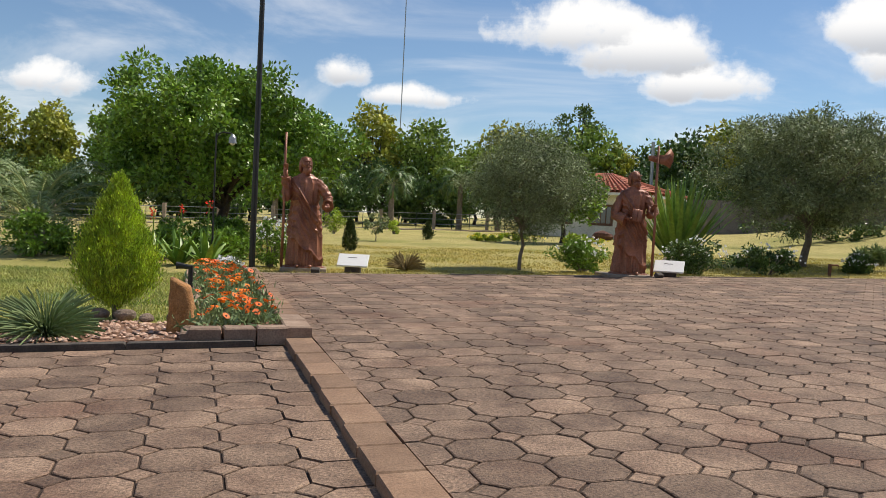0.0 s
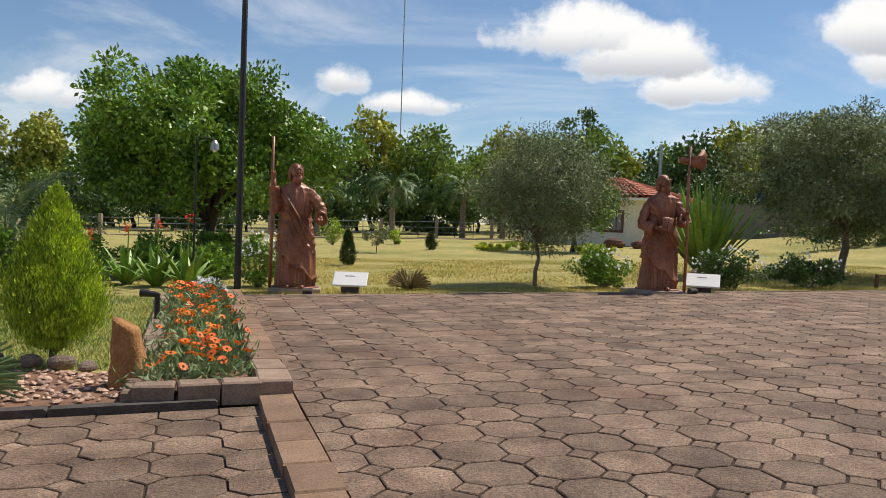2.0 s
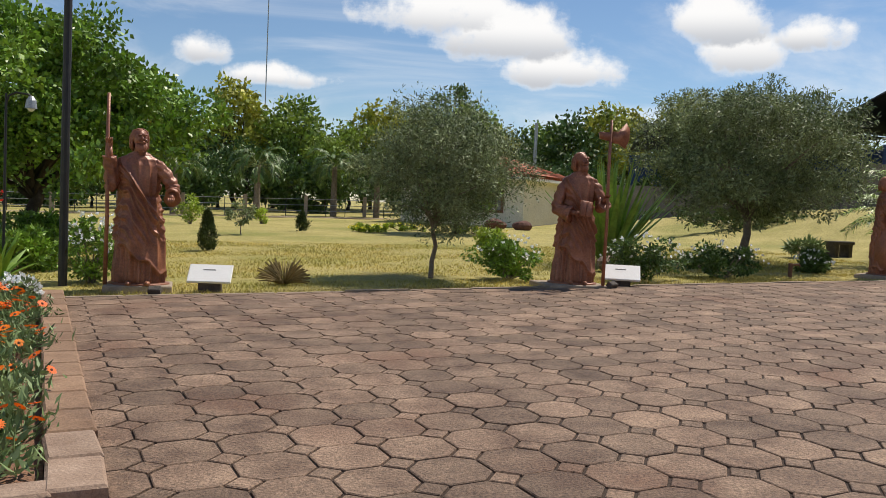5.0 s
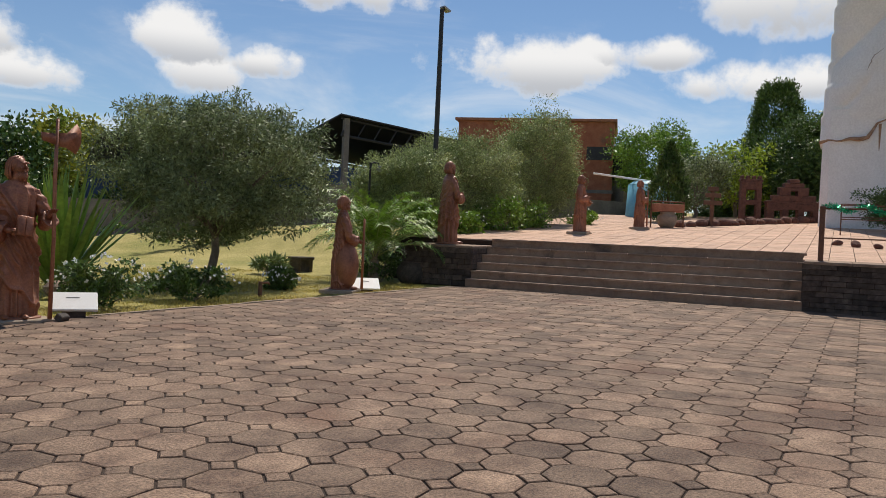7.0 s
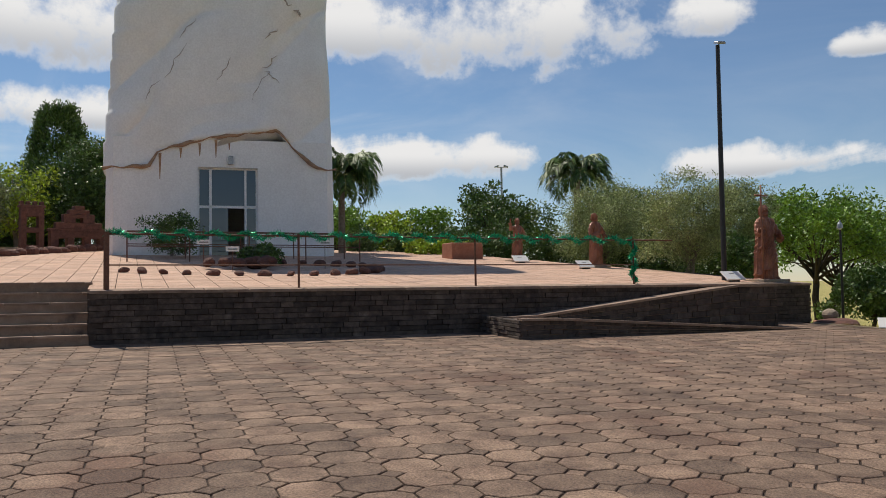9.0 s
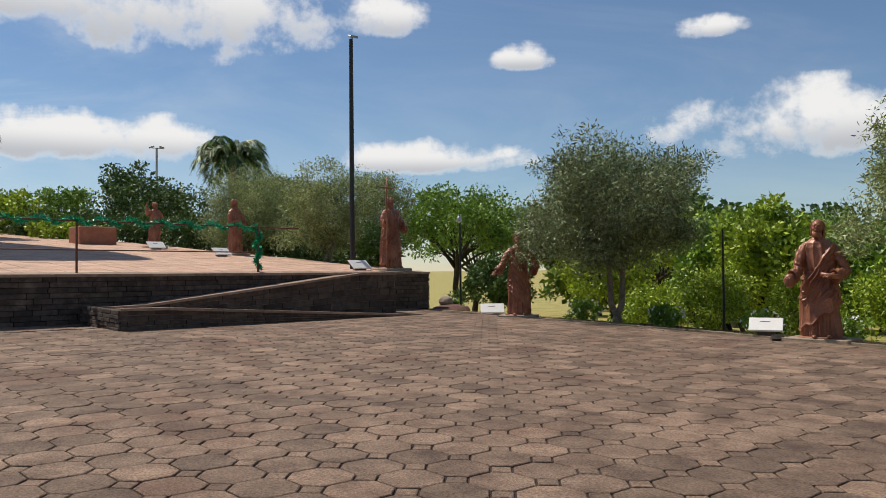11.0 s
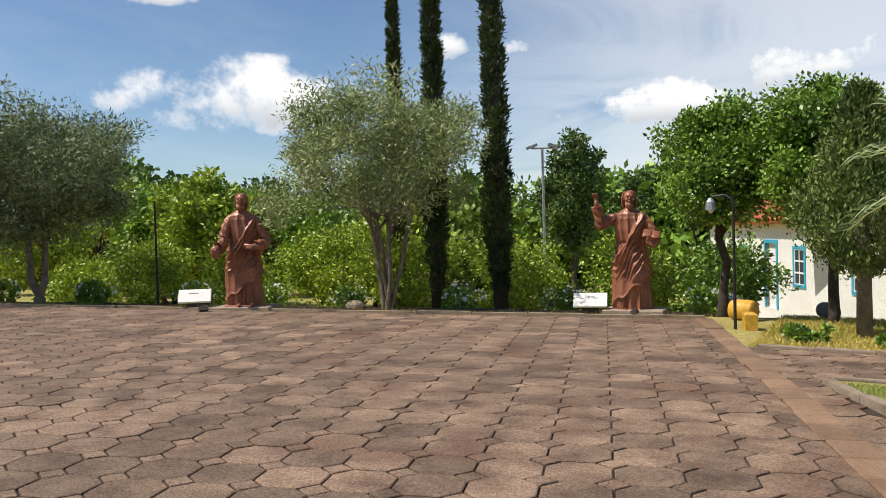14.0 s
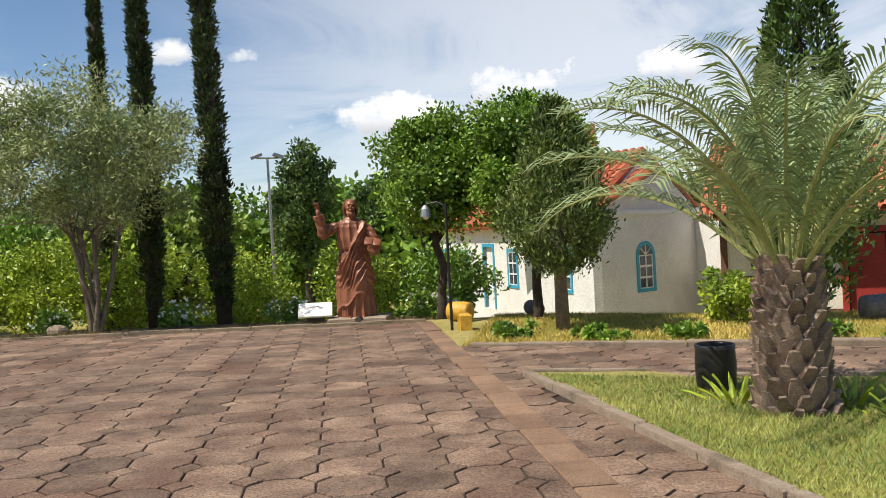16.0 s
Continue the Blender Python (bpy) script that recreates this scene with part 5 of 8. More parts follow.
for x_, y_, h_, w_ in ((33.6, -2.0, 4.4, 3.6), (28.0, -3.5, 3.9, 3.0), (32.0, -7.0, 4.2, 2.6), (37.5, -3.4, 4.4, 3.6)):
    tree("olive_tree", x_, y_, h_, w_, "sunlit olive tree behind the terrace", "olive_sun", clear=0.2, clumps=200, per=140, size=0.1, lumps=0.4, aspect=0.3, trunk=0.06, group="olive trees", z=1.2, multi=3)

for x_, y_ in ((41.48, 7.89), (41.53, 5.69), (40.47, 3.53), (38.30, 1.61), (37.03, -0.24), (36.22, -1.81), (35.35, -3.29), (32.99, -4.22), (31.58, -5.27), (30.15, -6.18)):
    bush("terrace_hedge", x_, y_, 2.1, 3.2, "dark leafy hedge behind the terrace", "dark_leaf", 54, 100, 0.14, z=terrace_z(x_, y_) - 0.7, depth=2.0, category="hedge", group="terrace hedges")

# far belt of trees
def belt():
    # row of dark leaves added to give the band of shade among the trunks
    for k in range(13):
        x_, y_ = -50 + 8.2 * k, 63 - max(0, k - 7) * 1.2
        bush('far_hedge', x_, y_ - 6, 3.4, 9.8, 'dark leafy row put in for the shade below the tree belt', 'dark_leaf', 90, 80, 0.3, depth=2.5, category='hedge', group='undergrowth')
    base = []
    for k, (leaf, hh, ww, lab) in enumerate((("far_leaf", 8.0, 4.6, "tall green tree in the belt beyond the lawn"), ("far_yellow", 8.4, 4.0, "tall yellow-green tree in the belt beyond the lawn"), ("dark_leaf", 7.0, 5.0, "dark green tree in the belt beyond the lawn"))):
        base.append(tree("far_tree", -60 - 8 * k, 74, hh, ww, lab, leaf, "bark_dark", 0.1, 80, 36, 0.36, 0.6, 0.14, group="tree belt", clump=0.34))
    rr = random.Random(4)
    spots = []
    for i in range(66):
        spots.append((-52 + i * 1.95 + rr.uniform(-0.8, 0.8), 68 + rr.uniform(-3, 5) - max(0, i - 40) * 0.25, rr.choice((0, 0, 1, 1, 2)), rr.uniform(0.85, 1.2)))
    for i in range(40):
        spots.append((-46 + i * 2.6 + rr.uniform(-1, 1), 60 + rr.uniform(-2, 3) - max(0, i - 22) * 0.3, rr.choice((0, 2, 2)), rr.uniform(0.5, 0.72)))
    for x_, y_, k, s in spots:
        copy_thing(base[k], pose(x_, y_, height(x_, y_), 0, 0, rr.uniform(0, 360)) @ Matrix.Scale(s, 4))
    pb = palm("belt_palm", -7.5, 49.5, 2.8, 0.18, "feather palm before the tree belt", 20, 1.9, "dark_leaf", 0.5, scales=False, slim=True, arch=1.7, leaflets=26, w=0.05)
    for x_, y_ in ((-3.2, 50), (1.0, 51), (3.4, 50.5), (-10.5, 51)):
        copy_thing(pb, pose(x_, y_, height(x_, y_), 0, 0, x_ * 40))


belt()
tall = tree("tall_far_tree", 13.5, 86, 13.0, 5.0, "tall open-crowned tree above the belt", "dark_leaf", "bark_dark", 0.5, 40, 60, 0.35, 0.6, 0.2)

# ---- trees and plants, south ----
tree("olive_tree", 17.5, -7.55, 4.55, 4.6, "full olive tree with a forked grey trunk", "olive_leaf", clear=0.27, clumps=340, per=170, size=0.11, lumps=0.42, aspect=0.27, trunk=0.075, group="olive trees", multi=2, offset=(0.2, 0))
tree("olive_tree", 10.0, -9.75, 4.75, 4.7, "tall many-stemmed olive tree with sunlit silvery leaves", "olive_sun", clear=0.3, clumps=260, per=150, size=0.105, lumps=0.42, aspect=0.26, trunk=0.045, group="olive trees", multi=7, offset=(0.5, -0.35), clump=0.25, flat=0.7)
for x_, y_, h_, w_, ln in ((8.34, -11.34, 13.0, 0.5, (0.15, 0.1)), (9.81, -11.37, 12.0, 0.42, (0.05, 0)), (11.7, -12.92, 12.5, 0.27, (0.05, 0))):
    spire("italian_cypress", x_, y_, h_, w_, "slim dark Italian cypress, tall as a column", "cypress_leaf", count=32000, size=0.11, belly=0.12, top=0.2, group="cypresses", trunk=0.16, lean=ln, rough=0.4, aspect=0.3)
for x_, y_, h_, w_, lf in ((13.0, -11.8, 2.4, 2.6, "light_leaf"), (11.2, -12.6, 2.3, 2.6, "light_leaf"), (15.2, -11.2, 2.2, 2.0, "light_leaf"), (6.4, -13.8, 2.0, 2.6, "light_leaf"), (4.2, -13.0, 1.9, 2.0, "broad_leaf"), (19.8, -10.5, 1.6, 2.0, "light_leaf"), (9.0, -13.6, 2.2, 2.2, "light_leaf"), (17.6, -10.6, 2.0, 2.2, "light_leaf")):
    bush("hedge_shrub", x_, y_, h_, w_, "bright yellow-green shrub at the edge of the bank", lf, 50, 140, 0.1, group="bank shrubs")
for x_, y_ in ((14.4, -8.9), (12.9, -9.6), (11.4, -10.4), (8.9, -10.6), (16.4, -8.0), (7.0, -11.3), (4.3, -11.4), (18.4, -7.2)):
    bush("flower_shrub", x_, y_, 0.62, 0.95, "low shrub with pale flowers along the kerb", "broad_leaf", 22, 80, 0.08, "flower_white", 30, group="kerb shrubs")
for x_, y_, h_, w_, lf in ((17.0, -17, 3.6, 3.6, "broad_leaf"), (13.5, -16.0, 3.2, 3.2, "light_leaf"), (19.7, -14.6, 4.3, 3.3, "light_leaf"), (22.5, -15.6, 4.4, 3.6, "broad_leaf"), (30, -16.5, 4.8, 4.6, "light_leaf"), (26, -20, 5.0, 6.0, "broad_leaf"), (37, -15, 3.4, 4.0, "dark_leaf")):
    tree("bank_tree", x_, y_, h_, w_, "leafy tree on the bank below the forecourt", lf, "bark_dark", 0.22, 110, 100, 0.18, 0.55, 0.1, group="bank trees")


def valley():
    base = []
    for k, (leaf, hh, ww) in enumerate((("broad_leaf", 6.5, 8.5), ("dark_leaf", 7.5, 8.0), ("far_leaf", 6.0, 8.0))):
        base.append(tree("valley_tree", 30 + 10 * k, -60, hh, ww, "rounded tree in the wooded valley", leaf, "bark_dark", 0.1, 90, 45, 0.38, 0.6, 0.16, group="valley trees"))
    rr = random.Random(9)
    for i in range(84):
        a = radians(rr.uniform(-128, -30))
        d = rr.uniform(44, 105)
        x_, y_ = 6 + d * math.cos(a), -6 + d * math.sin(a)
        if y_ > -22 and x_ < 30 or (x_ < 7 and y_ > -36):
            continue
        s = rr.uniform(0.95, 1.35) * (1.0 + d / 150)
        copy_thing(base[rr.randrange(3)], pose(x_, y_, height(x_, y_), 0, 0, rr.uniform(0, 360)) @ Matrix.Scale(s, 4))


valley()
for x_, y_, h_, w_, lf in ((46.7, -17.4, 8.2, 9.0, "broad_leaf"), (53, -22, 8.4, 9, "broad_leaf"), (36, -24, 6.6, 8, "light_leaf"), (28, -27, 6.4, 8, "broad_leaf"), (47, -27, 8.4, 10, "dark_leaf")):
    tree("spreading_tree", x_, y_, h_, w_, "wide flat-crowned tree on the slope below", lf, "bark_dark", 0.35, 140, 110, 0.22, 0.5, 0.2, group="slope trees", flat=0.5)
tree("tall_tree", 17.2, -41.6, 7.3 - height(17.2, -41.6), 4.0, "tall dark tree standing above the valley", "dark_leaf", "bark_dark", 0.3, 130, 130, 0.22, 0.6, 0.2)
tree("flat_topped_tree", 14.7, -49.6, 5.3 - height(14.7, -49.6), 5.0, "dark flat-topped tree on the far slope", "dark_leaf", "bark_dark", 0.5, 110, 130, 0.22, 0.6, 0.2)

# round the white house
spire("garden_conifer", 1.72, -8.66, 3.4, 1.75, "dense dull-green conifer with a bare lower trunk", "conifer_leaf", "bark", 0.27, 30000, 0.075, 0.3, 0.1, trunk=0.11, aspect=0.4, rough=0.5)
tree("leafy_tree", 3.94, -10.81, 3.7, 2.2, "upright tree with glossy bright green leaves", "broad_leaf", "bark_dark", 0.4, 120, 260, 0.085, 0.6, 0.08)
tree("leafy_tree", 2.25, -10.39, 3.9, 2.5, "upright tree with glossy bright green leaves", "broad_leaf", "bark_dark", 0.4, 130, 280, 0.085, 0.6, 0.08, lean=(-0.15, 0))
bush("garden_bush", -0.9, -9.4, 1.0, 1.1, "round bush by the house wall", "light_leaf", 28, 90, 0.09)
spire("dark_conifer", -2.9, -13.0, 8.0, 2.6, "tall dark conifer behind the palm", "dark_leaf", count=14000, size=0.17, trunk=0.12)
tree("weeping_tree", -1.7, -9.3, 3.6, 2.0, "small tree with hanging yellow-green leaves", "conifer_leaf", clear=0.35, clumps=60, per=80, size=0.12, trunk=0.07)
palm("butia_palm", -0.17, -2.9, 1.3, 0.27, "stout jelly palm, trunk clad in old leaf bases, grey-green fronds", 28, 2.2, "palm_leaf", 0.38, rise=(0.85, 1.56), arch=1.1, w=0.012, leaflets=58, drop=0.45)

# ---- the great white monument ----


def monument():
    right = Vector((math.cos(radians(-76.0)), math.sin(radians(-76.0)), 0))
    into = Vector((-right.y, right.x, 0))
    mid = Vector((33.36, 12.74, 0))
    base = terrace_z(mid.x, mid.y) - 0.1
    ob = thing("monument", 0, 0, 0, "colossal white concrete robe of a monument, streaked with rust", "monument")

    def P(u, v, z):
        p = mid + right * u + into * v
        return (p.x, p.y, base + z)

    def slab(name, u0, u1, v0, v1, z0, z1, mat, label=""):
        g = Geo().loft([[P(u0, v0, z0), P(u1, v0, z0), P(u1, v1, z0), P(u0, v1, z0)], [P(u0, v0, z1), P(u1, v0, z1), P(u1, v1, z1), P(u0, v1, z1)]])
        return part(name, g, mat, ob, label)
    W = 4.35
    d0, d1, dz = -0.98, 1.28, 3.52
    # lower storey with the entrance
    for name, u0, u1, z0, z1 in (("wall", -W + 0.35, d0, -0.8, 4.6), ("wall", d1, W - 0.35, -0.8, 4.6), ("wall", d0, d1, dz, 4.6)):
        slab(name, u0, u1, 0, 0.45, z0, z1, "monument")
    for s in (-1, 1):
        g = Geo()
        rings = []
        for z in (-0.8, 4.6):
            k = 1.0 if z < 0 else 0.985
            rings.append([P(s * (W - 0.35), 0.002, z), P(s * W * k, 0.5, z), P(s * W * k, 5.5, z), P(s * (W - 0.6), 5.6, z), P(s * (W - 0.6), 0.46, z)])
        part("wall", g.loft(rings), "monument", ob)
    slab("wall", -W + 0.3, W - 0.3, 5.2, 5.6, -0.8, 4.6, "monument")
    slab("floor", -W + 0.6, W - 0.6, 0.1, 5.2, -0.2, 0.0, "concrete_wall")
    # upper robe: overhanging hem that rises and falls, slanting folds, stepped edge
    n, m = 260, 150
    g = Geo()
    rings = []
    top = 17.0

    def hem(u):
        pts = [(-4.8, 3.35), (-2.7, 3.5), (-2.4, 4.1), (-0.5, 4.65), (1.5, 4.95), (2.0, 5.05), (2.9, 4.1), (3.6, 3.55), (4.8, 3.5)]
        for (a, za), (b, zb) in zip(pts, pts[1:]):
            if a <= u <= b:
                return za + (zb - za) * (u - a) / (b - a)
        return 3.5
    for i in range(m):
        t = i / (m - 1)
        ring = []
        for j in range(n):
            a = 2 * math.pi * j / n
            c, s = math.cos(a), math.sin(a)
            e = 0.42
            u = math.copysign(abs(c) ** e, c)
            v = math.copysign(abs(s) ** e, s)
            z0 = hem(u * W) if v < 0.2 else 3.5
            z = z0 + (top - z0) * t
            left = 4.5 - 0.075 * math.floor(max(0, z - 3.5) / 1.05)
            rightw = 4.42 - 0.05 * math.exp(-((z - 3.6) / 1.2) ** 2) - 0.2 * math.exp(-((z - 9.4) / 2.4) ** 2) + 0.05 * max(0, z - 11)
            w = left if u < 0 else rightw
            U = u * w
            q = 0.3 * (abs(math.sin(0.62 * (U * 1.15 - z * 0.85) + 0.5 * math.sin(z * 0.5))) ** 0.5 - 0.6) + 0.06 * math.sin(2.1 * (U - z * 0.8) + 1.3 * math.sin(0.8 * U))
            q -= 0.16 * (1 - abs(math.sin(0.9 * (U * 0.9 - z * 0.75) + 0.7 * math.sin(z * 0.9) + 0.4))) ** 7
            q += 0.1 * noise.noise(Vector((U * 0.6, z * 0.6, 3.1))) + 0.025 * noise.noise(Vector((U * 2.6, z * 2.6, 1.7)))
            V = 2.75 + v * 2.82 - (q if v < -0.2 else 0) + (-0.04 if v < -0.2 else 0)
            if i == 0:
                V += 0.1 if v < -0.2 else 0
            ring.append(P(U, V, z))
        rings.append(ring)
    robe = part("robe", g.loft(rings), "monument", ob, smooth=True)
    # rounded edge of the hem, rusty
    us = np.linspace(-4.35, 4.35, 60)
    part("hem", Geo().tube([P(u, -0.1 + 0.04 * math.sin(5 * u), hem(u) + 0.03 * math.sin(9 * u)) for u in us], [0.055 + 0.03 * math.sin(4 * u + 1) for u in us], 8), "stain", ob, "rust-stained rounded edge", True)
    # cracks and ragged seams in the concrete
    rr = random.Random(5)
    for u, z, du, dz_, w in ((1.55, 8.6, 0.5, 0.5, 0.05), (2.05, 8.05, -0.5, -0.55, 0.04), (1.6, 7.4, 0.45, -0.5, 0.04), (-1.6, 8.5, 0.6, 0.8, 0.03), (-2.2, 6.9, 0.9, 1.3, 0.03), (-0.5, 10.2, 0.8, 0.9, 0.035), (2.2, 10.3, 0.4, -0.3, 0.06), (2.75, 9.9, 0.3, -0.25, 0.09), (-2.9, 6.0, 0.5, 0.7, 0.03), (1.0, 6.2, 0.7, 1.2, 0.025), (-0.2, 6.9, 0.5, 0.9, 0.03)):
        pts = []
        for k in range(7):
            uu, zz = u + du * k / 6 + rr.uniform(-0.09, 0.09), z + dz_ * k / 6 + rr.uniform(-0.06, 0.06)
            q = 0.3 * (abs(math.sin(0.62 * (uu * 1.15 - zz * 0.85) + 0.5 * math.sin(zz * 0.5))) ** 0.5 - 0.6) + 0.06 * math.sin(2.1 * (uu - zz * 0.8) + 1.3 * math.sin(0.8 * uu))
            pts.append(P(uu, 2.75 - 2.82 - q - 0.06, zz))
        part("crack", Geo().tube(pts, [w * 0.2, w * 0.5, w * 0.8, w * 0.35, w * 0.7, w * 0.4, w * 0.15], 6), "crack", ob)
    # streaks of rust below the hem
    for u, ln in ((-2.35, 1.0), (-0.9, 0.5), (-0.3, 0.7), (0.2, 0.45), (-1.6, 0.4)):
        z = hem(u) - 0.1
        part("stain", Geo().loft([[P(u - 0.05, -0.004, z), P(u + 0.06, -0.004, z), P(u + 0.06, 0.01, z), P(u - 0.05, 0.01, z)], [P(u - 0.01, -0.004, z - ln), P(u + 0.015, -0.004, z - ln), P(u + 0.015, 0.01, z - ln), P(u - 0.01, 0.01, z - ln)]]), "stain", ob)
    # entrance: frame, panes, half-open leaf
    door = part("door_frame", Geo().loft([[P(d0, 0.2, 0), P(d0 + 0.07, 0.2, 0), P(d0 + 0.07, 0.28, 0), P(d0, 0.28, 0)], [P(d0, 0.2, dz), P(d0 + 0.07, 0.2, dz), P(d0 + 0.07, 0.28, dz), P(d0, 0.28, dz)]]), "white_paint", ob)
    for u0, u1, z0, z1 in ((d1 - 0.07, d1, 0, dz), (d0, d1, dz - 0.07, dz), (d0, d1, 1.95, 2.05), (-0.55, -0.45, 0, dz), (0.78, 0.86, 0, dz)):
        part("mullion", Geo().loft([[P(u0, 0.19, z0), P(u1, 0.19, z0), P(u1, 0.29, z0), P(u0, 0.29, z0)], [P(u0, 0.19, z1), P(u1, 0.19, z1), P(u1, 0.29, z1), P(u0, 0.29, z1)]]), "white_paint", door)
    for u0, u1, z0, z1 in ((d0 + 0.07, -0.55, 0, 1.95), (d0 + 0.07, -0.55, 2.05, dz - 0.07), (-0.45, 0.78, 2.05, dz - 0.07), (0.86, d1 - 0.07, 0, 1.95), (0.86, d1 - 0.07, 2.05, dz - 0.07), (-0.45, 0.16, 0, 1.95)):
        part("pane", Geo().loft([[P(u0, 0.23, z0), P(u1, 0.23, z0), P(u1, 0.245, z0), P(u0, 0.245, z0)], [P(u0, 0.23, z1), P(u1, 0.23, z1), P(u1, 0.245, z1), P(u0, 0.245, z1)]]), "glass", door)
    lamp = thing("wall_lamp", *P(0.25, -0.08, 3.8), "small grey bulkhead lamp over the entrance", "lamp")
    part("body", Geo().box((0, 0, -0.16), (0.2, 0.26, 0.32), radians(-76), 0.05), "grey_metal", lamp)
    return P


MP = monument()


def terrace_things():
    # railing with green tinsel
    ob = thing("railing", 0, 0, 0, "rusty railing along the terrace edge, wound with green tinsel", "railing")
    ups = [7.85, 11.55, 15.55, 19.75]
    tops = []
    for k, u in enumerate(ups):
        x, y = on_front(u, 0.24)
        z = terrace_z(x, y)
        r = 0.055 if k == 0 else 0.024
        part("post", Geo().tube([(x, y, z - 0.02), (x, y, z + 1.12)], r, 10), "rust_metal", ob)
        tops.append(Vector((x, y, z + 1.08)))
    x, y = on_front(20.9, 0.24)
    end = Vector((x, y, tops[-1].z))
    for a, b in zip(tops, tops[1:] + [end]):
        part("rail", Geo().tube([a, b], 0.02, 8), "rust_metal", ob)
    for a, b in zip(tops, tops[1:]):
        part("rail", Geo().tube([a - Vector((0, 0, 0.6)), b - Vector((0, 0, 0.6))], 0.014, 8), "rust_metal", ob)
    # inner handrails by the monument
    for u0, u1, v in ((8.2, 15.8, 11.0), (8.2, 15.8, 13.2)):
        pts = [on_front(u, v) for u in np.linspace(u0, u1, 5)]
        for x, y in pts:
            part("post", Geo().tube([(x, y, terrace_z(x, y) - 0.02), (x, y, terrace_z(x, y) + 0.95)], 0.022, 8), "rust_metal", ob)
        for h in (0.5, 0.95):
            part("rail", Geo().tube([(x, y, terrace_z(x, y) + h) for x, y in pts], 0.018, 6), "rust_metal", ob)
    # tinsel
    path = []
    for a, b in zip(tops, tops[1:]):
        for t in np.linspace(0, 1, 60, endpoint=False):
            p = a.lerp(b, t)
            s = (p - tops[0]).length
            path.append(p + Vector((0.0, 0.0, 0.055 * math.sin(s * 2 * math.pi / 0.62))) + Vector((fn.x, fn.y, 0)) * 0.045 * math.cos(s * 2 * math.pi / 0.62))
    for t in np.linspace(0, 1, 34):
        path.append(tops[-1] + Vector((0.05 * math.sin(t * 16), 0.05 * math.cos(t * 16), -1.0 * t)))
    pts = np.repeat(np.array([tuple(p) for p in path]), 46, axis=0)
    pts = pts + rng.normal(size=pts.shape) * 0.012
    g = soup("tinsel_garland", leaves(pts, 0.085, 0.16), 4, "tinsel")
    single("tinsel_garland", g, "tinsel", "shiny green tinsel garland wound round the railing", "garland")

    # low rock ring with small signs before the entrance
    rocks = thing("rock_border", 24.9, 10.4, terrace_z(24.9, 10.4), "border of reddish stones round the monument's plants", "rocks")
    rr = random.Random(3)
    for k in range(26):
        a = radians(140 + 9.5 * k)
        q = Vector((1.9 * math.cos(a) * 1.5, 2.8 * math.sin(a) * 1.4, 0.0))
        s = rr.uniform(0.12, 0.22)
        part("stone", lump(s, k), "red_rock", rocks).matrix_local = pose(q.x, q.y, PA * q.x + PB * q.y + 0.05, rr.uniform(0, 40), 0, rr.uniform(0, 360))
    for k in range(9):
        part("stone", lump(rr.uniform(0.16, 0.3), 40 + k), "red_rock", rocks).matrix_local = pose(rr.uniform(-0.8, 0.6), rr.uniform(-0.9, 0.9), 0.2, 0, 0, rr.uniform(0, 360))
    for dx, dy, h in ((-0.7, 0.1, 0.62), (1.0, 1.3, 0.75), (0.6, -2.3, 0.8)):
        x, y = 24.9 + dx, 10.4 + dy
        sg = thing("small_sign", x, y, terrace_z(x, y), "little white sign on a thin stake", "sign", "little white signs", -76)
        part("stake", Geo().tube([(0, 0, -0.05), (0, 0, h)], 0.012, 6), "rust_metal", sg)
        bd = part("board", Geo().box((0, -0.02, h - 0.1), (0.36, 0.02, 0.14)), "white_board", sg)
        part("writing", Geo().box((0, -0.033, h - 0.05), (0.26, 0.004, 0.03)), "ink", bd)
    # brick planter
    pl = thing("brick_planter", 34.45, 3.46, terrace_z(34.45, 3.46), "square reddish brick planter", "planter", turn=-70)
    part("body", Geo().box((0, 0, -0.1), (1.35, 1.0, 0.72), 0, 0.03), "terracotta", pl)
    part("soil", Geo().box((0, 0, 0.6), (1.15, 0.8, 0.03)), "soil", pl)
    # urn in an iron frame
    ur = thing("urn", 26.7, 20.1, terrace_z(26.7, 20.1), "pale round-bellied clay urn in a rusty iron frame", "urn", turn=-40)
    part("bowl", Geo().loft([[(r * math.cos(a), r * math.sin(a), z) for a in np.linspace(0, 2 * np.pi, 20, endpoint=False)] for r, z in ((0.2, -0.02), (0.3, 0.1), (0.36, 0.28), (0.33, 0.42), (0.24, 0.5), (0.28, 0.54))]), "clay", ur, smooth=True)
    part("trough", Geo().box((0, 0, 0.56), (1.1, 0.4, 0.28), 0, 0.02), "terracotta", ur)
    for s in (-1, 1):
        part("leg", Geo().tube([(s * 0.6, 0, -0.02), (s * 0.6, 0, 0.95)], 0.03, 8), "rust_metal", ur)
    part("bar", Geo().tube([(-0.6, 0, 0.92), (0.6, 0, 0.92)], 0.025, 8), "rust_metal", ur)
    # wooden finger post
    sg = thing("wooden_sign", 29.1, 19.6, terrace_z(29.1, 19.6), "rustic brown wooden cross-shaped sign", "sign", turn=-45)
    part("post", Geo().box((0, 0, -0.05), (0.12, 0.1, 1.5)), "dark_wood", sg)
    for z, w in ((0.8, 0.7), (1.08, 0.6), (1.32, 0.4)):
        part("plank", Geo().box((0, -0.08, z), (w, 0.04, 0.16), 0, 0.02), "dark_wood", sg)
    ruin()
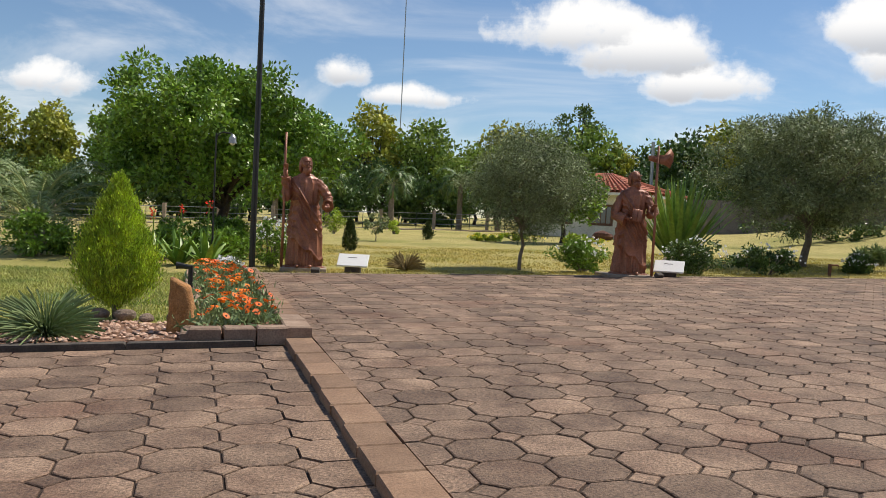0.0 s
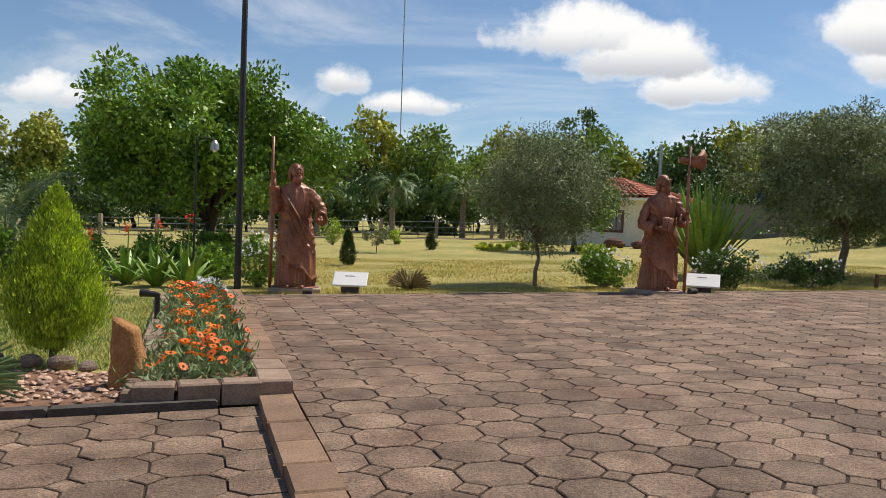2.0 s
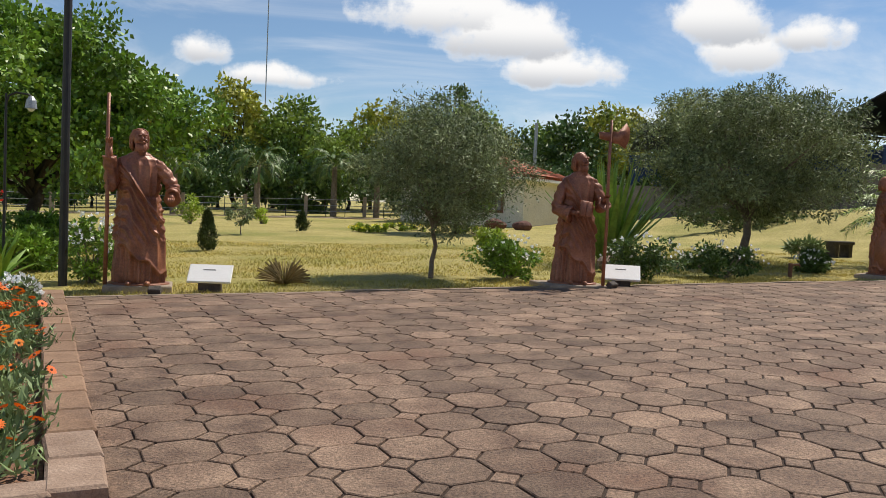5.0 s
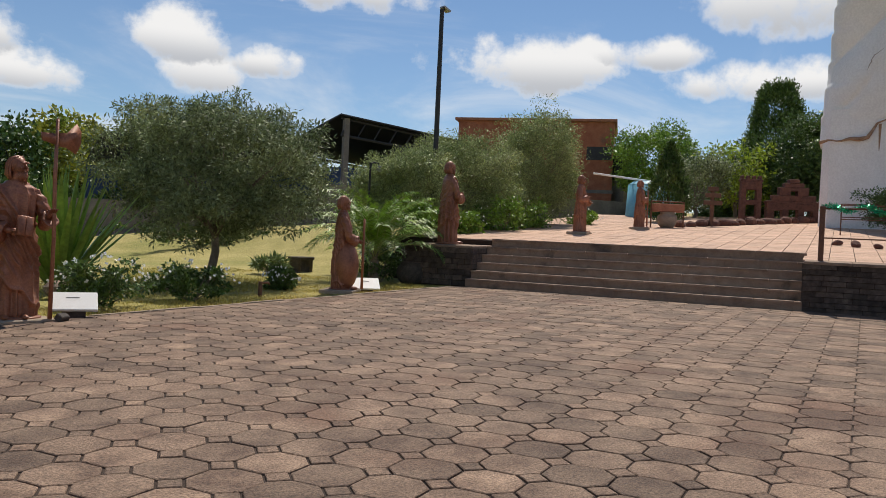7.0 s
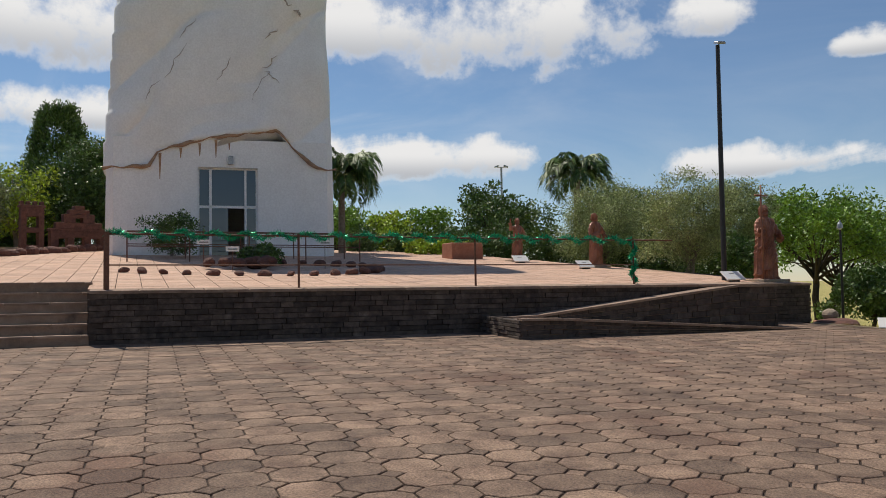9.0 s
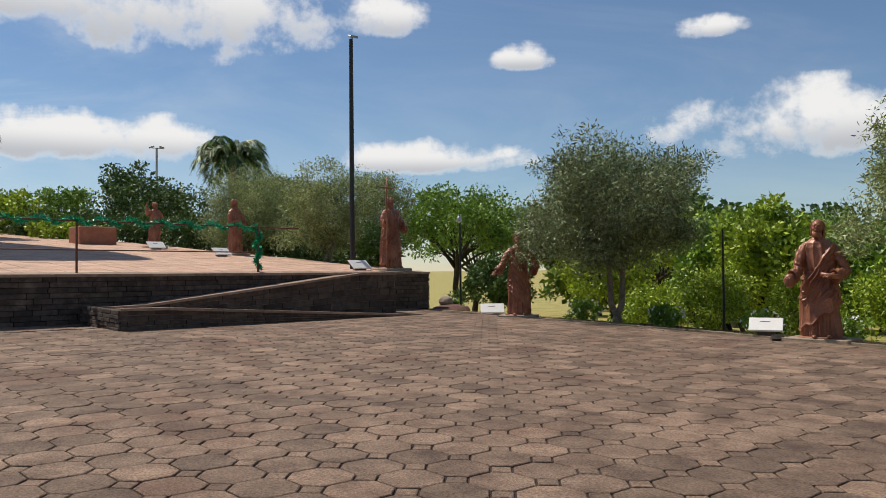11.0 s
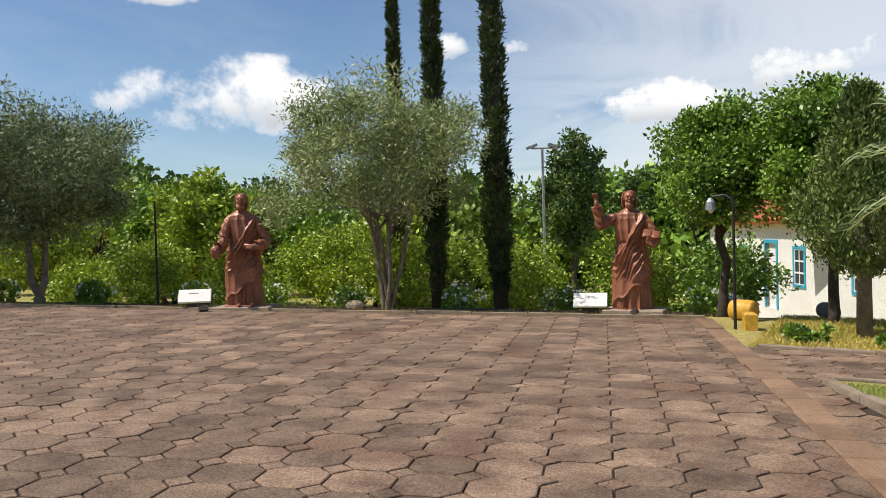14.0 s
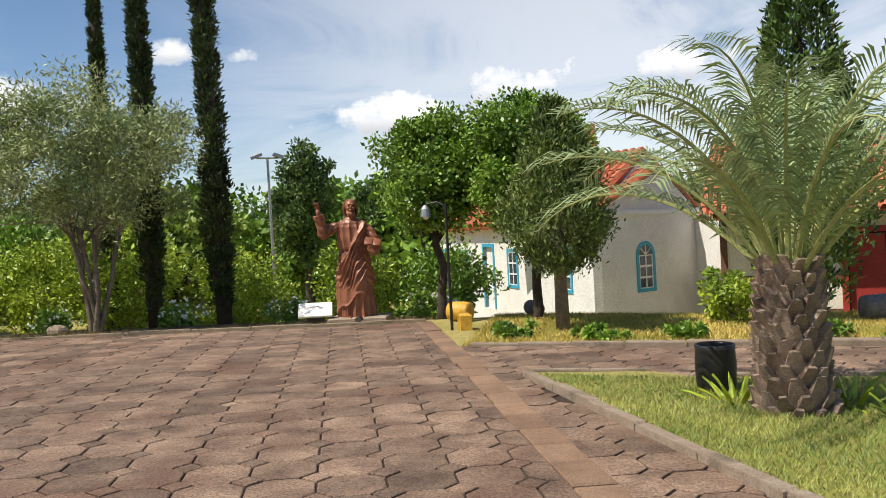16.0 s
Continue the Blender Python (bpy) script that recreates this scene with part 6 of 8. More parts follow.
    # grass bank and stone edging at the terrace's far side
    for k in range(22):
        x, y = 27.5 + k * 0.62, 20.0 - 0.1 * k
        single("edging_stone", lump(rr.uniform(0.25, 0.36), 80 + k), "red_rock", "rough red stone edging the terrace lawn", "rock", "edging stones", at=pose(x, y, terrace_z(x, y) + 0.08, 0, 0, rr.uniform(0, 360)))


def lump(size, seed):
    """An irregular stone."""
    g = Geo().ball((0, 0, 0), (size, size * 0.75, size * 0.6), 12, 8)
    off = Vector((seed * 3.7, seed * 1.3, 0))
    g.v = [tuple(Vector(p) * (1 + 0.45 * noise.noise(Vector(p) / size * 0.9 + off))) for p in g.v]
    return g


def ruin():
    """A model of a ruined church front in red stone."""
    x, y = 35.62, 19.68
    ob = thing("ruin_model", x, y, terrace_z(x, y) - 0.1, "model of a ruined church front in red stone", "model", turn=-52)

    def wall(u0, u1, z0, z1, d=0.4):
        part("wall", Geo().box(((u0 + u1) / 2, 0, z0), (u1 - u0, d, z1 - z0), 0, 0.02), "red_rock", ob)
    # tower with openings
    for u0, u1, z0, z1 in ((-1.7, -1.5, 0, 1.8), (-1.05, -0.85, 0, 1.8), (-1.5, -1.05, 0, 0.3), (-1.5, -1.05, 0.8, 1.0), (-1.5, -1.05, 1.45, 1.8), (-1.75, -0.8, 1.8, 1.9)):
        wall(u0, u1, z0, z1)
    for k in range(4):
        wall(-1.72 + 0.25 * k, -1.6 + 0.25 * k, 1.9, 2.05, 0.3)
    # stepped gable with three doorways
    for u0, u1, z0, z1 in ((-0.6, -0.3, 0, 0.9), (0.05, 0.3, 0, 0.9), (0.7, 0.95, 0, 0.9), (1.3, 1.6, 0, 0.9), (-0.3, 0.05, 0.6, 0.9), (0.3, 0.7, 0.65, 0.9), (0.95, 1.3, 0.6, 0.9), (-0.65, 1.65, 0.9, 1.0), (-0.4, 1.4, 1.0, 1.25), (-0.1, 0.35, 1.25, 1.6), (0.65, 1.1, 1.25, 1.6), (0.35, 0.65, 1.45, 1.6), (0.1, 0.9, 1.6, 1.78), (0.3, 0.7, 1.78, 1.95)):
        wall(u0, u1, z0, z1)


terrace_things()

# ---- lamps and masts ----


def lamp_post(x, y, z, h, label, head="flood", r=0.05, mat="black_metal", turn=0.0, group="lamp posts"):
    ob = thing("lamp_post", x, y, z, label, "lamp post", group, turn)
    part("pole", Geo().tube([(0, 0, -0.1), (0, 0, h * 0.5), (0, 0, h)], [r, r * 0.9, r * 0.75], 10), mat, ob)
    if head == "flood":
        part("bracket", Geo().tube([(0, 0, h - 0.05), (0.16, 0, h + 0.02)], 0.018, 6), mat, ob)
        part("floodlight", Geo().box((0, 0, 0), (0.3, 0.22, 0.07), 0, 0.02, pose(0.14, 0, h, 0, 18, 0)), "grey_metal", ob)
    elif head == "crook":
        part("arm", Geo().tube([(0, 0, h - 0.15), (0.04, 0, h - 0.03), (0.14, 0, h + 0.02), (0.3, 0, h), (0.36, 0, h - 0.04)], [r * 0.8, r * 0.7, r * 0.7, r * 0.7, r * 0.7], 8), mat, ob)
        part("shade", Geo().loft([[(0.34 + q * math.cos(a), q * math.sin(a), zz) for a in np.linspace(0, 2 * np.pi, 12, endpoint=False)] for q, zz in ((0.03, h - 0.02), (0.07, h - 0.08), (0.085, h - 0.2))]), "grey_metal", ob)
        part("bulb", Geo().ball((0.34, 0, h - 0.19), 0.055, 10, 6), "white_board", ob)
    elif head == "cross":
        part("crossbar", Geo().tube([(-0.35, 0, h), (0.35, 0, h)], 0.03, 6), mat, ob)
        for s in (-1, 1):
            part("floodlight", Geo().box((0, 0, 0), (0.34, 0.24, 0.1), 0, 0.02, pose(s * 0.32, 0, h + 0.02, 0, s * 20, 0)), "grey_metal", ob)
    return ob


lamp_post(-3.82, 16.5, height(-3.82, 16.5), 6.6, "tall slim black steel lamp post at the flower bed", r=0.062)
lamp_post(-4.75, 16.9, height(-4.75, 16.9), 2.75, "thin dark garden lamp with a drooping head", "crook", 0.022, "black_metal", 0)
lamp_post(23.32, -2.88, terrace_z(23.32, -2.88), 6.45, "tall slim black steel lamp post on the terrace", r=0.075, turn=180)
lamp_post(18.21, 23.47, height(18.21, 23.47), 8.25 - height(18.21, 23.47) + 0.6, "tall slim black steel lamp post behind the steps", r=0.09)
lamp_post(15.6, 23.5, height(15.6, 23.5), 3.25, "black garden lamp with a hooked arm", "crook", 0.04)
lamp_post(24.8, -6.95, height(24.8, -6.95), 3.15, "black garden lamp with a hooked arm on the lawn", "crook", 0.04, turn=150)
lamp_post(16.0, -9.4, height(16.0, -9.4), 2.5, "thin dark garden post among the shrubs", "none", 0.03)
lamp_post(3.45, -8.95, height(3.45, -8.95), 2.0, "slim dark garden lamp with a bent arm by the wall", "crook", 0.024, "black_metal", -10)
lamp_post(10.88, -20.46, height(10.88, -20.46), 4.05 - height(10.88, -20.46), "tall thin grey mast with floodlights", "cross", 0.05, "grey_metal", 30)
lamp_post(61.1, -1.37, 1.5, 8.6, "distant floodlight mast above the trees", "cross", 0.1, "grey_metal", 90)
mast = thing("radio_mast", -4.3, 74.9, height(-4.3, 74.9), "very tall thin lattice radio mast", "mast")
part("pole", Geo().tube([(0, 0, 0), (0, 0, 30)], 0.05, 6), "grey_metal", mast)
cell = thing("signal_mast", 14.6, 58.0, height(14.6, 58.0), "short grey pole mast above the house roof", "mast")
part("pole", Geo().tube([(0, 0, 0), (0, 0, 6.4)], 0.12, 8), "grey_metal", cell)

# ---- houses ----


def house_frame(origin, yaw):
    m = pose(origin[0], origin[1], origin[2], 0, 0, yaw)
    return lambda u, v, z: tuple(m @ Vector((u, v, z)))


def wall_with_holes(P, name, length, z0, z1, holes, mat, parent, thick=0.25, v=0.0):
    """A wall along u from 0 to length, in pieces round its openings (u0, u1, z0, z1)."""
    cuts = sorted({0.0, length, *[h[0] for h in holes], *[h[1] for h in holes]})
    for a, b in zip(cuts, cuts[1:]):
        hs = sorted([h for h in holes if h[0] <= a + 1e-6 and h[1] >= b - 1e-6], key=lambda h: h[2])
        z = z0
        for h in hs + [(a, b, z1, z1)]:
            if h[2] - z > 0.01:
                part(name, Geo().loft([[P(a, v, z), P(b, v, z), P(b, v + thick, z), P(a, v + thick, z)], [P(a, v, h[2]), P(b, v, h[2]), P(b, v + thick, h[2]), P(a, v + thick, h[2])]]), mat, parent)
            z = h[3]


def bar(P, name, u0, u1, v0, v1, z0, z1, mat, parent, label=""):
    return part(name, Geo().loft([[P(u0, v0, z0), P(u1, v0, z0), P(u1, v1, z0), P(u0, v1, z0)], [P(u0, v0, z1), P(u1, v0, z1), P(u1, v1, z1), P(u0, v1, z1)]]), mat, parent, label)


def sash(P, u0, u1, z0, z1, parent, trim="blue_paint", bars=(1, 2), fr="white_paint", arch=False):
    """A window: painted surround, frame, glazing bars and panes."""
    w = part("window", Geo().loft([[P(u0 - 0.1, -0.03, z0 - 0.1), P(u1 + 0.1, -0.03, z0 - 0.1), P(u1 + 0.1, 0.03, z0 - 0.1), P(u0 - 0.1, 0.03, z0 - 0.1)], [P(u0 - 0.1, -0.03, z0), P(u1 + 0.1, -0.03, z0), P(u1 + 0.1, 0.03, z0), P(u0 - 0.1, 0.03, z0)]]), trim, parent)
    for a, b, c, d in ((u0 - 0.1, u0, z0, z1), (u1, u1 + 0.1, z0, z1)):
        bar(P, "surround", a, b, -0.028, 0.03, c, d, trim, w)
    if arch:
        r = (u1 - u0) / 2
        c = (u0 + u1) / 2
        n = 12
        ins = [(c + r * math.cos(math.pi * k / n), z1 + r * math.sin(math.pi * k / n)) for k in range(n + 1)]
        out = [(c + (r + 0.1) * math.cos(math.pi * k / n), z1 + (r + 0.1) * math.sin(math.pi * k / n)) for k in range(n + 1)]
        g = Geo()
        for k in range(n):
            q = [ins[k], out[k], out[k + 1], ins[k + 1]]
            g.loft([[P(a, -0.028, b) for a, b in q], [P(a, 0.03, b) for a, b in q]])
        part("arch", g, trim, w)
        part("fan_pane", Geo().loft([[P(a, -0.006, b) for a, b in ins], [P(a, 0.012, b) for a, b in ins]]), "glass", w)
        for k in (3, 6, 9):
            e = Vector(ins[k])
            part("glazing_bar", Geo().tube([P(c, -0.012, z1), P(e.x, -0.012, e.y)], 0.018, 5), fr, w)
    else:
        bar(P, "surround", u0 - 0.1, u1 + 0.1, -0.028, 0.03, z1, z1 + 0.1, trim, w)
    bar(P, "pane", u0, u1, 0.0, 0.012, z0, z1, "glass", w)
    nx, nz = bars
    for k in range(nx + 2):
        a = u0 + (u1 - u0) * k / (nx + 1)
        t = 0.035 if k in (0, nx + 1) else 0.022
        bar(P, "glazing_bar", max(u0, a - t), min(u1, a + t), -0.015, -0.002, z0, z1, fr, w)
    for k in range(nz + 2):
        z = z0 + (z1 - z0) * k / (nz + 1)
        bar(P, "glazing_bar", u0, u1, -0.018, -0.003, max(z0, z - 0.025), min(z1, z + 0.025), fr, w)


def tiled_roof(P, a, b, c, d, parent, rows=10, cols=22, mat="roof_tile"):
    """A roof slope between eave a-b and ridge d-c, in rows of curved tiles."""
    a, b, c, d = (Vector(P(*k)) for k in (a, b, c, d))
    n = (b - a).cross(d - a).normalized()
    if n.z < 0:
        n = -n
    part("roof_slope", Geo().add([a, b, c, d, a - n * 0.08, b - n * 0.08, c - n * 0.08, d - n * 0.08], [(0, 1, 2, 3), (7, 6, 5, 4), (0, 4, 5, 1), (1, 5, 6, 2), (2, 6, 7, 3), (3, 7, 4, 0)]), mat, parent)
    g = Geo()
    for i in range(cols):
        f0 = (i + 0.5) / cols
        lo, hi = a.lerp(b, f0), d.lerp(c, f0)
        r = (b - a).length / cols * 0.42
        rt = max(0.01, (c - d).length / cols * 0.42)
        for j in range(rows):
            p, q = lo.lerp(hi, j / rows), lo.lerp(hi, (j + 1.1) / rows)
            g.tube([p + n * 0.025, q + n * 0.0], [r + (rt - r) * j / rows, (r + (rt - r) * j / rows) * 0.85], 6, False)
    t = part("tile", g, mat, parent)
    t["kind"] = "stuff"


def white_house():
    """Two white wings with blue windows down the slope."""
    ob = thing("house", 0, 0, 0, "white rendered house with bright blue window frames and red roof", "house")
    zb = -1.3
    # long wing, its front runs away to the south
    a, b = Vector((1.15, -17.6)), Vector((7.4, -29.9))
    yaw = math.degrees(math.atan2(a.y - b.y, a.x - b.x))
    P = house_frame((b.x, b.y, zb), yaw)
    Lw = (a - b).length
    holes = []
    wins = [(0.6, 1.3, 0.95, 1.95), (3.2, 3.9, 0.9, 1.95), (8.0, 8.7, 0.95, 2.0), (11.7, 12.5, 1.0, 2.1)]
    door = (5.7, 6.6, 0.05, 2.15)
    wall_with_holes(P, "wall", Lw, -0.8, 2.9, [*wins, door], "white_wall", ob)
    for u0, u1, z0, z1 in wins:
        sash(P, u0, u1, z0, z1, ob)
    d = bar(P, "door", door[0] + 0.05, door[1] - 0.05, 0.08, 0.14, door[2], door[3], "white_paint", ob, "white panelled door in a blue frame")
    for u0, u1, z0, z1 in ((door[0] - 0.12, door[0], 0.05, 2.27), (door[1], door[1] + 0.12, 0.05, 2.27), (door[0], door[1], 2.15, 2.27)):
        bar(P, "frame", u0, u1, -0.03, 0.1, z0, z1, "blue_paint", d)
    bar(P, "wall", 0, Lw, 4.0, 4.2, -0.8, 2.9, "white_wall", ob)
    bar(P, "wall", -0.2, 0, 0.0, 4.2, -0.8, 2.9, "white_wall", ob)
    for side in (0, 1):
        e = 0.35
        if side == 0:
            tiled_roof(P, (-0.2, -e, 2.85), (Lw, -e, 2.85), (Lw, 2.1, 4.2), (-0.2, 2.1, 4.2), ob, 8, 40)
    # nearer wing with the arched window
    c0, c1 = Vector((1.15, -17.6)), Vector((-1.85, -20.65))
    yaw = math.degrees(math.atan2(c1.y - c0.y, c1.x - c0.x))
    P = house_frame((c0.x, c0.y, zb), yaw)
    L2 = (c1 - c0).length
    win = (1.75, 2.3, 0.95, 1.85)
    wall_with_holes(P, "wall", L2, -0.8, 2.95, [win], "white_wall", ob)
    u0, u1, z0, z1 = win
    sash(P, u0, u1, z0, z1, ob, arch=True, bars=(1, 2))
    bar(P, "cornice", -0.05, L2 + 0.05, -0.08, 0.28, 2.95, 3.07, "white_paint", ob)
    part("gable", Geo().loft([[P(0.3, 0, 3.07), P(L2 - 0.05, 0, 3.07), P(L2 * 0.52, 0, 4.6)], [P(0.3, 0.25, 3.07), P(L2 - 0.05, 0.25, 3.07), P(L2 * 0.52, 0.25, 4.6)]]), "white_wall", ob)
    tiled_roof(P, (L2 + 0.2, 0.0, 3.05), (L2 + 0.2, 4.5, 3.05), (L2 * 0.52, 4.5, 4.7), (L2 * 0.52, 0.0, 4.7), ob, 8, 16)
    tiled_roof(P, (-0.1, 0.0, 3.05), (-0.1, 4.5, 3.05), (L2 * 0.52, 4.5, 4.7), (L2 * 0.52, 0.0, 4.7), ob, 8, 16)
    part("chimney", Geo().box((0, 0, 0), (0.7, 0.7, 1.3), 0, 0.02, Matrix.Translation(P(1.3, 1.4, 4.2))), "roof_tile", ob, "red chimney block")


def red_door_house():
    ob = thing("house", 0, 0, 0, "white timber-framed house with a dark red door", "house")
    a, b = Vector((-2.0, -17.3)), Vector((-8.6, -15.4))
    yaw = math.degrees(math.atan2(b.y - a.y, b.x - a.x)) + 180
    P = house_frame((b.x, b.y, -1.55), yaw)
    L = (a - b).length
    door = (L - 4.25, L - 2.75, 0.35, 2.5)
    wall_with_holes(P, "wall", L, -0.6, 3.2, [door], "cream_wall", ob)
    bar(P, "wall", 0, L, -4.0, -3.8, -0.6, 3.2, "cream_wall", ob)
    # near-black sheet behind the doorway: shade of the unlit room put into colour
    bar(P, "interior", door[0] - 0.2, door[1] + 0.2, -0.9, -0.85, 0, 2.9, "dark", ob)
    part("door", Geo().box((0, 0, 0), (0.75, 0.06, 2.1), 0, 0.0, Matrix.Translation(P(door[1] - 0.4, 0.1, 0.36)) @ Matrix.Rotation(radians(yaw), 4, "Z")), "red_paint", ob, "dark red boarded door, half open")
    for u0, u1, z0, z1 in ((door[0] - 0.14, door[0], 0.35, 2.64), (door[1], door[1] + 0.14, 0.35, 2.64), (door[0], door[1], 2.5, 2.64)):
        bar(P, "door_frame", u0, u1, 0.2, 0.3, z0, z1, "red_paint", ob)
    for z0, z1 in ((0.62, 0.76), (1.42, 1.56), (3.0, 3.18)):
        bar(P, "beam", door[1] + 0.15, L + 0.02, 0.22, 0.29, z0, z1, "dark_wood", ob)
    for u in (L - 0.06, L - 1.9):
        bar(P, "beam", u - 0.08, u + 0.08, 0.225, 0.285, -0.4, 3.1, "dark_wood", ob)
    bar(P, "plinth", door[1] + 0.2, L + 0.03, 0.2, 0.32, -0.6, 0.3, "brick_wall", ob)
    bar(P, "porch", door[0] - 0.5, door[1] + 0.4, 0.26, 1.8, -0.6, 0.33, "terracotta", ob)
    tiled_roof(P, (-0.3, 1.0, 3.0), (L + 0.4, 1.0, 3.0), (L + 0.4, -1.8, 4.9), (-0.3, -1.8, 4.9), ob, 10, 30)


def lawn_house():
    ob = thing("bungalow", 0, 0, 0, "cream bungalow with a red tiled roof across the lawn", "house")
    c = Vector((9.3, 41.2))
    P = house_frame((c.x, c.y, height(9.3, 41.2)), 143)

    def Q(u, v, z):
        return P(u, -v, z)
    wins = [(0.9, 2.1, 0.72, 1.62), (3.2, 4.5, 0.72, 1.62)]
    wall_with_holes(Q, "wall", 6.4, -0.3, 2.25, wins, "cream_wall", ob)
    for u0, u1, z0, z1 in wins:
        sash(Q, u0, u1, z0, z1, ob, "dark_wood", (3, 0), "dark_wood")
    bar(Q, "wall", -0.2, 0.0, 0, 6.0, -0.3, 2.25, "cream_wall", ob)
    bar(Q, "wall", 0, 6.4, 6.0, 6.2, -0.3, 2.25, "cream_wall", ob)
    bar(Q, "eave", -0.7, 7.0, -0.6, 6.8, 2.2, 2.32, "white_paint", ob)
    tiled_roof(Q, (-0.7, -0.6, 2.33), (7.0, -0.6, 2.33), (5.2, 3.1, 3.5), (2.4, 3.1, 3.5), ob, 8, 26)
    tiled_roof(Q, (-0.7, 6.8, 2.33), (-0.7, -0.6, 2.33), (2.4, 3.1, 3.5), (2.4, 3.1, 3.5), ob, 8, 24)
    for x, y, s in ((7.6, 38.6, 0.5), (8.7, 38.3, 0.45)):
        single("boulder", lump(s, int(s * 100)), "red_rock", "dark red boulder on the lawn before the bungalow", "rock", "boulders", at=pose(x, y, height(x, y) + 0.2))


white_house()
red_door_house()
lawn_house()


def sheds():
    # open steel shed
    ob = thing("shed", 0, 0, 0, "open dark steel shed with lattice trusses and blue panels", "shed")
    P = house_frame((30.2, 43.0, 2.0), -18)
    for u in (0, 8, 16):
        bar(P, "column", u - 0.16, u + 0.16, -0.16, 0.16, -1, 6.6, "concrete_wall", ob)
        bar(P, "column", u - 0.16, u + 0.16, 11.8, 12.1, -1, 5.6, "concrete_wall", ob)
    for v in (0, 12):
        top, low_ = (6.6, 5.6) if v == 0 else (5.6, 4.6)
        for a, b in (((-0.3, top), (18, top - 1.8)), ((-0.3, low_), (18, low_ - 1.5))):
            part("chord", Geo().tube([P(a[0], v, a[1]), P(b[0], v, b[1])], 0.09, 6), "steel_dark", ob)
        for k in range(18):
            f, f2 = k / 18, (k + 0.5) / 18
            part("brace", Geo().tube([P(-0.3 + 18.3 * f, v, low_ - 1.5 * f), P(-0.3 + 18.3 * f2, v, top - 1.8 * f2)], 0.05, 5), "steel_dark", ob)
    part("roof", Geo().loft([[P(-0.5, -0.4, 6.72), P(18.2, -0.4, 4.9), P(18.2, 12.4, 4.0), P(-0.5, 12.4, 5.8)], [P(-0.5, -0.4, 6.8), P(18.2, -0.4, 4.98), P(18.2, 12.4, 4.08), P(-0.5, 12.4, 5.88)]]), "steel_dark", ob)
    bar(P, "panel", -6, 17.5, 11.0, 11.1, -1.0, 4.4, "shed_blue", ob)
    bar(P, "panel", 0.3, 6.5, 3.0, 3.1, -1.0, 4.0, "shed_blue", ob)
    part("roof", Geo().loft([[P(-13, 2, 4.6), P(-0.4, 2, 5.0), P(-0.4, 13, 4.2), P(-13, 13, 3.8)], [P(-13, 2, 4.7), P(-0.4, 2, 5.1), P(-0.4, 13, 4.3), P(-13, 13, 3.9)]]), "steel_dark", ob)
    bar(P, "panel", -13, -0.4, 12.5, 12.6, -1, 3.6, "shed_blue", ob)
    for u in np.arange(-12.6, -0.6, 0.7):
        part("brace", Geo().tube([P(u, 2, 4.55), P(u + 0.35, 2, 3.9)], 0.045, 5), "steel_dark", ob)
    part("chord", Geo().tube([P(-13, 2, 3.9), P(-0.4, 2, 4.2)], 0.07, 6), "steel_dark", ob)
    # boundary wall
    w = thing("wall_boundary", 0, 0, 0, "weathered grey concrete boundary wall", "wall", kind="structure")
    pts = [Vector((-2, 58)), Vector((14, 48.5)), Vector((26, 40.2)), Vector((33, 34.6)), Vector((41, 30.4))]
    for a, b in zip(pts, pts[1:]):
        d = (b - a).normalized()
        n = Vector((-d.y, d.x)) * 0.09
        zb = height(a.x, a.y)
        if a.x < 10:
            continue
        k = max(1, int((b - a).length / 2.4))
        for i in range(k):
            p, q = a.lerp(b, i / k), a.lerp(b, (i + 0.985) / k)
            g = Geo().prism([(p.x - n.x, p.y - n.y), (q.x - n.x, q.y - n.y), (q.x + n.x, q.y + n.y), (p.x + n.x, p.y + n.y)], zb - 1.0, (3.0 if a.x < 26 else 4.4) + rng.uniform(-0.03, 0.03))
            part("panel", g, "concrete_wall", w)
    # brick building with a water tank
    bb = thing("brick_building", 0, 0, 0, "unfinished red brick building with a concrete band", "building")
    P2 = house_frame((37.13, 40.53, 2.0), -57.8)
    bar(P2, "wall", 0, 9.51, 0, 0.3, -1, 7.3, "brick_wall", bb)
    bar(P2, "wall", 9.27, 9.51, 0.3, 6, -1, 7.3, "brick_wall", bb)
    bar(P2, "wall", 0, 0.3, 0.3, 6, -1, 7.3, "cream_wall", bb)
    bar(P2, "wall", 0, 9.51, 6, 6.3, -1, 7.3, "brick_wall", bb)
    bar(P2, "band", 6.78, 9.60, -0.04, 0.1, -1, 2.2, "concrete_wall", bb)
    bar(P2, "band", 6.78, 9.60, -0.05, 0.1, 3.0, 3.2, "concrete_wall", bb)
    bar(P2, "band", 7.94, 9.43, -0.05, 0.1, 5.0, 5.8, "steel_dark", bb)
    bar(P2, "roof", -0.2, 9.68, -0.2, 6.5, 7.3, 7.45, "terracotta", bb)
    for k in range(2):
        tk = thing("water_tank", 0, 0, 0, "dark plastic water tank on the roof edge", "tank", "roof tanks")
        c = P2(10.01 + 0.2 * k, 1.2 + 1.6 * k, 3.9 if k == 0 else 4.6)
        part("body", Geo().tube([c, (c[0], c[1], c[2] + 1.6)], 0.75, 16), "steel_dark", tk)
        part("stand", Geo().box((c[0], c[1], c[2] - 4.5), (1.4, 1.4, 4.5)), "concrete_wall", tk)
    tk = thing("blue_tank", 0, 0, 0, "large pale blue water tank", "tank")
    c = (35.37, 25.83, 2.2)
    part("body", Geo().tube([c, (c[0], c[1], c[2] + 2.6)], [1.25, 1.1], 20), "tank", tk, smooth=True)
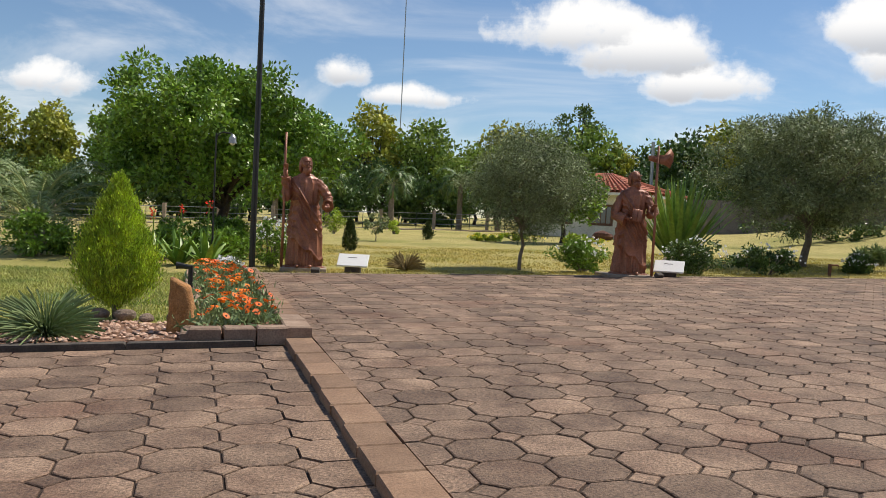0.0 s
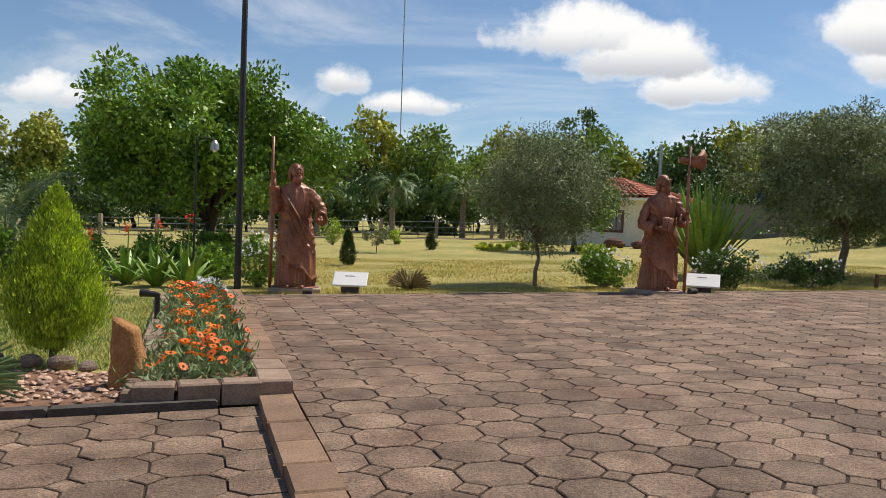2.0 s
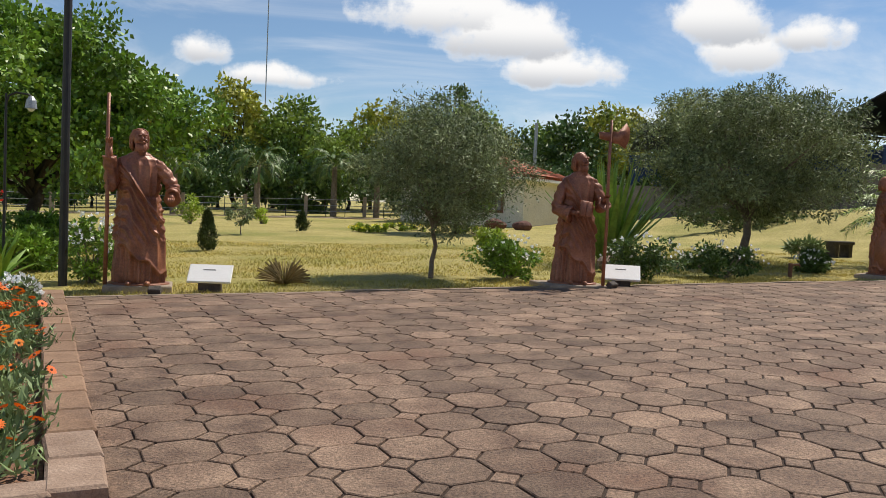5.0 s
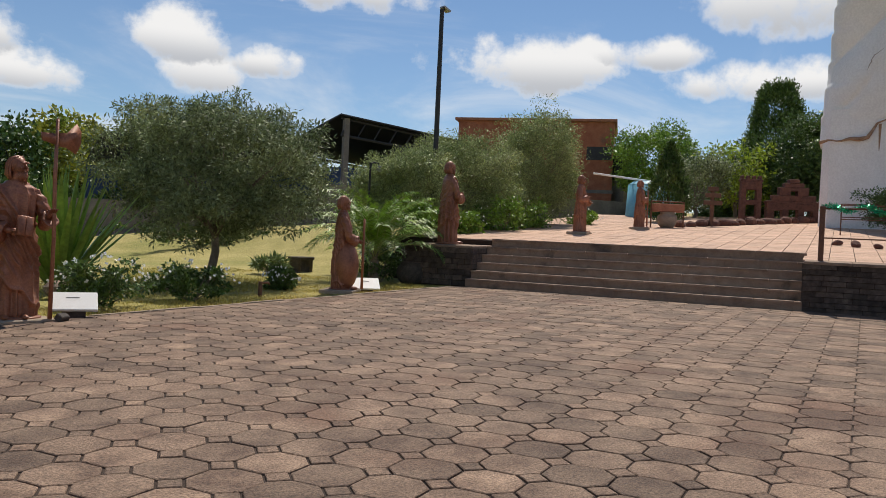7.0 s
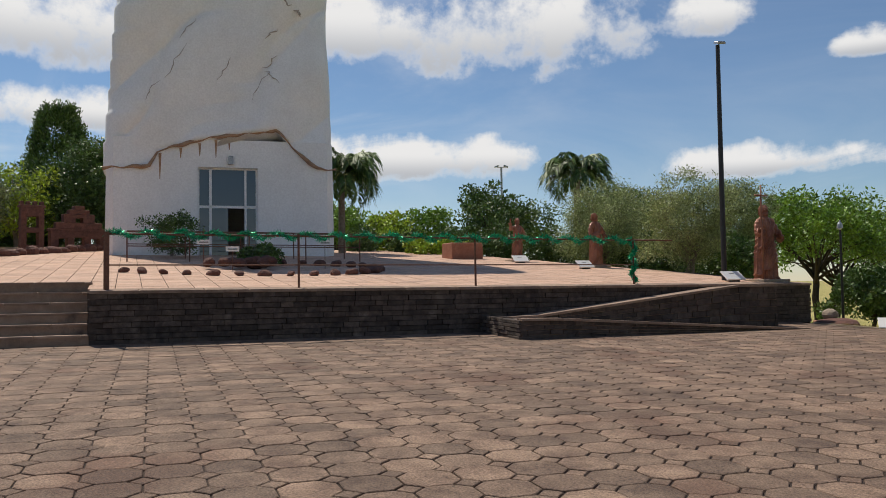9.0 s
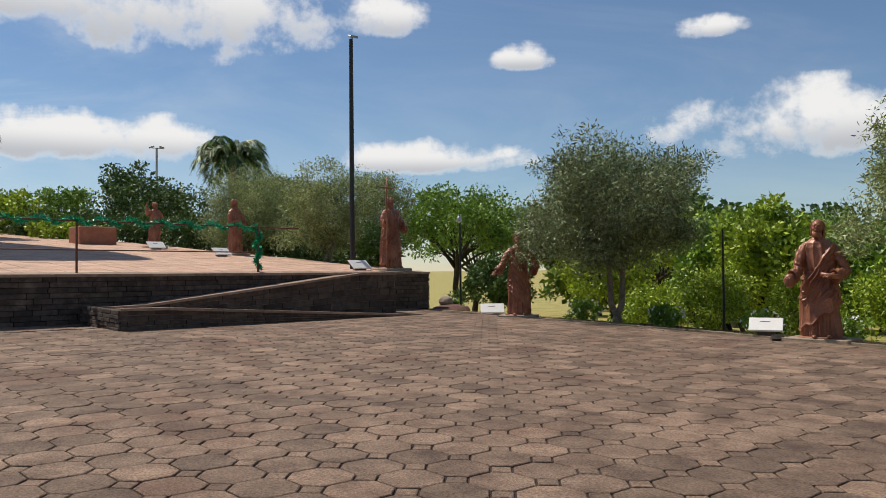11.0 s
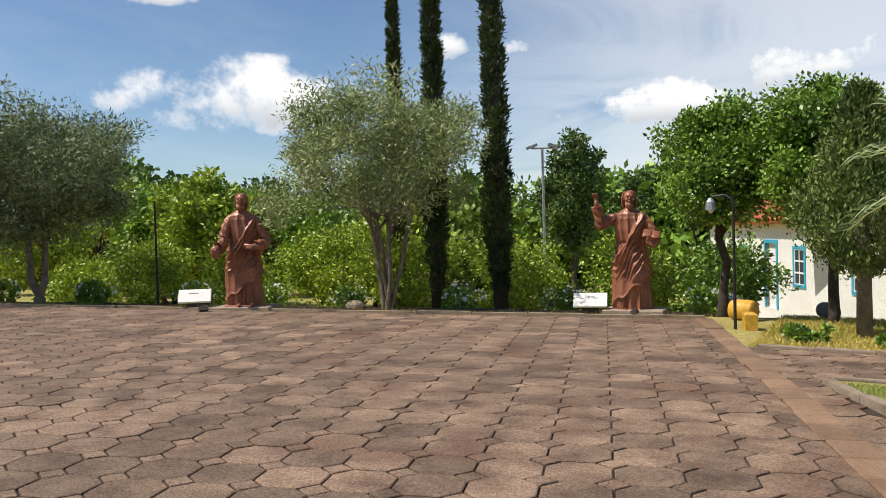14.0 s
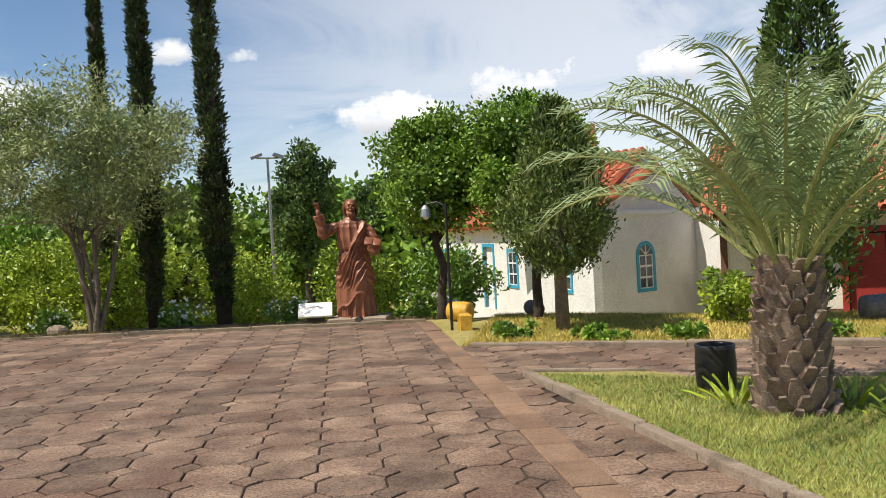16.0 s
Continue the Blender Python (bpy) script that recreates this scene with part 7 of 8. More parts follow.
    part("lid", Geo().tube([(c[0], c[1], c[2] + 2.6), (c[0], c[1], c[2] + 2.75)], [1.12, 0.9], 20), "tank", tk)
    part("pipe", Geo().tube([(32.77, 27.43, 5.2), (35.37, 25.83, 5.0)], 0.05, 8), "white_paint", tk)


sheds()


def fence():
    ob = thing("fence", 0, 0, 0, "white concrete posts with wire rails along the lawn's end", "fence")
    a, b = Vector((-30, 49)), Vector((6.0, 50.5))
    n = 12
    tops = []
    for k in range(n):
        p = a.lerp(b, k / (n - 1))
        z = height(p.x, p.y)
        part("post", Geo().box((p.x, p.y, z - 0.1), (0.2, 0.2, 1.25), 0, 0.02), "plinth", ob)
        tops.append(Vector((p.x, p.y, z)))
    for p, q in zip(tops, tops[1:]):
        for h in (0.3, 0.62, 0.95):
            part("wire", Geo().tube([p + Vector((0, 0, h)), q + Vector((0, 0, h))], 0.018, 5), "grey_metal", ob)
        d = (q - p) / 3
        for k in (1, 2):
            r = p + d * k
            part("stay", Geo().tube([r, r + Vector((0, 0, 1.0))], 0.02, 5), "steel_dark", ob)
    pa = Geo().prism([(-40, 46.6), (8, 47.8), (8, 48.4), (-40, 47.3)], lambda x, y: height(x, y) - 0.1, lambda x, y: height(x, y) + 0.04)
    single("garden_path", pa, "plinth", "pale narrow path before the fence", "path", kind="structure")


fence()

# ---- beds, kerbs and small things ----


def run_of(name, a, b, length, w, h, mat, label, category, lift=0.0, jitter=0.01, group="", each=True, ground=None, kind="structure"):
    """A row of kerb stones from a to b."""
    a, b = Vector(a), Vector(b)
    d = (b - a).normalized()
    n = Vector((-d.y, d.x)) * w / 2
    ob = thing(name, 0, 0, 0, label, category, group, kind=kind)
    k = max(1, round((b - a).length / length))
    zf = ground or plane
    for i in range(k):
        p, q = a.lerp(b, i / k) + d * 0.005, a.lerp(b, (i + 1) / k) - d * 0.005
        o = Vector((-d.y, d.x)) * rng.normal(0, jitter)
        dz = rng.normal(0, jitter * 0.5)
        poly = [(p - n + o), (q - n + o), (q + n + o), (p + n + o)]
        part("kerb_stone", Geo().prism([(v.x, v.y) for v in poly], lambda x, y: zf(x, y) - 0.15, lambda x, y: zf(x, y) + h + dz, 0.014), mat, ob)
    return ob


# gravel bed with the ochre stone
bed_a = Vector((-1.66, 7.63))
run_of("trim_bed_kerb", (-1.72, 7.66), (-8.2, 5.62), 1.2, 0.12, 0.02, "kerb_dark", "dark weathered concrete kerb of the gravel bed", "kerb", ground=lambda x, y: plane(x, y) - 0.02)
fl = thing("flower_bed", 0, 0, 0, "long bed edged with brown blocks, full of orange flowers", "flower bed")
side_n = -sn
end0 = STRIP_A + sd * 18.32
for k_ in range(3):
    c_ = end0 + side_n * (0.12 + 0.31 * k_) + sd * 0.1
    part("block", Geo().box((c_.x, c_.y, plane(c_.x, c_.y) - 0.06), (0.29, 0.2, 0.17), math.atan2(side_n.y, side_n.x) + rng.normal(0, 0.05), 0.015), "step_stone", fl)
for k_ in range(16):
    for off, zz in ((-0.13, 0.11), (0.86, 0.07)):
        if off > 0 and k_ > 15:
            continue
        c_ = end0 + side_n * off + sd * (0.25 + 0.46 * k_)
        part("block", Geo().box((c_.x, c_.y, plane(c_.x, c_.y) - 0.08), (0.2 if off > 0 else 0.26, 0.45, 0.08 + zz), math.atan2(sd.y, sd.x) - math.pi / 2 + rng.normal(0, 0.02), 0.015), "step_stone" if k_ < 2 or off > 0 else "strip", fl)
pl_ = [end0 + sd * 0.15, end0 + sd * 7.3, end0 + sd * 7.3 + side_n * 0.8, end0 + sd * 0.15 + side_n * 0.8]
part("soil", Geo().prism([(p.x, p.y) for p in pl_][::-1], lambda x, y: plane(x, y) - 0.1, lambda x, y: plane(x, y) + 0.03), "soil", fl)


def marigolds():
    """Gazanias: grey-green leaves and flat orange flowers, plant by plant."""
    rr = random.Random(11)
    pet = np.linspace(0, 2 * np.pi, 15, endpoint=False)
    for i in range(72):
        p = end0 + sd * rr.uniform(0.3, 7.0) + side_n * rr.uniform(0.08, 0.74)
        ob = thing("gazania", p.x, p.y, plane(p.x, p.y) + 0.03, "low plant with grey-green leaves and orange daisy flowers", "flower", "gazanias")
        n = 90
        c = rng.normal(size=(n, 3)) * np.array([0.11, 0.11, 0.035]) + [0, 0, 0.07]
        c[:, 2] = np.abs(c[:, 2])
        out = unit(n)
        out[:, 2] = np.abs(out[:, 2]) + 0.3
        part("foliage", soup("foliage", leaves(c, 0.1, 0.24, 0, out, 0.6), 4, "palm_dark"), "palm_dark", ob)
        for k in range(rr.choice((1, 2, 2, 3, 4))):
            x, y, z = rr.gauss(0, 0.1), rr.gauss(0, 0.1), rr.uniform(0.14, 0.25)
            s = rr.uniform(0.038, 0.056)
            tilt = pose(x, y, z, rr.uniform(0, 45), rr.uniform(-25, 25), rr.uniform(0, 360))
            q = []
            for a in pet:
                d, w = Vector((math.cos(a), math.sin(a), 0)), Vector((-math.sin(a), math.cos(a), 0))
                q.append([tilt @ (d * s * 0.15), tilt @ (d * s * 0.65 - w * s * 0.16 + Vector((0, 0, 0.006))), tilt @ (d * s + Vector((0, 0, 0.002))), tilt @ (d * s * 0.65 + w * s * 0.16 + Vector((0, 0, 0.006)))])
            part("flower", soup("flower", np.array([[tuple(v) for v in f] for f in q]), 4, "flower_orange"), "flower_orange", ob)
            part("flower_centre", Geo().ball(tilt @ Vector((0, 0, 0.004)), s * 0.22, 8, 5), "soil", ob)


marigolds()
for k_ in range(4):
    p_ = end0 + sd * (6.8 + 0.35 * k_) + side_n * (0.2 + 0.12 * (k_ % 2))
    bush("white_flowers", p_.x, p_.y, 0.35, 0.4, "small white-flowered plant at the bed's end", "olive_leaf", 8, 60, 0.07, "flower_white", 25, category="flower")


def obelisk():
    g = Geo()
    rings = []
    rr = random.Random(2)
    for i in range(16):
        t = i / 15
        ring = []
        for j in range(20):
            a = 2 * math.pi * j / 20
            e = 0.55
            x = math.copysign(abs(math.cos(a)) ** e, math.cos(a)) * (0.165 - 0.07 * t)
            y = math.copysign(abs(math.sin(a)) ** e, math.sin(a)) * (0.13 - 0.045 * t)
            # the top slants down to one side
            top = 0.57 - 0.5 * (x + 0.02) - 0.08
            k = 1 + 0.09 * noise.noise(Vector((x * 9, y * 9, t * 4)))
            ring.append((x * k - 0.05 * t, y * k, -0.05 + (min(0.6, top) + 0.05) * t))
        rings.append(ring)
    single("standing_stone", g.loft(rings), "ochre_rock", "rough ochre standing stone with a slanting top", "rock", at=pose(-2.52, 8.1, plane(-2.52, 8.1), 0, 0, 6), smooth=True)


obelisk()
for k_, (x_, y_, s_) in enumerate(((-3.62, 8.72, 0.1), (-3.36, 8.7, 0.11), (-3.08, 8.6, 0.09), (-2.85, 8.75, 0.11), (-2.2, 8.45, 0.11), (-4.0, 8.8, 0.1), (-4.4, 8.75, 0.1), (-2.75, 8.95, 0.09))):
    single("bed_stone", lump(s_, 20 + k_), "rock", "rounded brown stone edging the gravel bed", "rock", "bed stones", at=pose(x_, y_, plane(x_, y_) + 0.045, 0, 0, 40 * k_))


def gravel():
    poly = [(-1.85, 7.72), (-8.0, 5.78), (-8.0, 7.6), (-4.4, 8.65), (-2.2, 8.55), (-1.95, 8.3)]
    g = Geo().prism(poly, lambda x, y: plane(x, y) - 0.1, lambda x, y: plane(x, y) - 0.012)
    base = single("gravel_bed", g, "soil", "bed of reddish gravel round the shrub", "gravel", kind="structure")
    tri = Geo()
    for _ in range(3800):
        x, y = rng.uniform(-8.0, -1.9), rng.uniform(5.8, 8.7)
        if not inside_poly(poly, x, y) or (x < -4.8 and rng.uniform() < 0.6):
            continue
        s = rng.uniform(0.012, 0.034)
        c = np.array([x, y, plane(x, y) - 0.005 + s * 0.3])
        v = [c + s * np.array(q) * rng.uniform(0.7, 1.3, 3) for q in ((1, 0, 0), (0.5, 0.85, 0.1), (-0.5, 0.85, 0), (-1, 0, 0.1), (-0.5, -0.85, 0), (0.5, -0.85, 0.05), (0.45, 0.1, 0.5), (-0.2, 0.42, 0.52), (-0.3, -0.38, 0.46))]
        tri.add(v, [(0, 1, 6), (1, 7, 6), (1, 2, 7), (2, 3, 7), (3, 8, 7), (3, 4, 8), (4, 5, 8), (5, 6, 8), (5, 0, 6), (6, 7, 8)])
    single("gravel", tri, "gravel", "loose reddish and white gravel stones", "gravel", kind="stuff")


def inside_poly(poly, x, y):
    c = False
    for (x0, y0), (x1, y1) in zip(poly, poly[1:] + poly[:1]):
        if (y0 > y) != (y1 > y) and x < (x1 - x0) * (y - y0) / (y1 - y0) + x0:
            c = not c
    return c


gravel()


def spot_light(x, y, z, turn):
    ob = thing("garden_spotlight", x, y, z, "small black spotlight on a short stake", "lamp", "garden spotlights", turn)
    part("stake", Geo().tube([(0, 0, -0.05), (0, 0, 0.42)], 0.035, 8), "black_metal", ob)
    part("head", Geo().tube([(0.02, 0, 0.4), (-0.16, 0, 0.42), (-0.2, 0, 0.42)], [0.03, 0.045, 0.055], 10), "black_metal", ob)


spot_light(-3.52, 11.5, height(-3.52, 11.5), 0)
tap = thing("standpipe", 8.95, 18.75, height(8.95, 18.75), "short brown standpipe with a tap", "tap")
part("post", Geo().tube([(0, 0, -0.05), (0, 0, 0.3)], 0.04, 8), "rust_metal", tap)
part("spout", Geo().tube([(0, 0, 0.27), (0.18, 0, 0.28), (0.2, 0, 0.24)], 0.02, 8), "rust_metal", tap)
for k_, (x_, y_) in enumerate(((-2.35, 15.35), (4.4, 16.45), (12.2, -6.95), (5.2, -9.9))):
    ob_ = thing("ground_spotlight", x_, y_, height(x_, y_) + 0.03, "small dark spotlight aimed at a statue", "lamp", "statue spotlights", 30 * k_)
    part("base", Geo().box((0, 0, -0.04), (0.14, 0.1, 0.05)), "rust_metal", ob_)
    part("head", Geo().box((0, 0, 0), (0.16, 0.1, 0.09), 0, 0.01, pose(0, 0, 0.03, 30, 0, 0)), "kerb_dark", ob_)
pot = thing("pot", 14.55, 20.5, height(14.55, 20.5), "big dark round clay pot under the palm", "pot")
part("bowl", Geo().loft([[(r * math.cos(a), r * math.sin(a), z) for a in np.linspace(0, 2 * np.pi, 20, endpoint=False)] for r, z in ((0.2, -0.03), (0.32, 0.1), (0.37, 0.26), (0.33, 0.42), (0.26, 0.5), (0.29, 0.53))]), "kerb_dark", pot, smooth=True)
bench = thing("stone_bench", 14.4, 25.0, height(14.4, 25.0), "small dark bench on the lawn", "bench", turn=20)
part("seat", Geo().box((0, 0, 0.34), (0.85, 0.35, 0.1), 0, 0.02), "kerb_dark", bench)
for s_ in (-1, 1):
    part("leg", Geo().box((s_ * 0.3, 0, -0.05), (0.16, 0.3, 0.4)), "kerb_dark", bench)
single("lawn_rock", lump(0.36, 71), "rock", "squat brown rock behind a statue", "rock", at=pose(5.6, 19.6, height(5.6, 19.6) + 0.14))
single("edge_stone", lump(0.2, 75), "plinth", "pale rounded stone on the bank's edge", "rock", at=pose(10.75, -9.6, height(10.75, -9.6) + 0.1))
bx = thing("notice_box", 8.95, -10.65, height(8.95, -10.65), "small white notice box among the plants", "sign", turn=200)
part("box", Geo().box((0, 0, 0.16), (0.32, 0.2, 0.2), 0, 0.02), "white_board", bx)
part("post", Geo().box((0, 0, -0.1), (0.08, 0.08, 0.27)), "concrete_wall", bx)
part("panel", Geo().box((0, -0.105, 0.2), (0.2, 0.01, 0.1)), "steel_dark", bx)
bn = thing("slatted_bench", 10.9, -12.9, height(10.9, -12.9), "weathered white slatted bench in the shade", "bench", turn=200)
for k_ in range(3):
    part("slat", Geo().box((0, 0.2, 0.7 + 0.14 * k_), (0.5, 0.03, 0.09)), "plinth", bn)
part("leg", Geo().box((-0.2, 0.22, -0.1), (0.06, 0.06, 1.2)), "plinth", bn)
part("leg", Geo().box((0.2, 0.22, -0.1), (0.06, 0.06, 1.2)), "plinth", bn)
# heap of red soil and stones at the terrace corner
hp = thing("soil_heap", 22.7, -5.6, height(22.7, -5.6), "heap of red earth and stones by the terrace corner", "heap")
part("earth", lump(0.75, 91), "red_rock", hp).matrix_local = Matrix.Diagonal((1, 1, 0.4, 1))
part("stone", lump(0.24, 92), "plinth", hp).matrix_local = pose(0.05, 0.1, 0.3)
pn = thing("lawn_planter", 31.0, -9.8, height(31.0, -9.8), "low brown planter box on the lawn", "planter", turn=-20)
part("box", Geo().box((0, 0, -0.3), (1.6, 0.9, 0.75), 0, 0.02), "terracotta", pn)
part("plant", soup("plant", crown(ragged(12, (0, 0, 0.6), (0.7, 0.4, 0.2), 0.5), 50, 0.12), 4, "broad_leaf"), "broad_leaf", pn)


def barrel(x, y, z, mat, label, r=0.22, h=0.6, lying=0.0):
    ob = thing("barrel", x, y, z + (r if lying else 0), label, "barrel", "barrels")
    m = pose(0, 0, 0, 90, 0, lying) if lying else Matrix()
    prof = [(0.9, 0), (0.97, 0.06), (1.0, 0.3), (1.04, 0.33), (1.0, 0.36), (1.0, 0.63), (1.04, 0.66), (1.0, 0.69), (0.97, 0.94), (0.9, 1.0)]
    part("body", Geo().loft([[tuple(m @ Vector((r * k * math.cos(a), r * k * math.sin(a), h * (t - (0.5 if lying else 0))))) for a in np.linspace(0, 2 * np.pi, 20, endpoint=False)] for k, t in prof]), mat, ob, smooth=True)
    return ob


barrel(3.52, -10.3, height(3.52, -10.3), "yellow_paint", "dull yellow drum by the wall end", 0.17, 0.4, 70)
barrel(3.8, -10.95, height(3.8, -10.95), "grey_metal", "dull grey drum lying on its side", 0.17, 0.38, 75)
single("yellow_block", Geo().box((0, 0, -0.2), (0.18, 0.3, 0.46), 0.3, 0.03), "yellow_paint", "chipped yellow painted block beside the path", "block", at=pose(3.25, -9.0, height(3.25, -9.0)))
barrel(2.3, -11.2, height(2.3, -11.2), "concrete_wall", "grey concrete pipe section lying down", 0.14, 0.5, 20)
barrel(-3.2, -9.6, height(-3.2, -9.6), "concrete_wall", "grey concrete pipe lying by the porch", 0.2, 0.9, 95)
bin_ = thing("bin", 0.28, -3.68, plane(0.28, -3.68) + 0.03, "black plastic bin with faint vertical ribs", "bin")
part("body", Geo().loft([[(r * math.cos(a), r * math.sin(a), z) for a in np.linspace(0, 2 * np.pi, 24, endpoint=False)] for r, z in ((0.15, -0.01), (0.165, 0.03), (0.175, 0.2), (0.168, 0.34), (0.172, 0.38), (0.16, 0.385), (0.155, 0.36), (0.15, 0.1))]), "black_plastic", bin_, smooth=True)

# raised lawn round the palm, its kerb, and the path edge beyond
LAWN_EDGE = [(1.99, -4.57), (0.34, -0.8), (-0.12, 0.12), (-3.5, 0.6), (-9.0, 0.0), (-9.0, -4.3), (0.36, -4.3), (0.75, -4.62)]
single("lawn_patch", Geo().prism(LAWN_EDGE[::-1], lambda x, y: plane(x, y) - 0.2, lambda x, y: plane(x, y) + 0.02), "grass", "raised patch of mown lawn behind a kerb", "lawn", kind="structure")
for a_, b_ in (((1.99, -4.57), (0.34, -0.8)), ((0.34, -0.8), (-0.12, 0.12)), ((-0.12, 0.12), (-3.5, 0.6)), ((0.75, -4.66), (1.95, -4.66)), ((-3.0, -4.38), (0.4, -4.38))):
    run_of("trim_lawn_kerb", a_, b_, 0.75, 0.1, 0.045, "kerb", "weathered tan concrete kerb round the lawn", "kerb")
run_of("trim_path_kerb", (2.9, -6.95), (0.9, -6.75), 0.6, 0.14, 0.02, "kerb", "broken stone edging beyond the path", "kerb", jitter=0.03)
run_of("trim_path_kerb", (0.9, -6.75), (-3.5, -6.4), 0.7, 0.2, 0.05, "kerb", "broken stone edging beyond the path", "kerb", jitter=0.03)
run_of("trim_south_kerb", (22.0, -4.65), (4.1, -10.15), 1.0, 0.1, 0.01, "kerb", "low concrete kerb at the forecourt's south edge", "kerb")
run_of("trim_bank_kerb", (19.5, -7.2), (4.0, -11.75), 1.2, 0.16, 0.06, "kerb_dark", "dark mossy kerb behind the statues", "kerb", ground=lambda x, y: height(x, y) + 0.05)
run_of("trim_north_kerb", (-3.65, 14.95), (14.5, 18.98), 1.0, 0.09, 0.006, "kerb", "low concrete kerb at the forecourt's north edge", "kerb")

# litter of plants under the trees beyond the path
for x_, y_, h_, w_ in ((2.4, -7.9, 0.25, 0.8), (1.2, -7.6, 0.2, 0.9), (0.1, -7.6, 0.22, 0.8), (-1.6, -7.3, 0.25, 1.0), (-2.6, -6.9, 0.3, 1.1)):
    bush("low_plants", x_, y_, h_, w_, "low leafy plants along the path edge", "broad_leaf", 16, 60, 0.08, category="plants", group="edge plants")
for x_, y_ in ((-0.62, -3.1), (-0.9, -2.7), (0.2, -3.2)):
    strap_leaves("fern", x_, y_, 22, 0.45, 0.05, "yellow-green weed at the palm's foot", "light_leaf", spread=1.2, curve=0.8, group="weeds")


# ---- grass ----


def sward(name, count, region, lo, hi, mat, label, lift=0.0, width=0.006, zf=None, xr=None):
    xs, ys = [p[0] for p in region], [p[1] for p in region]
    x = rng.uniform(min(xs), max(xs), count)
    y = rng.uniform(min(ys), max(ys), count)
    keep = np.array([inside_poly(region, a, b) for a, b in zip(x, y)])
    x, y = x[keep], y[keep]
    z = (land(x, y) if zf is None else zf(x, y)) + lift
    single(name, soup(name, blades(x, y, z, lo, hi, width, 0.7), 3, mat), mat, label, "grass", kind="stuff")


sward("lawn_grass", 90000, [(1.9, -4.45), (0.3, -0.85), (-0.3, 0.0), (-3.2, 0.3), (-5.0, -0.5), (-5.0, -4.2), (0.3, -4.2)], 0.02, 0.055, "blade_green", "short green and straw-coloured lawn grass", 0.02, 0.004, plane)
sward("edge_grass", 60000, [(22.0, -4.75), (4.1, -10.2), (4.0, -11.6), (19.5, -7.1), (22.6, -6.4)], 0.03, 0.09, "dry_grass", "dry yellow grass along the forecourt's edge", 0.0, 0.006)
sward("edge_grass", 60000, [(-3.6, 15.0), (14.4, 19.05), (14.2, 20.4), (-3.7, 16.6)], 0.02, 0.07, "blade", "short grass along the forecourt's north edge", 0.0, 0.006)
sward("edge_grass", 40000, [(-3.6, 15.0), (14.4, 19.05), (14.3, 19.5), (-3.65, 15.45)], 0.02, 0.07, "dry_grass", "dry grass fringe along the kerb", 0.0, 0.006)
sward("lawn_grass", 60000, [(-2.7, 8.9), (-3.9, 14.8), (-9, 15.5), (-9, 8.4)], 0.02, 0.07, "blade_green", "mown lawn grass beside the flower bed", 0.0, 0.006)
sward("lawn_grass", 60000, [(-6, 17), (14, 20.5), (13, 27), (-6, 27)], 0.02, 0.06, "blade", "mown lawn grass behind the statues", 0.0, 0.009)
sward("lawn_grass", 70000, [(22.9, -5.6), (34, -5.0), (38, -15), (24, -12)], 0.05, 0.11, "blade_green", "sunlit lawn grass below the terrace", 0.0, 0.02)
sward("bank_grass", 40000, [(3.0, -7.0), (-4.0, -6.5), (-4.0, -12.0), (3.0, -12.5)], 0.03, 0.09, "blade", "uneven grass under the garden trees", 0.0, 0.009)

# ---- paving, last ----
TILE, TURN = 0.4082, radians(16.97)


def inside(poly, x, y):
    c = False
    n = len(poly)
    for i in range(n):
        (x0, y0), (x1, y1) = poly[i], poly[(i + 1) % n]
        if (y0 > y) != (y1 > y) and x < (x1 - x0) * (y - y0) / (y1 - y0) + x0:
            c = not c
    return c


sw = sn * 0.27
FORECOURT = [(STRIP_A.x + sw.x, STRIP_A.y + sw.y), (22.55, -4.3), (14.72, 18.95), (STRIP_B.x + sw.x, STRIP_B.y + sw.y)]
LAWN = [(1.99, -4.57), (0.34, -0.8), (-0.1, 0.1), (-3.5, 0.6), (-9.0, 0.0), (-9.0, -4.3), (0.36, -4.3), (0.75, -4.62)]
SIDE = [(3.85, -9.6), (STRIP_B.x, STRIP_B.y)]


def octagon(s, gap):
    a = s / 2 - gap
    c = s * 0.25
    return [(-a, -a + c), (-a + c, -a), (a - c, -a), (a, -a + c), (a, a - c), (a - c, a), (-a + c, a), (-a, a - c)]


OCT = octagon(TILE, 0.0072)
q_ = TILE * 0.25 - 0.0105
SQ = [(-q_, 0), (0, -q_), (q_, 0), (0, q_)]


def paver_mesh(name, poly, mat):
    g = Geo()
    k = 0.005
    low = [(x, y, -0.03) for x, y in poly]
    mid = [(x, y, -k) for x, y in poly]
    top = [(x * (1 - k * 1.4 / math.hypot(x, y)), y * (1 - k * 1.4 / math.hypot(x, y)), 0) for x, y in poly]
    n = len(poly)
    f = [(i, (i + 1) % n, n + (i + 1) % n, n + i) for i in range(n)] + [(n + i, n + (i + 1) % n, 2 * n + (i + 1) % n, 2 * n + i) for i in range(n)] + [tuple(2 * n + i for i in range(n))]
    g.add(low + mid + top, f)
    return g, f, low + mid + top


def area(poly):
    return 0.5 * abs(sum(a[0] * b[1] - b[0] * a[1] for a, b in zip(poly, poly[1:] + poly[:1])))


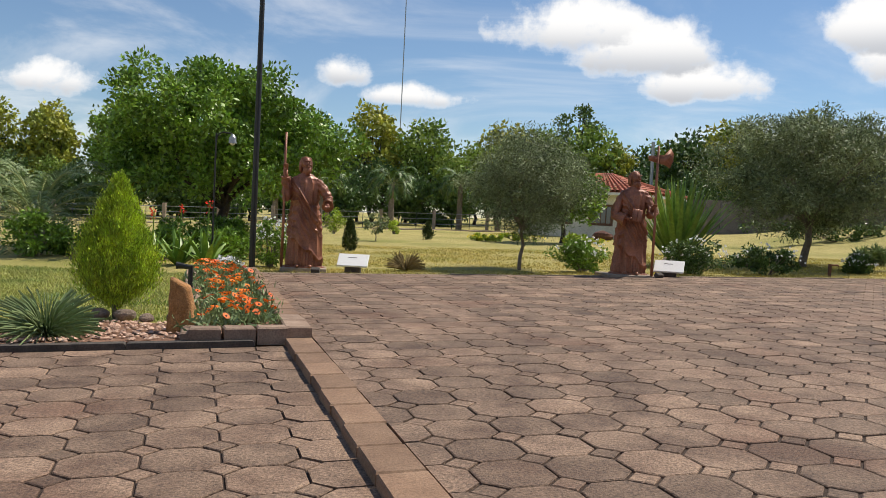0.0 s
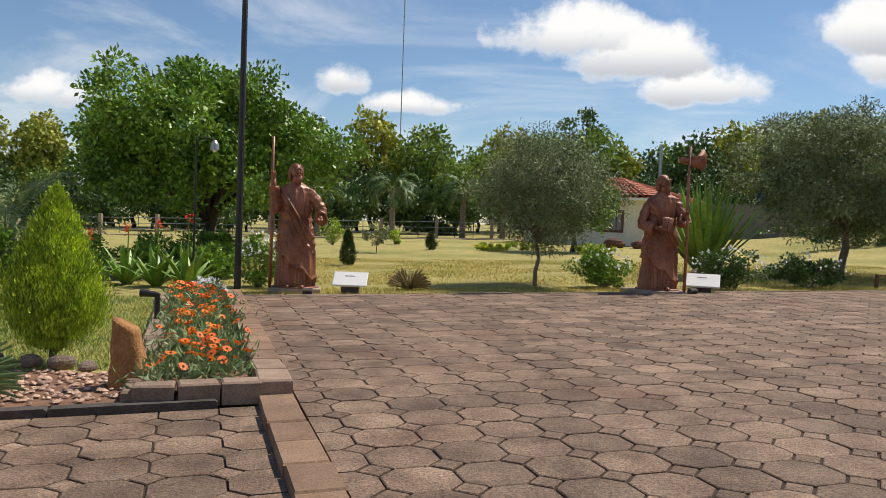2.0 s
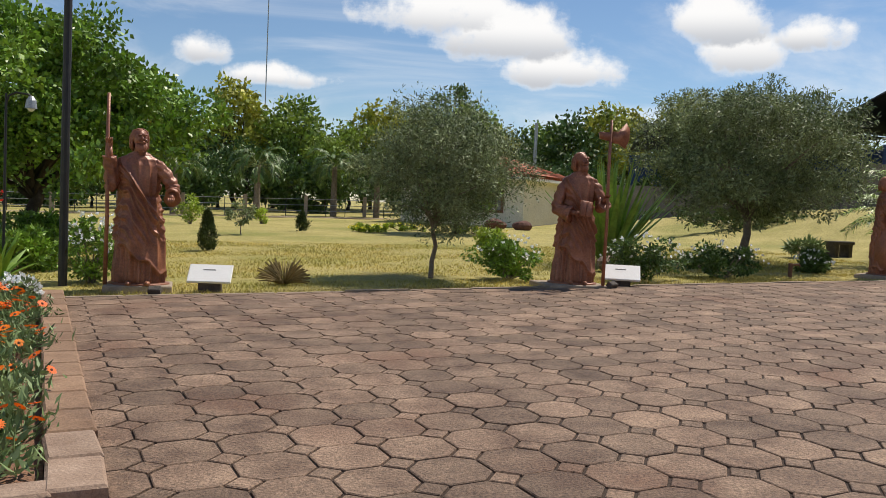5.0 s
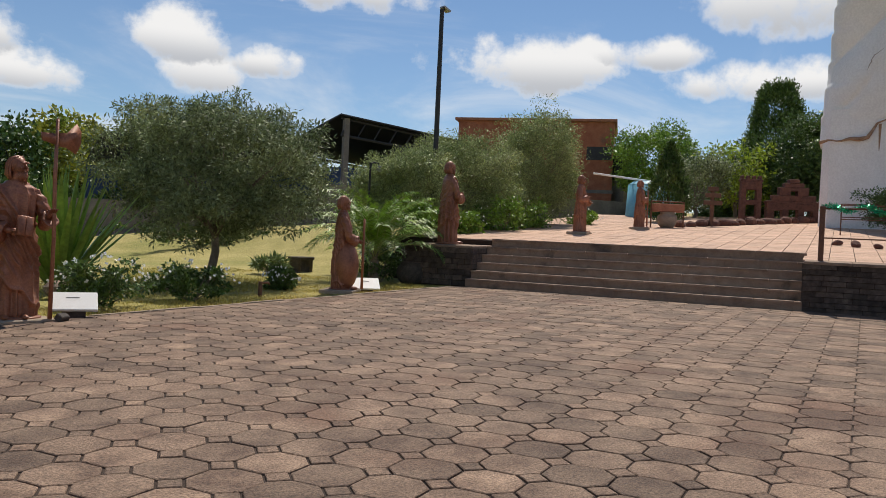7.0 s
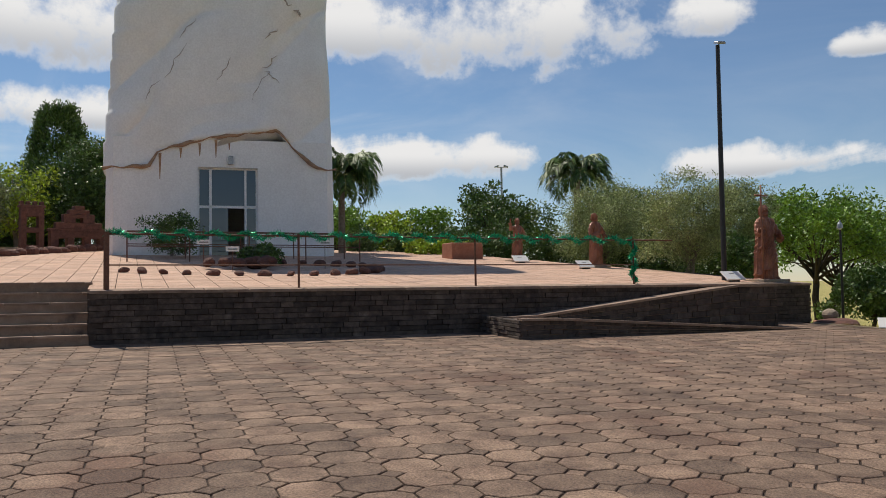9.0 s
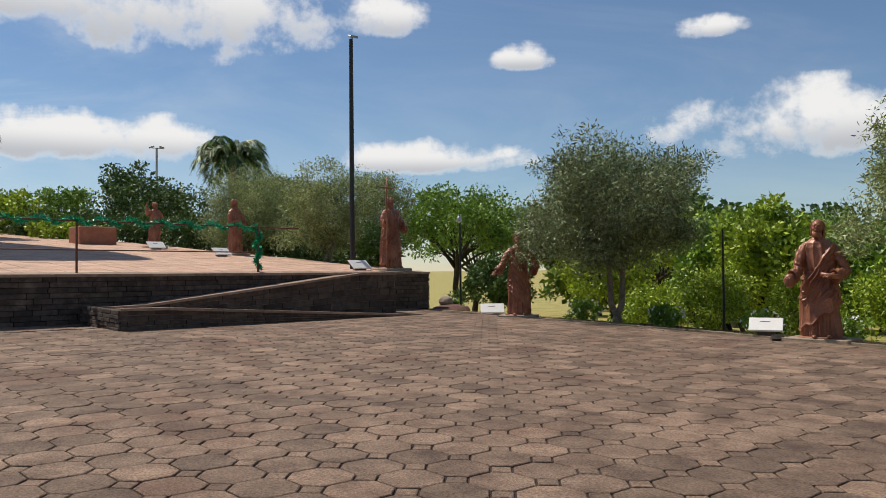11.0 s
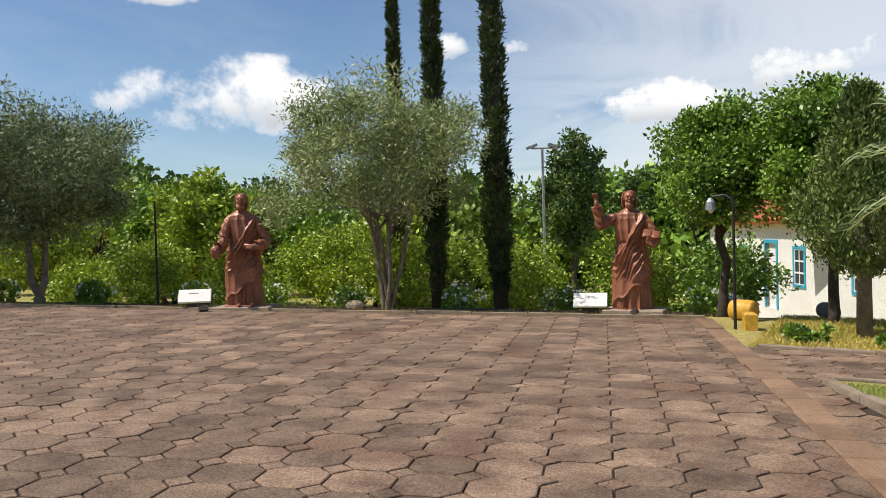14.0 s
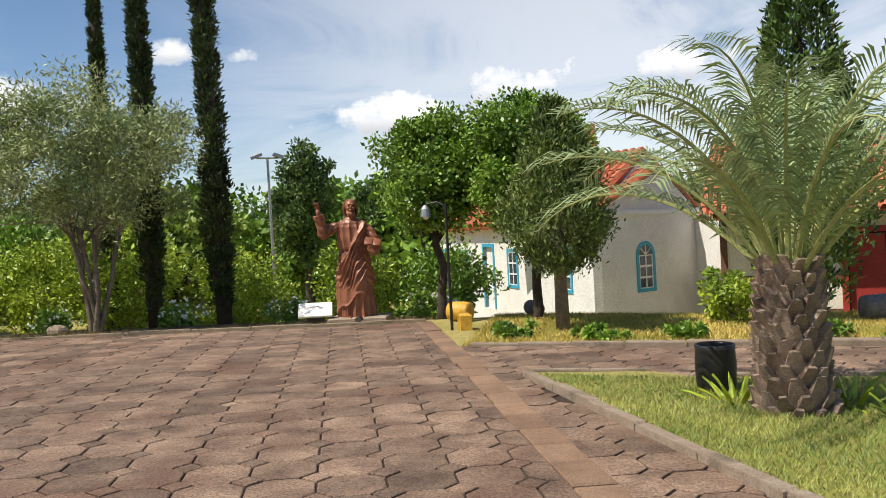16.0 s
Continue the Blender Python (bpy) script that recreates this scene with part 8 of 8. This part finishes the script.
def cut(poly, a, b):
    """The part of a polygon to the left of the line from a to b."""
    out = []
    side = lambda p: (b[0] - a[0]) * (p[1] - a[1]) - (b[1] - a[1]) * (p[0] - a[0])
    for p, q in zip(poly, poly[1:] + poly[:1]):
        s, t = side(p), side(q)
        if s >= 0:
            out.append(p)
        if (s > 0 > t) or (s < 0 < t):
            f = s / (s - t)
            out.append((p[0] + (q[0] - p[0]) * f, p[1] + (q[1] - p[1]) * f))
    return out


def lay(region, parent, level, near, turn=TURN, skip=None, phase=(0.0, 0.0), border=None):
    """Octagonal pavers with small squares between them."""
    ca, sa = math.cos(turn), math.sin(turn)
    meshes, rest = {}, {"octagon_paver": Geo(), "square_paver": Geo()}
    for nm, poly in (("octagon_paver", OCT), ("square_paver", SQ)):
        g, f, v = paver_mesh(nm, poly, "paver")
        meshes[nm] = (g.mesh(nm, "paver"), f, np.array(v))
    xs, ys = [p[0] for p in region], [p[1] for p in region]
    cx, cy = (min(xs) + max(xs)) / 2, (min(ys) + max(ys)) / 2
    span = int(max(max(xs) - min(xs), max(ys) - min(ys)) / TILE * 0.75) + 3
    slope = Vector((-GX, -GY, 1)).normalized()
    count = 0
    for i in range(-span, span):
        for j in range(-span, span):
            for nm, d in (("octagon_paver", 0.0), ("square_paver", 0.5)):
                u, w = (i + d) * TILE + phase[0], (j + d) * TILE + phase[1]
                x, y = cx + u * ca - w * sa, cy + u * sa + w * ca
                if skip and skip(x, y):
                    continue
                if border is not None:
                    # pieces cut along the edges
                    poly = [(x + px * ca - py * sa, y + px * sa + py * ca) for px, py in (OCT if d == 0 else SQ)]
                    whole = poly
                    for a, b in border:
                        poly = cut(poly, a, b)
                    if len(poly) < 3 or area(poly) < 0.004:
                        continue
                    if area(poly) < area(whole) - 1e-6:
                        zz = rng.uniform(-0.003, 0.003)
                        rest[nm].prism(poly, lambda p, q: level(p, q) - 0.03, lambda p, q: level(p, q) + zz)
                        continue
                elif not inside(region, x, y):
                    continue
                z = level(x, y) + rng.uniform(-0.003, 0.003)
                tx, ty = rng.normal(0, 0.0045, 2)
                if near(x, y):
                    ob = part(nm, meshes[nm][0], "paver", parent)
                    ob.matrix_world = Matrix.Translation((x, y, z)) @ Euler((GY + tx, -GX + ty, 0)).to_matrix().to_4x4() @ Matrix.Rotation(turn, 4, "Z")
                    count += 1
                else:
                    v = meshes[nm][2]
                    X, Y = v[:, 0] * ca - v[:, 1] * sa, v[:, 0] * sa + v[:, 1] * ca
                    Z = v[:, 2] + (GX + ty) * X + (GY + tx) * Y
                    rest[nm].add(np.stack([X + x, Y + y, Z + z], 1).tolist(), meshes[nm][1])
    for nm, g in rest.items():
        if g.v:
            r = part(nm, g, "paver_rest", parent)
            r["kind"] = "stuff"
    return count


def lower(x, y):
    """The lower paving: level with the forecourt in the south, a step down in the north."""
    return plane(x, y) - 0.015 - 0.045 * float(smooth(-1.5, 2.5, y))


def bed(name, region, offset, label, mat="joint"):
    bm = bmesh.new()
    vs = [bm.verts.new((x, y, plane(x, y) + offset)) for x, y in region]
    vb = [bm.verts.new((x, y, plane(x, y) + offset - 0.12)) for x, y in region]
    bm.faces.new(vs)
    for i in range(len(vs)):
        k = (i + 1) % len(vs)
        bm.faces.new((vs[i], vb[i], vb[k], vs[k]))
    bmesh.ops.recalc_face_normals(bm, faces=bm.faces)
    me = bpy.data.meshes.new(name)
    bm.to_mesh(me)
    bm.free()
    me.materials.append(M[mat])
    ob = new(name, me)
    return tagged(ob, label, "pavement", kind="structure")


fore = bed("pavement_forecourt", FORECOURT, -0.014, "brown octagonal concrete pavers with small squares between")
lay(FORECOURT, fore, plane, lambda x, y: 0.2 < x < 4.6 and 5.2 < y < 10.6, border=list(zip(FORECOURT, FORECOURT[1:] + FORECOURT[:1])))
WEST = [(2.98, -6.75), (STRIP_B.x + sd.x * -7.45, STRIP_B.y + sd.y * -7.45), (-3.9, 6.92), (-9.5, 5.2), (-9.5, -6.5)]
g_ = Geo()
for y0_ in np.arange(-6.8, 7.7, 0.5):
    p_ = WEST
    for a_, b_ in (((-20, y0_), (20, y0_)), ((20, y0_ + 0.5), (-20, y0_ + 0.5))):
        p_ = cut(p_, a_, b_) if len(p_) > 2 else p_
    if len(p_) > 2:
        g_.add([(x, y, lower(x, y) - 0.014) for x, y in p_], [tuple(range(len(p_)))])
low = tagged(part("pavement_lower", g_, "joint"), "worn brown concrete pavers on the lower path", "pavement", kind="structure")
lay(WEST, low, lower, lambda x, y: -2.6 < x < 0.6 and 2.6 < y < 6.8, skip=lambda x, y: inside(LAWN, x, y), phase=(0.1, 0.15), border=[((-9.5, -6.6), (3.0, -6.8)), ((3.9 + 0.005, -9.7), (STRIP_B.x + 0.005, STRIP_B.y)), ((-1.72, 7.60), (-8.2, 5.56)), ((-9.5, 6), (-9.5, -6))])


def strip():
    ob = thing("trim_strip", 0, 0, 0, "line of tan rectangular kerb blocks along the forecourt", "kerb", kind="structure")
    n = int((STRIP_B - STRIP_A).length / 0.46)
    for k in range(n):
        a = STRIP_A + sd * (k * 0.46 + 0.006)
        b = STRIP_A + sd * ((k + 1) * 0.46 - 0.006)
        w = sn * 0.262
        off = sn * rng.normal(0, 0.006)
        poly = [(a + off), (a + w + off), (b + w + off), (b + off)]
        poly = [(p.x, p.y) for p in poly][::-1]
        dz = rng.normal(0, 0.004)
        part("block", Geo().prism(poly, lambda x, y: plane(x, y) - 0.16, lambda x, y: plane(x, y) + 0.012 + dz, 0.012), "strip", ob)


strip()
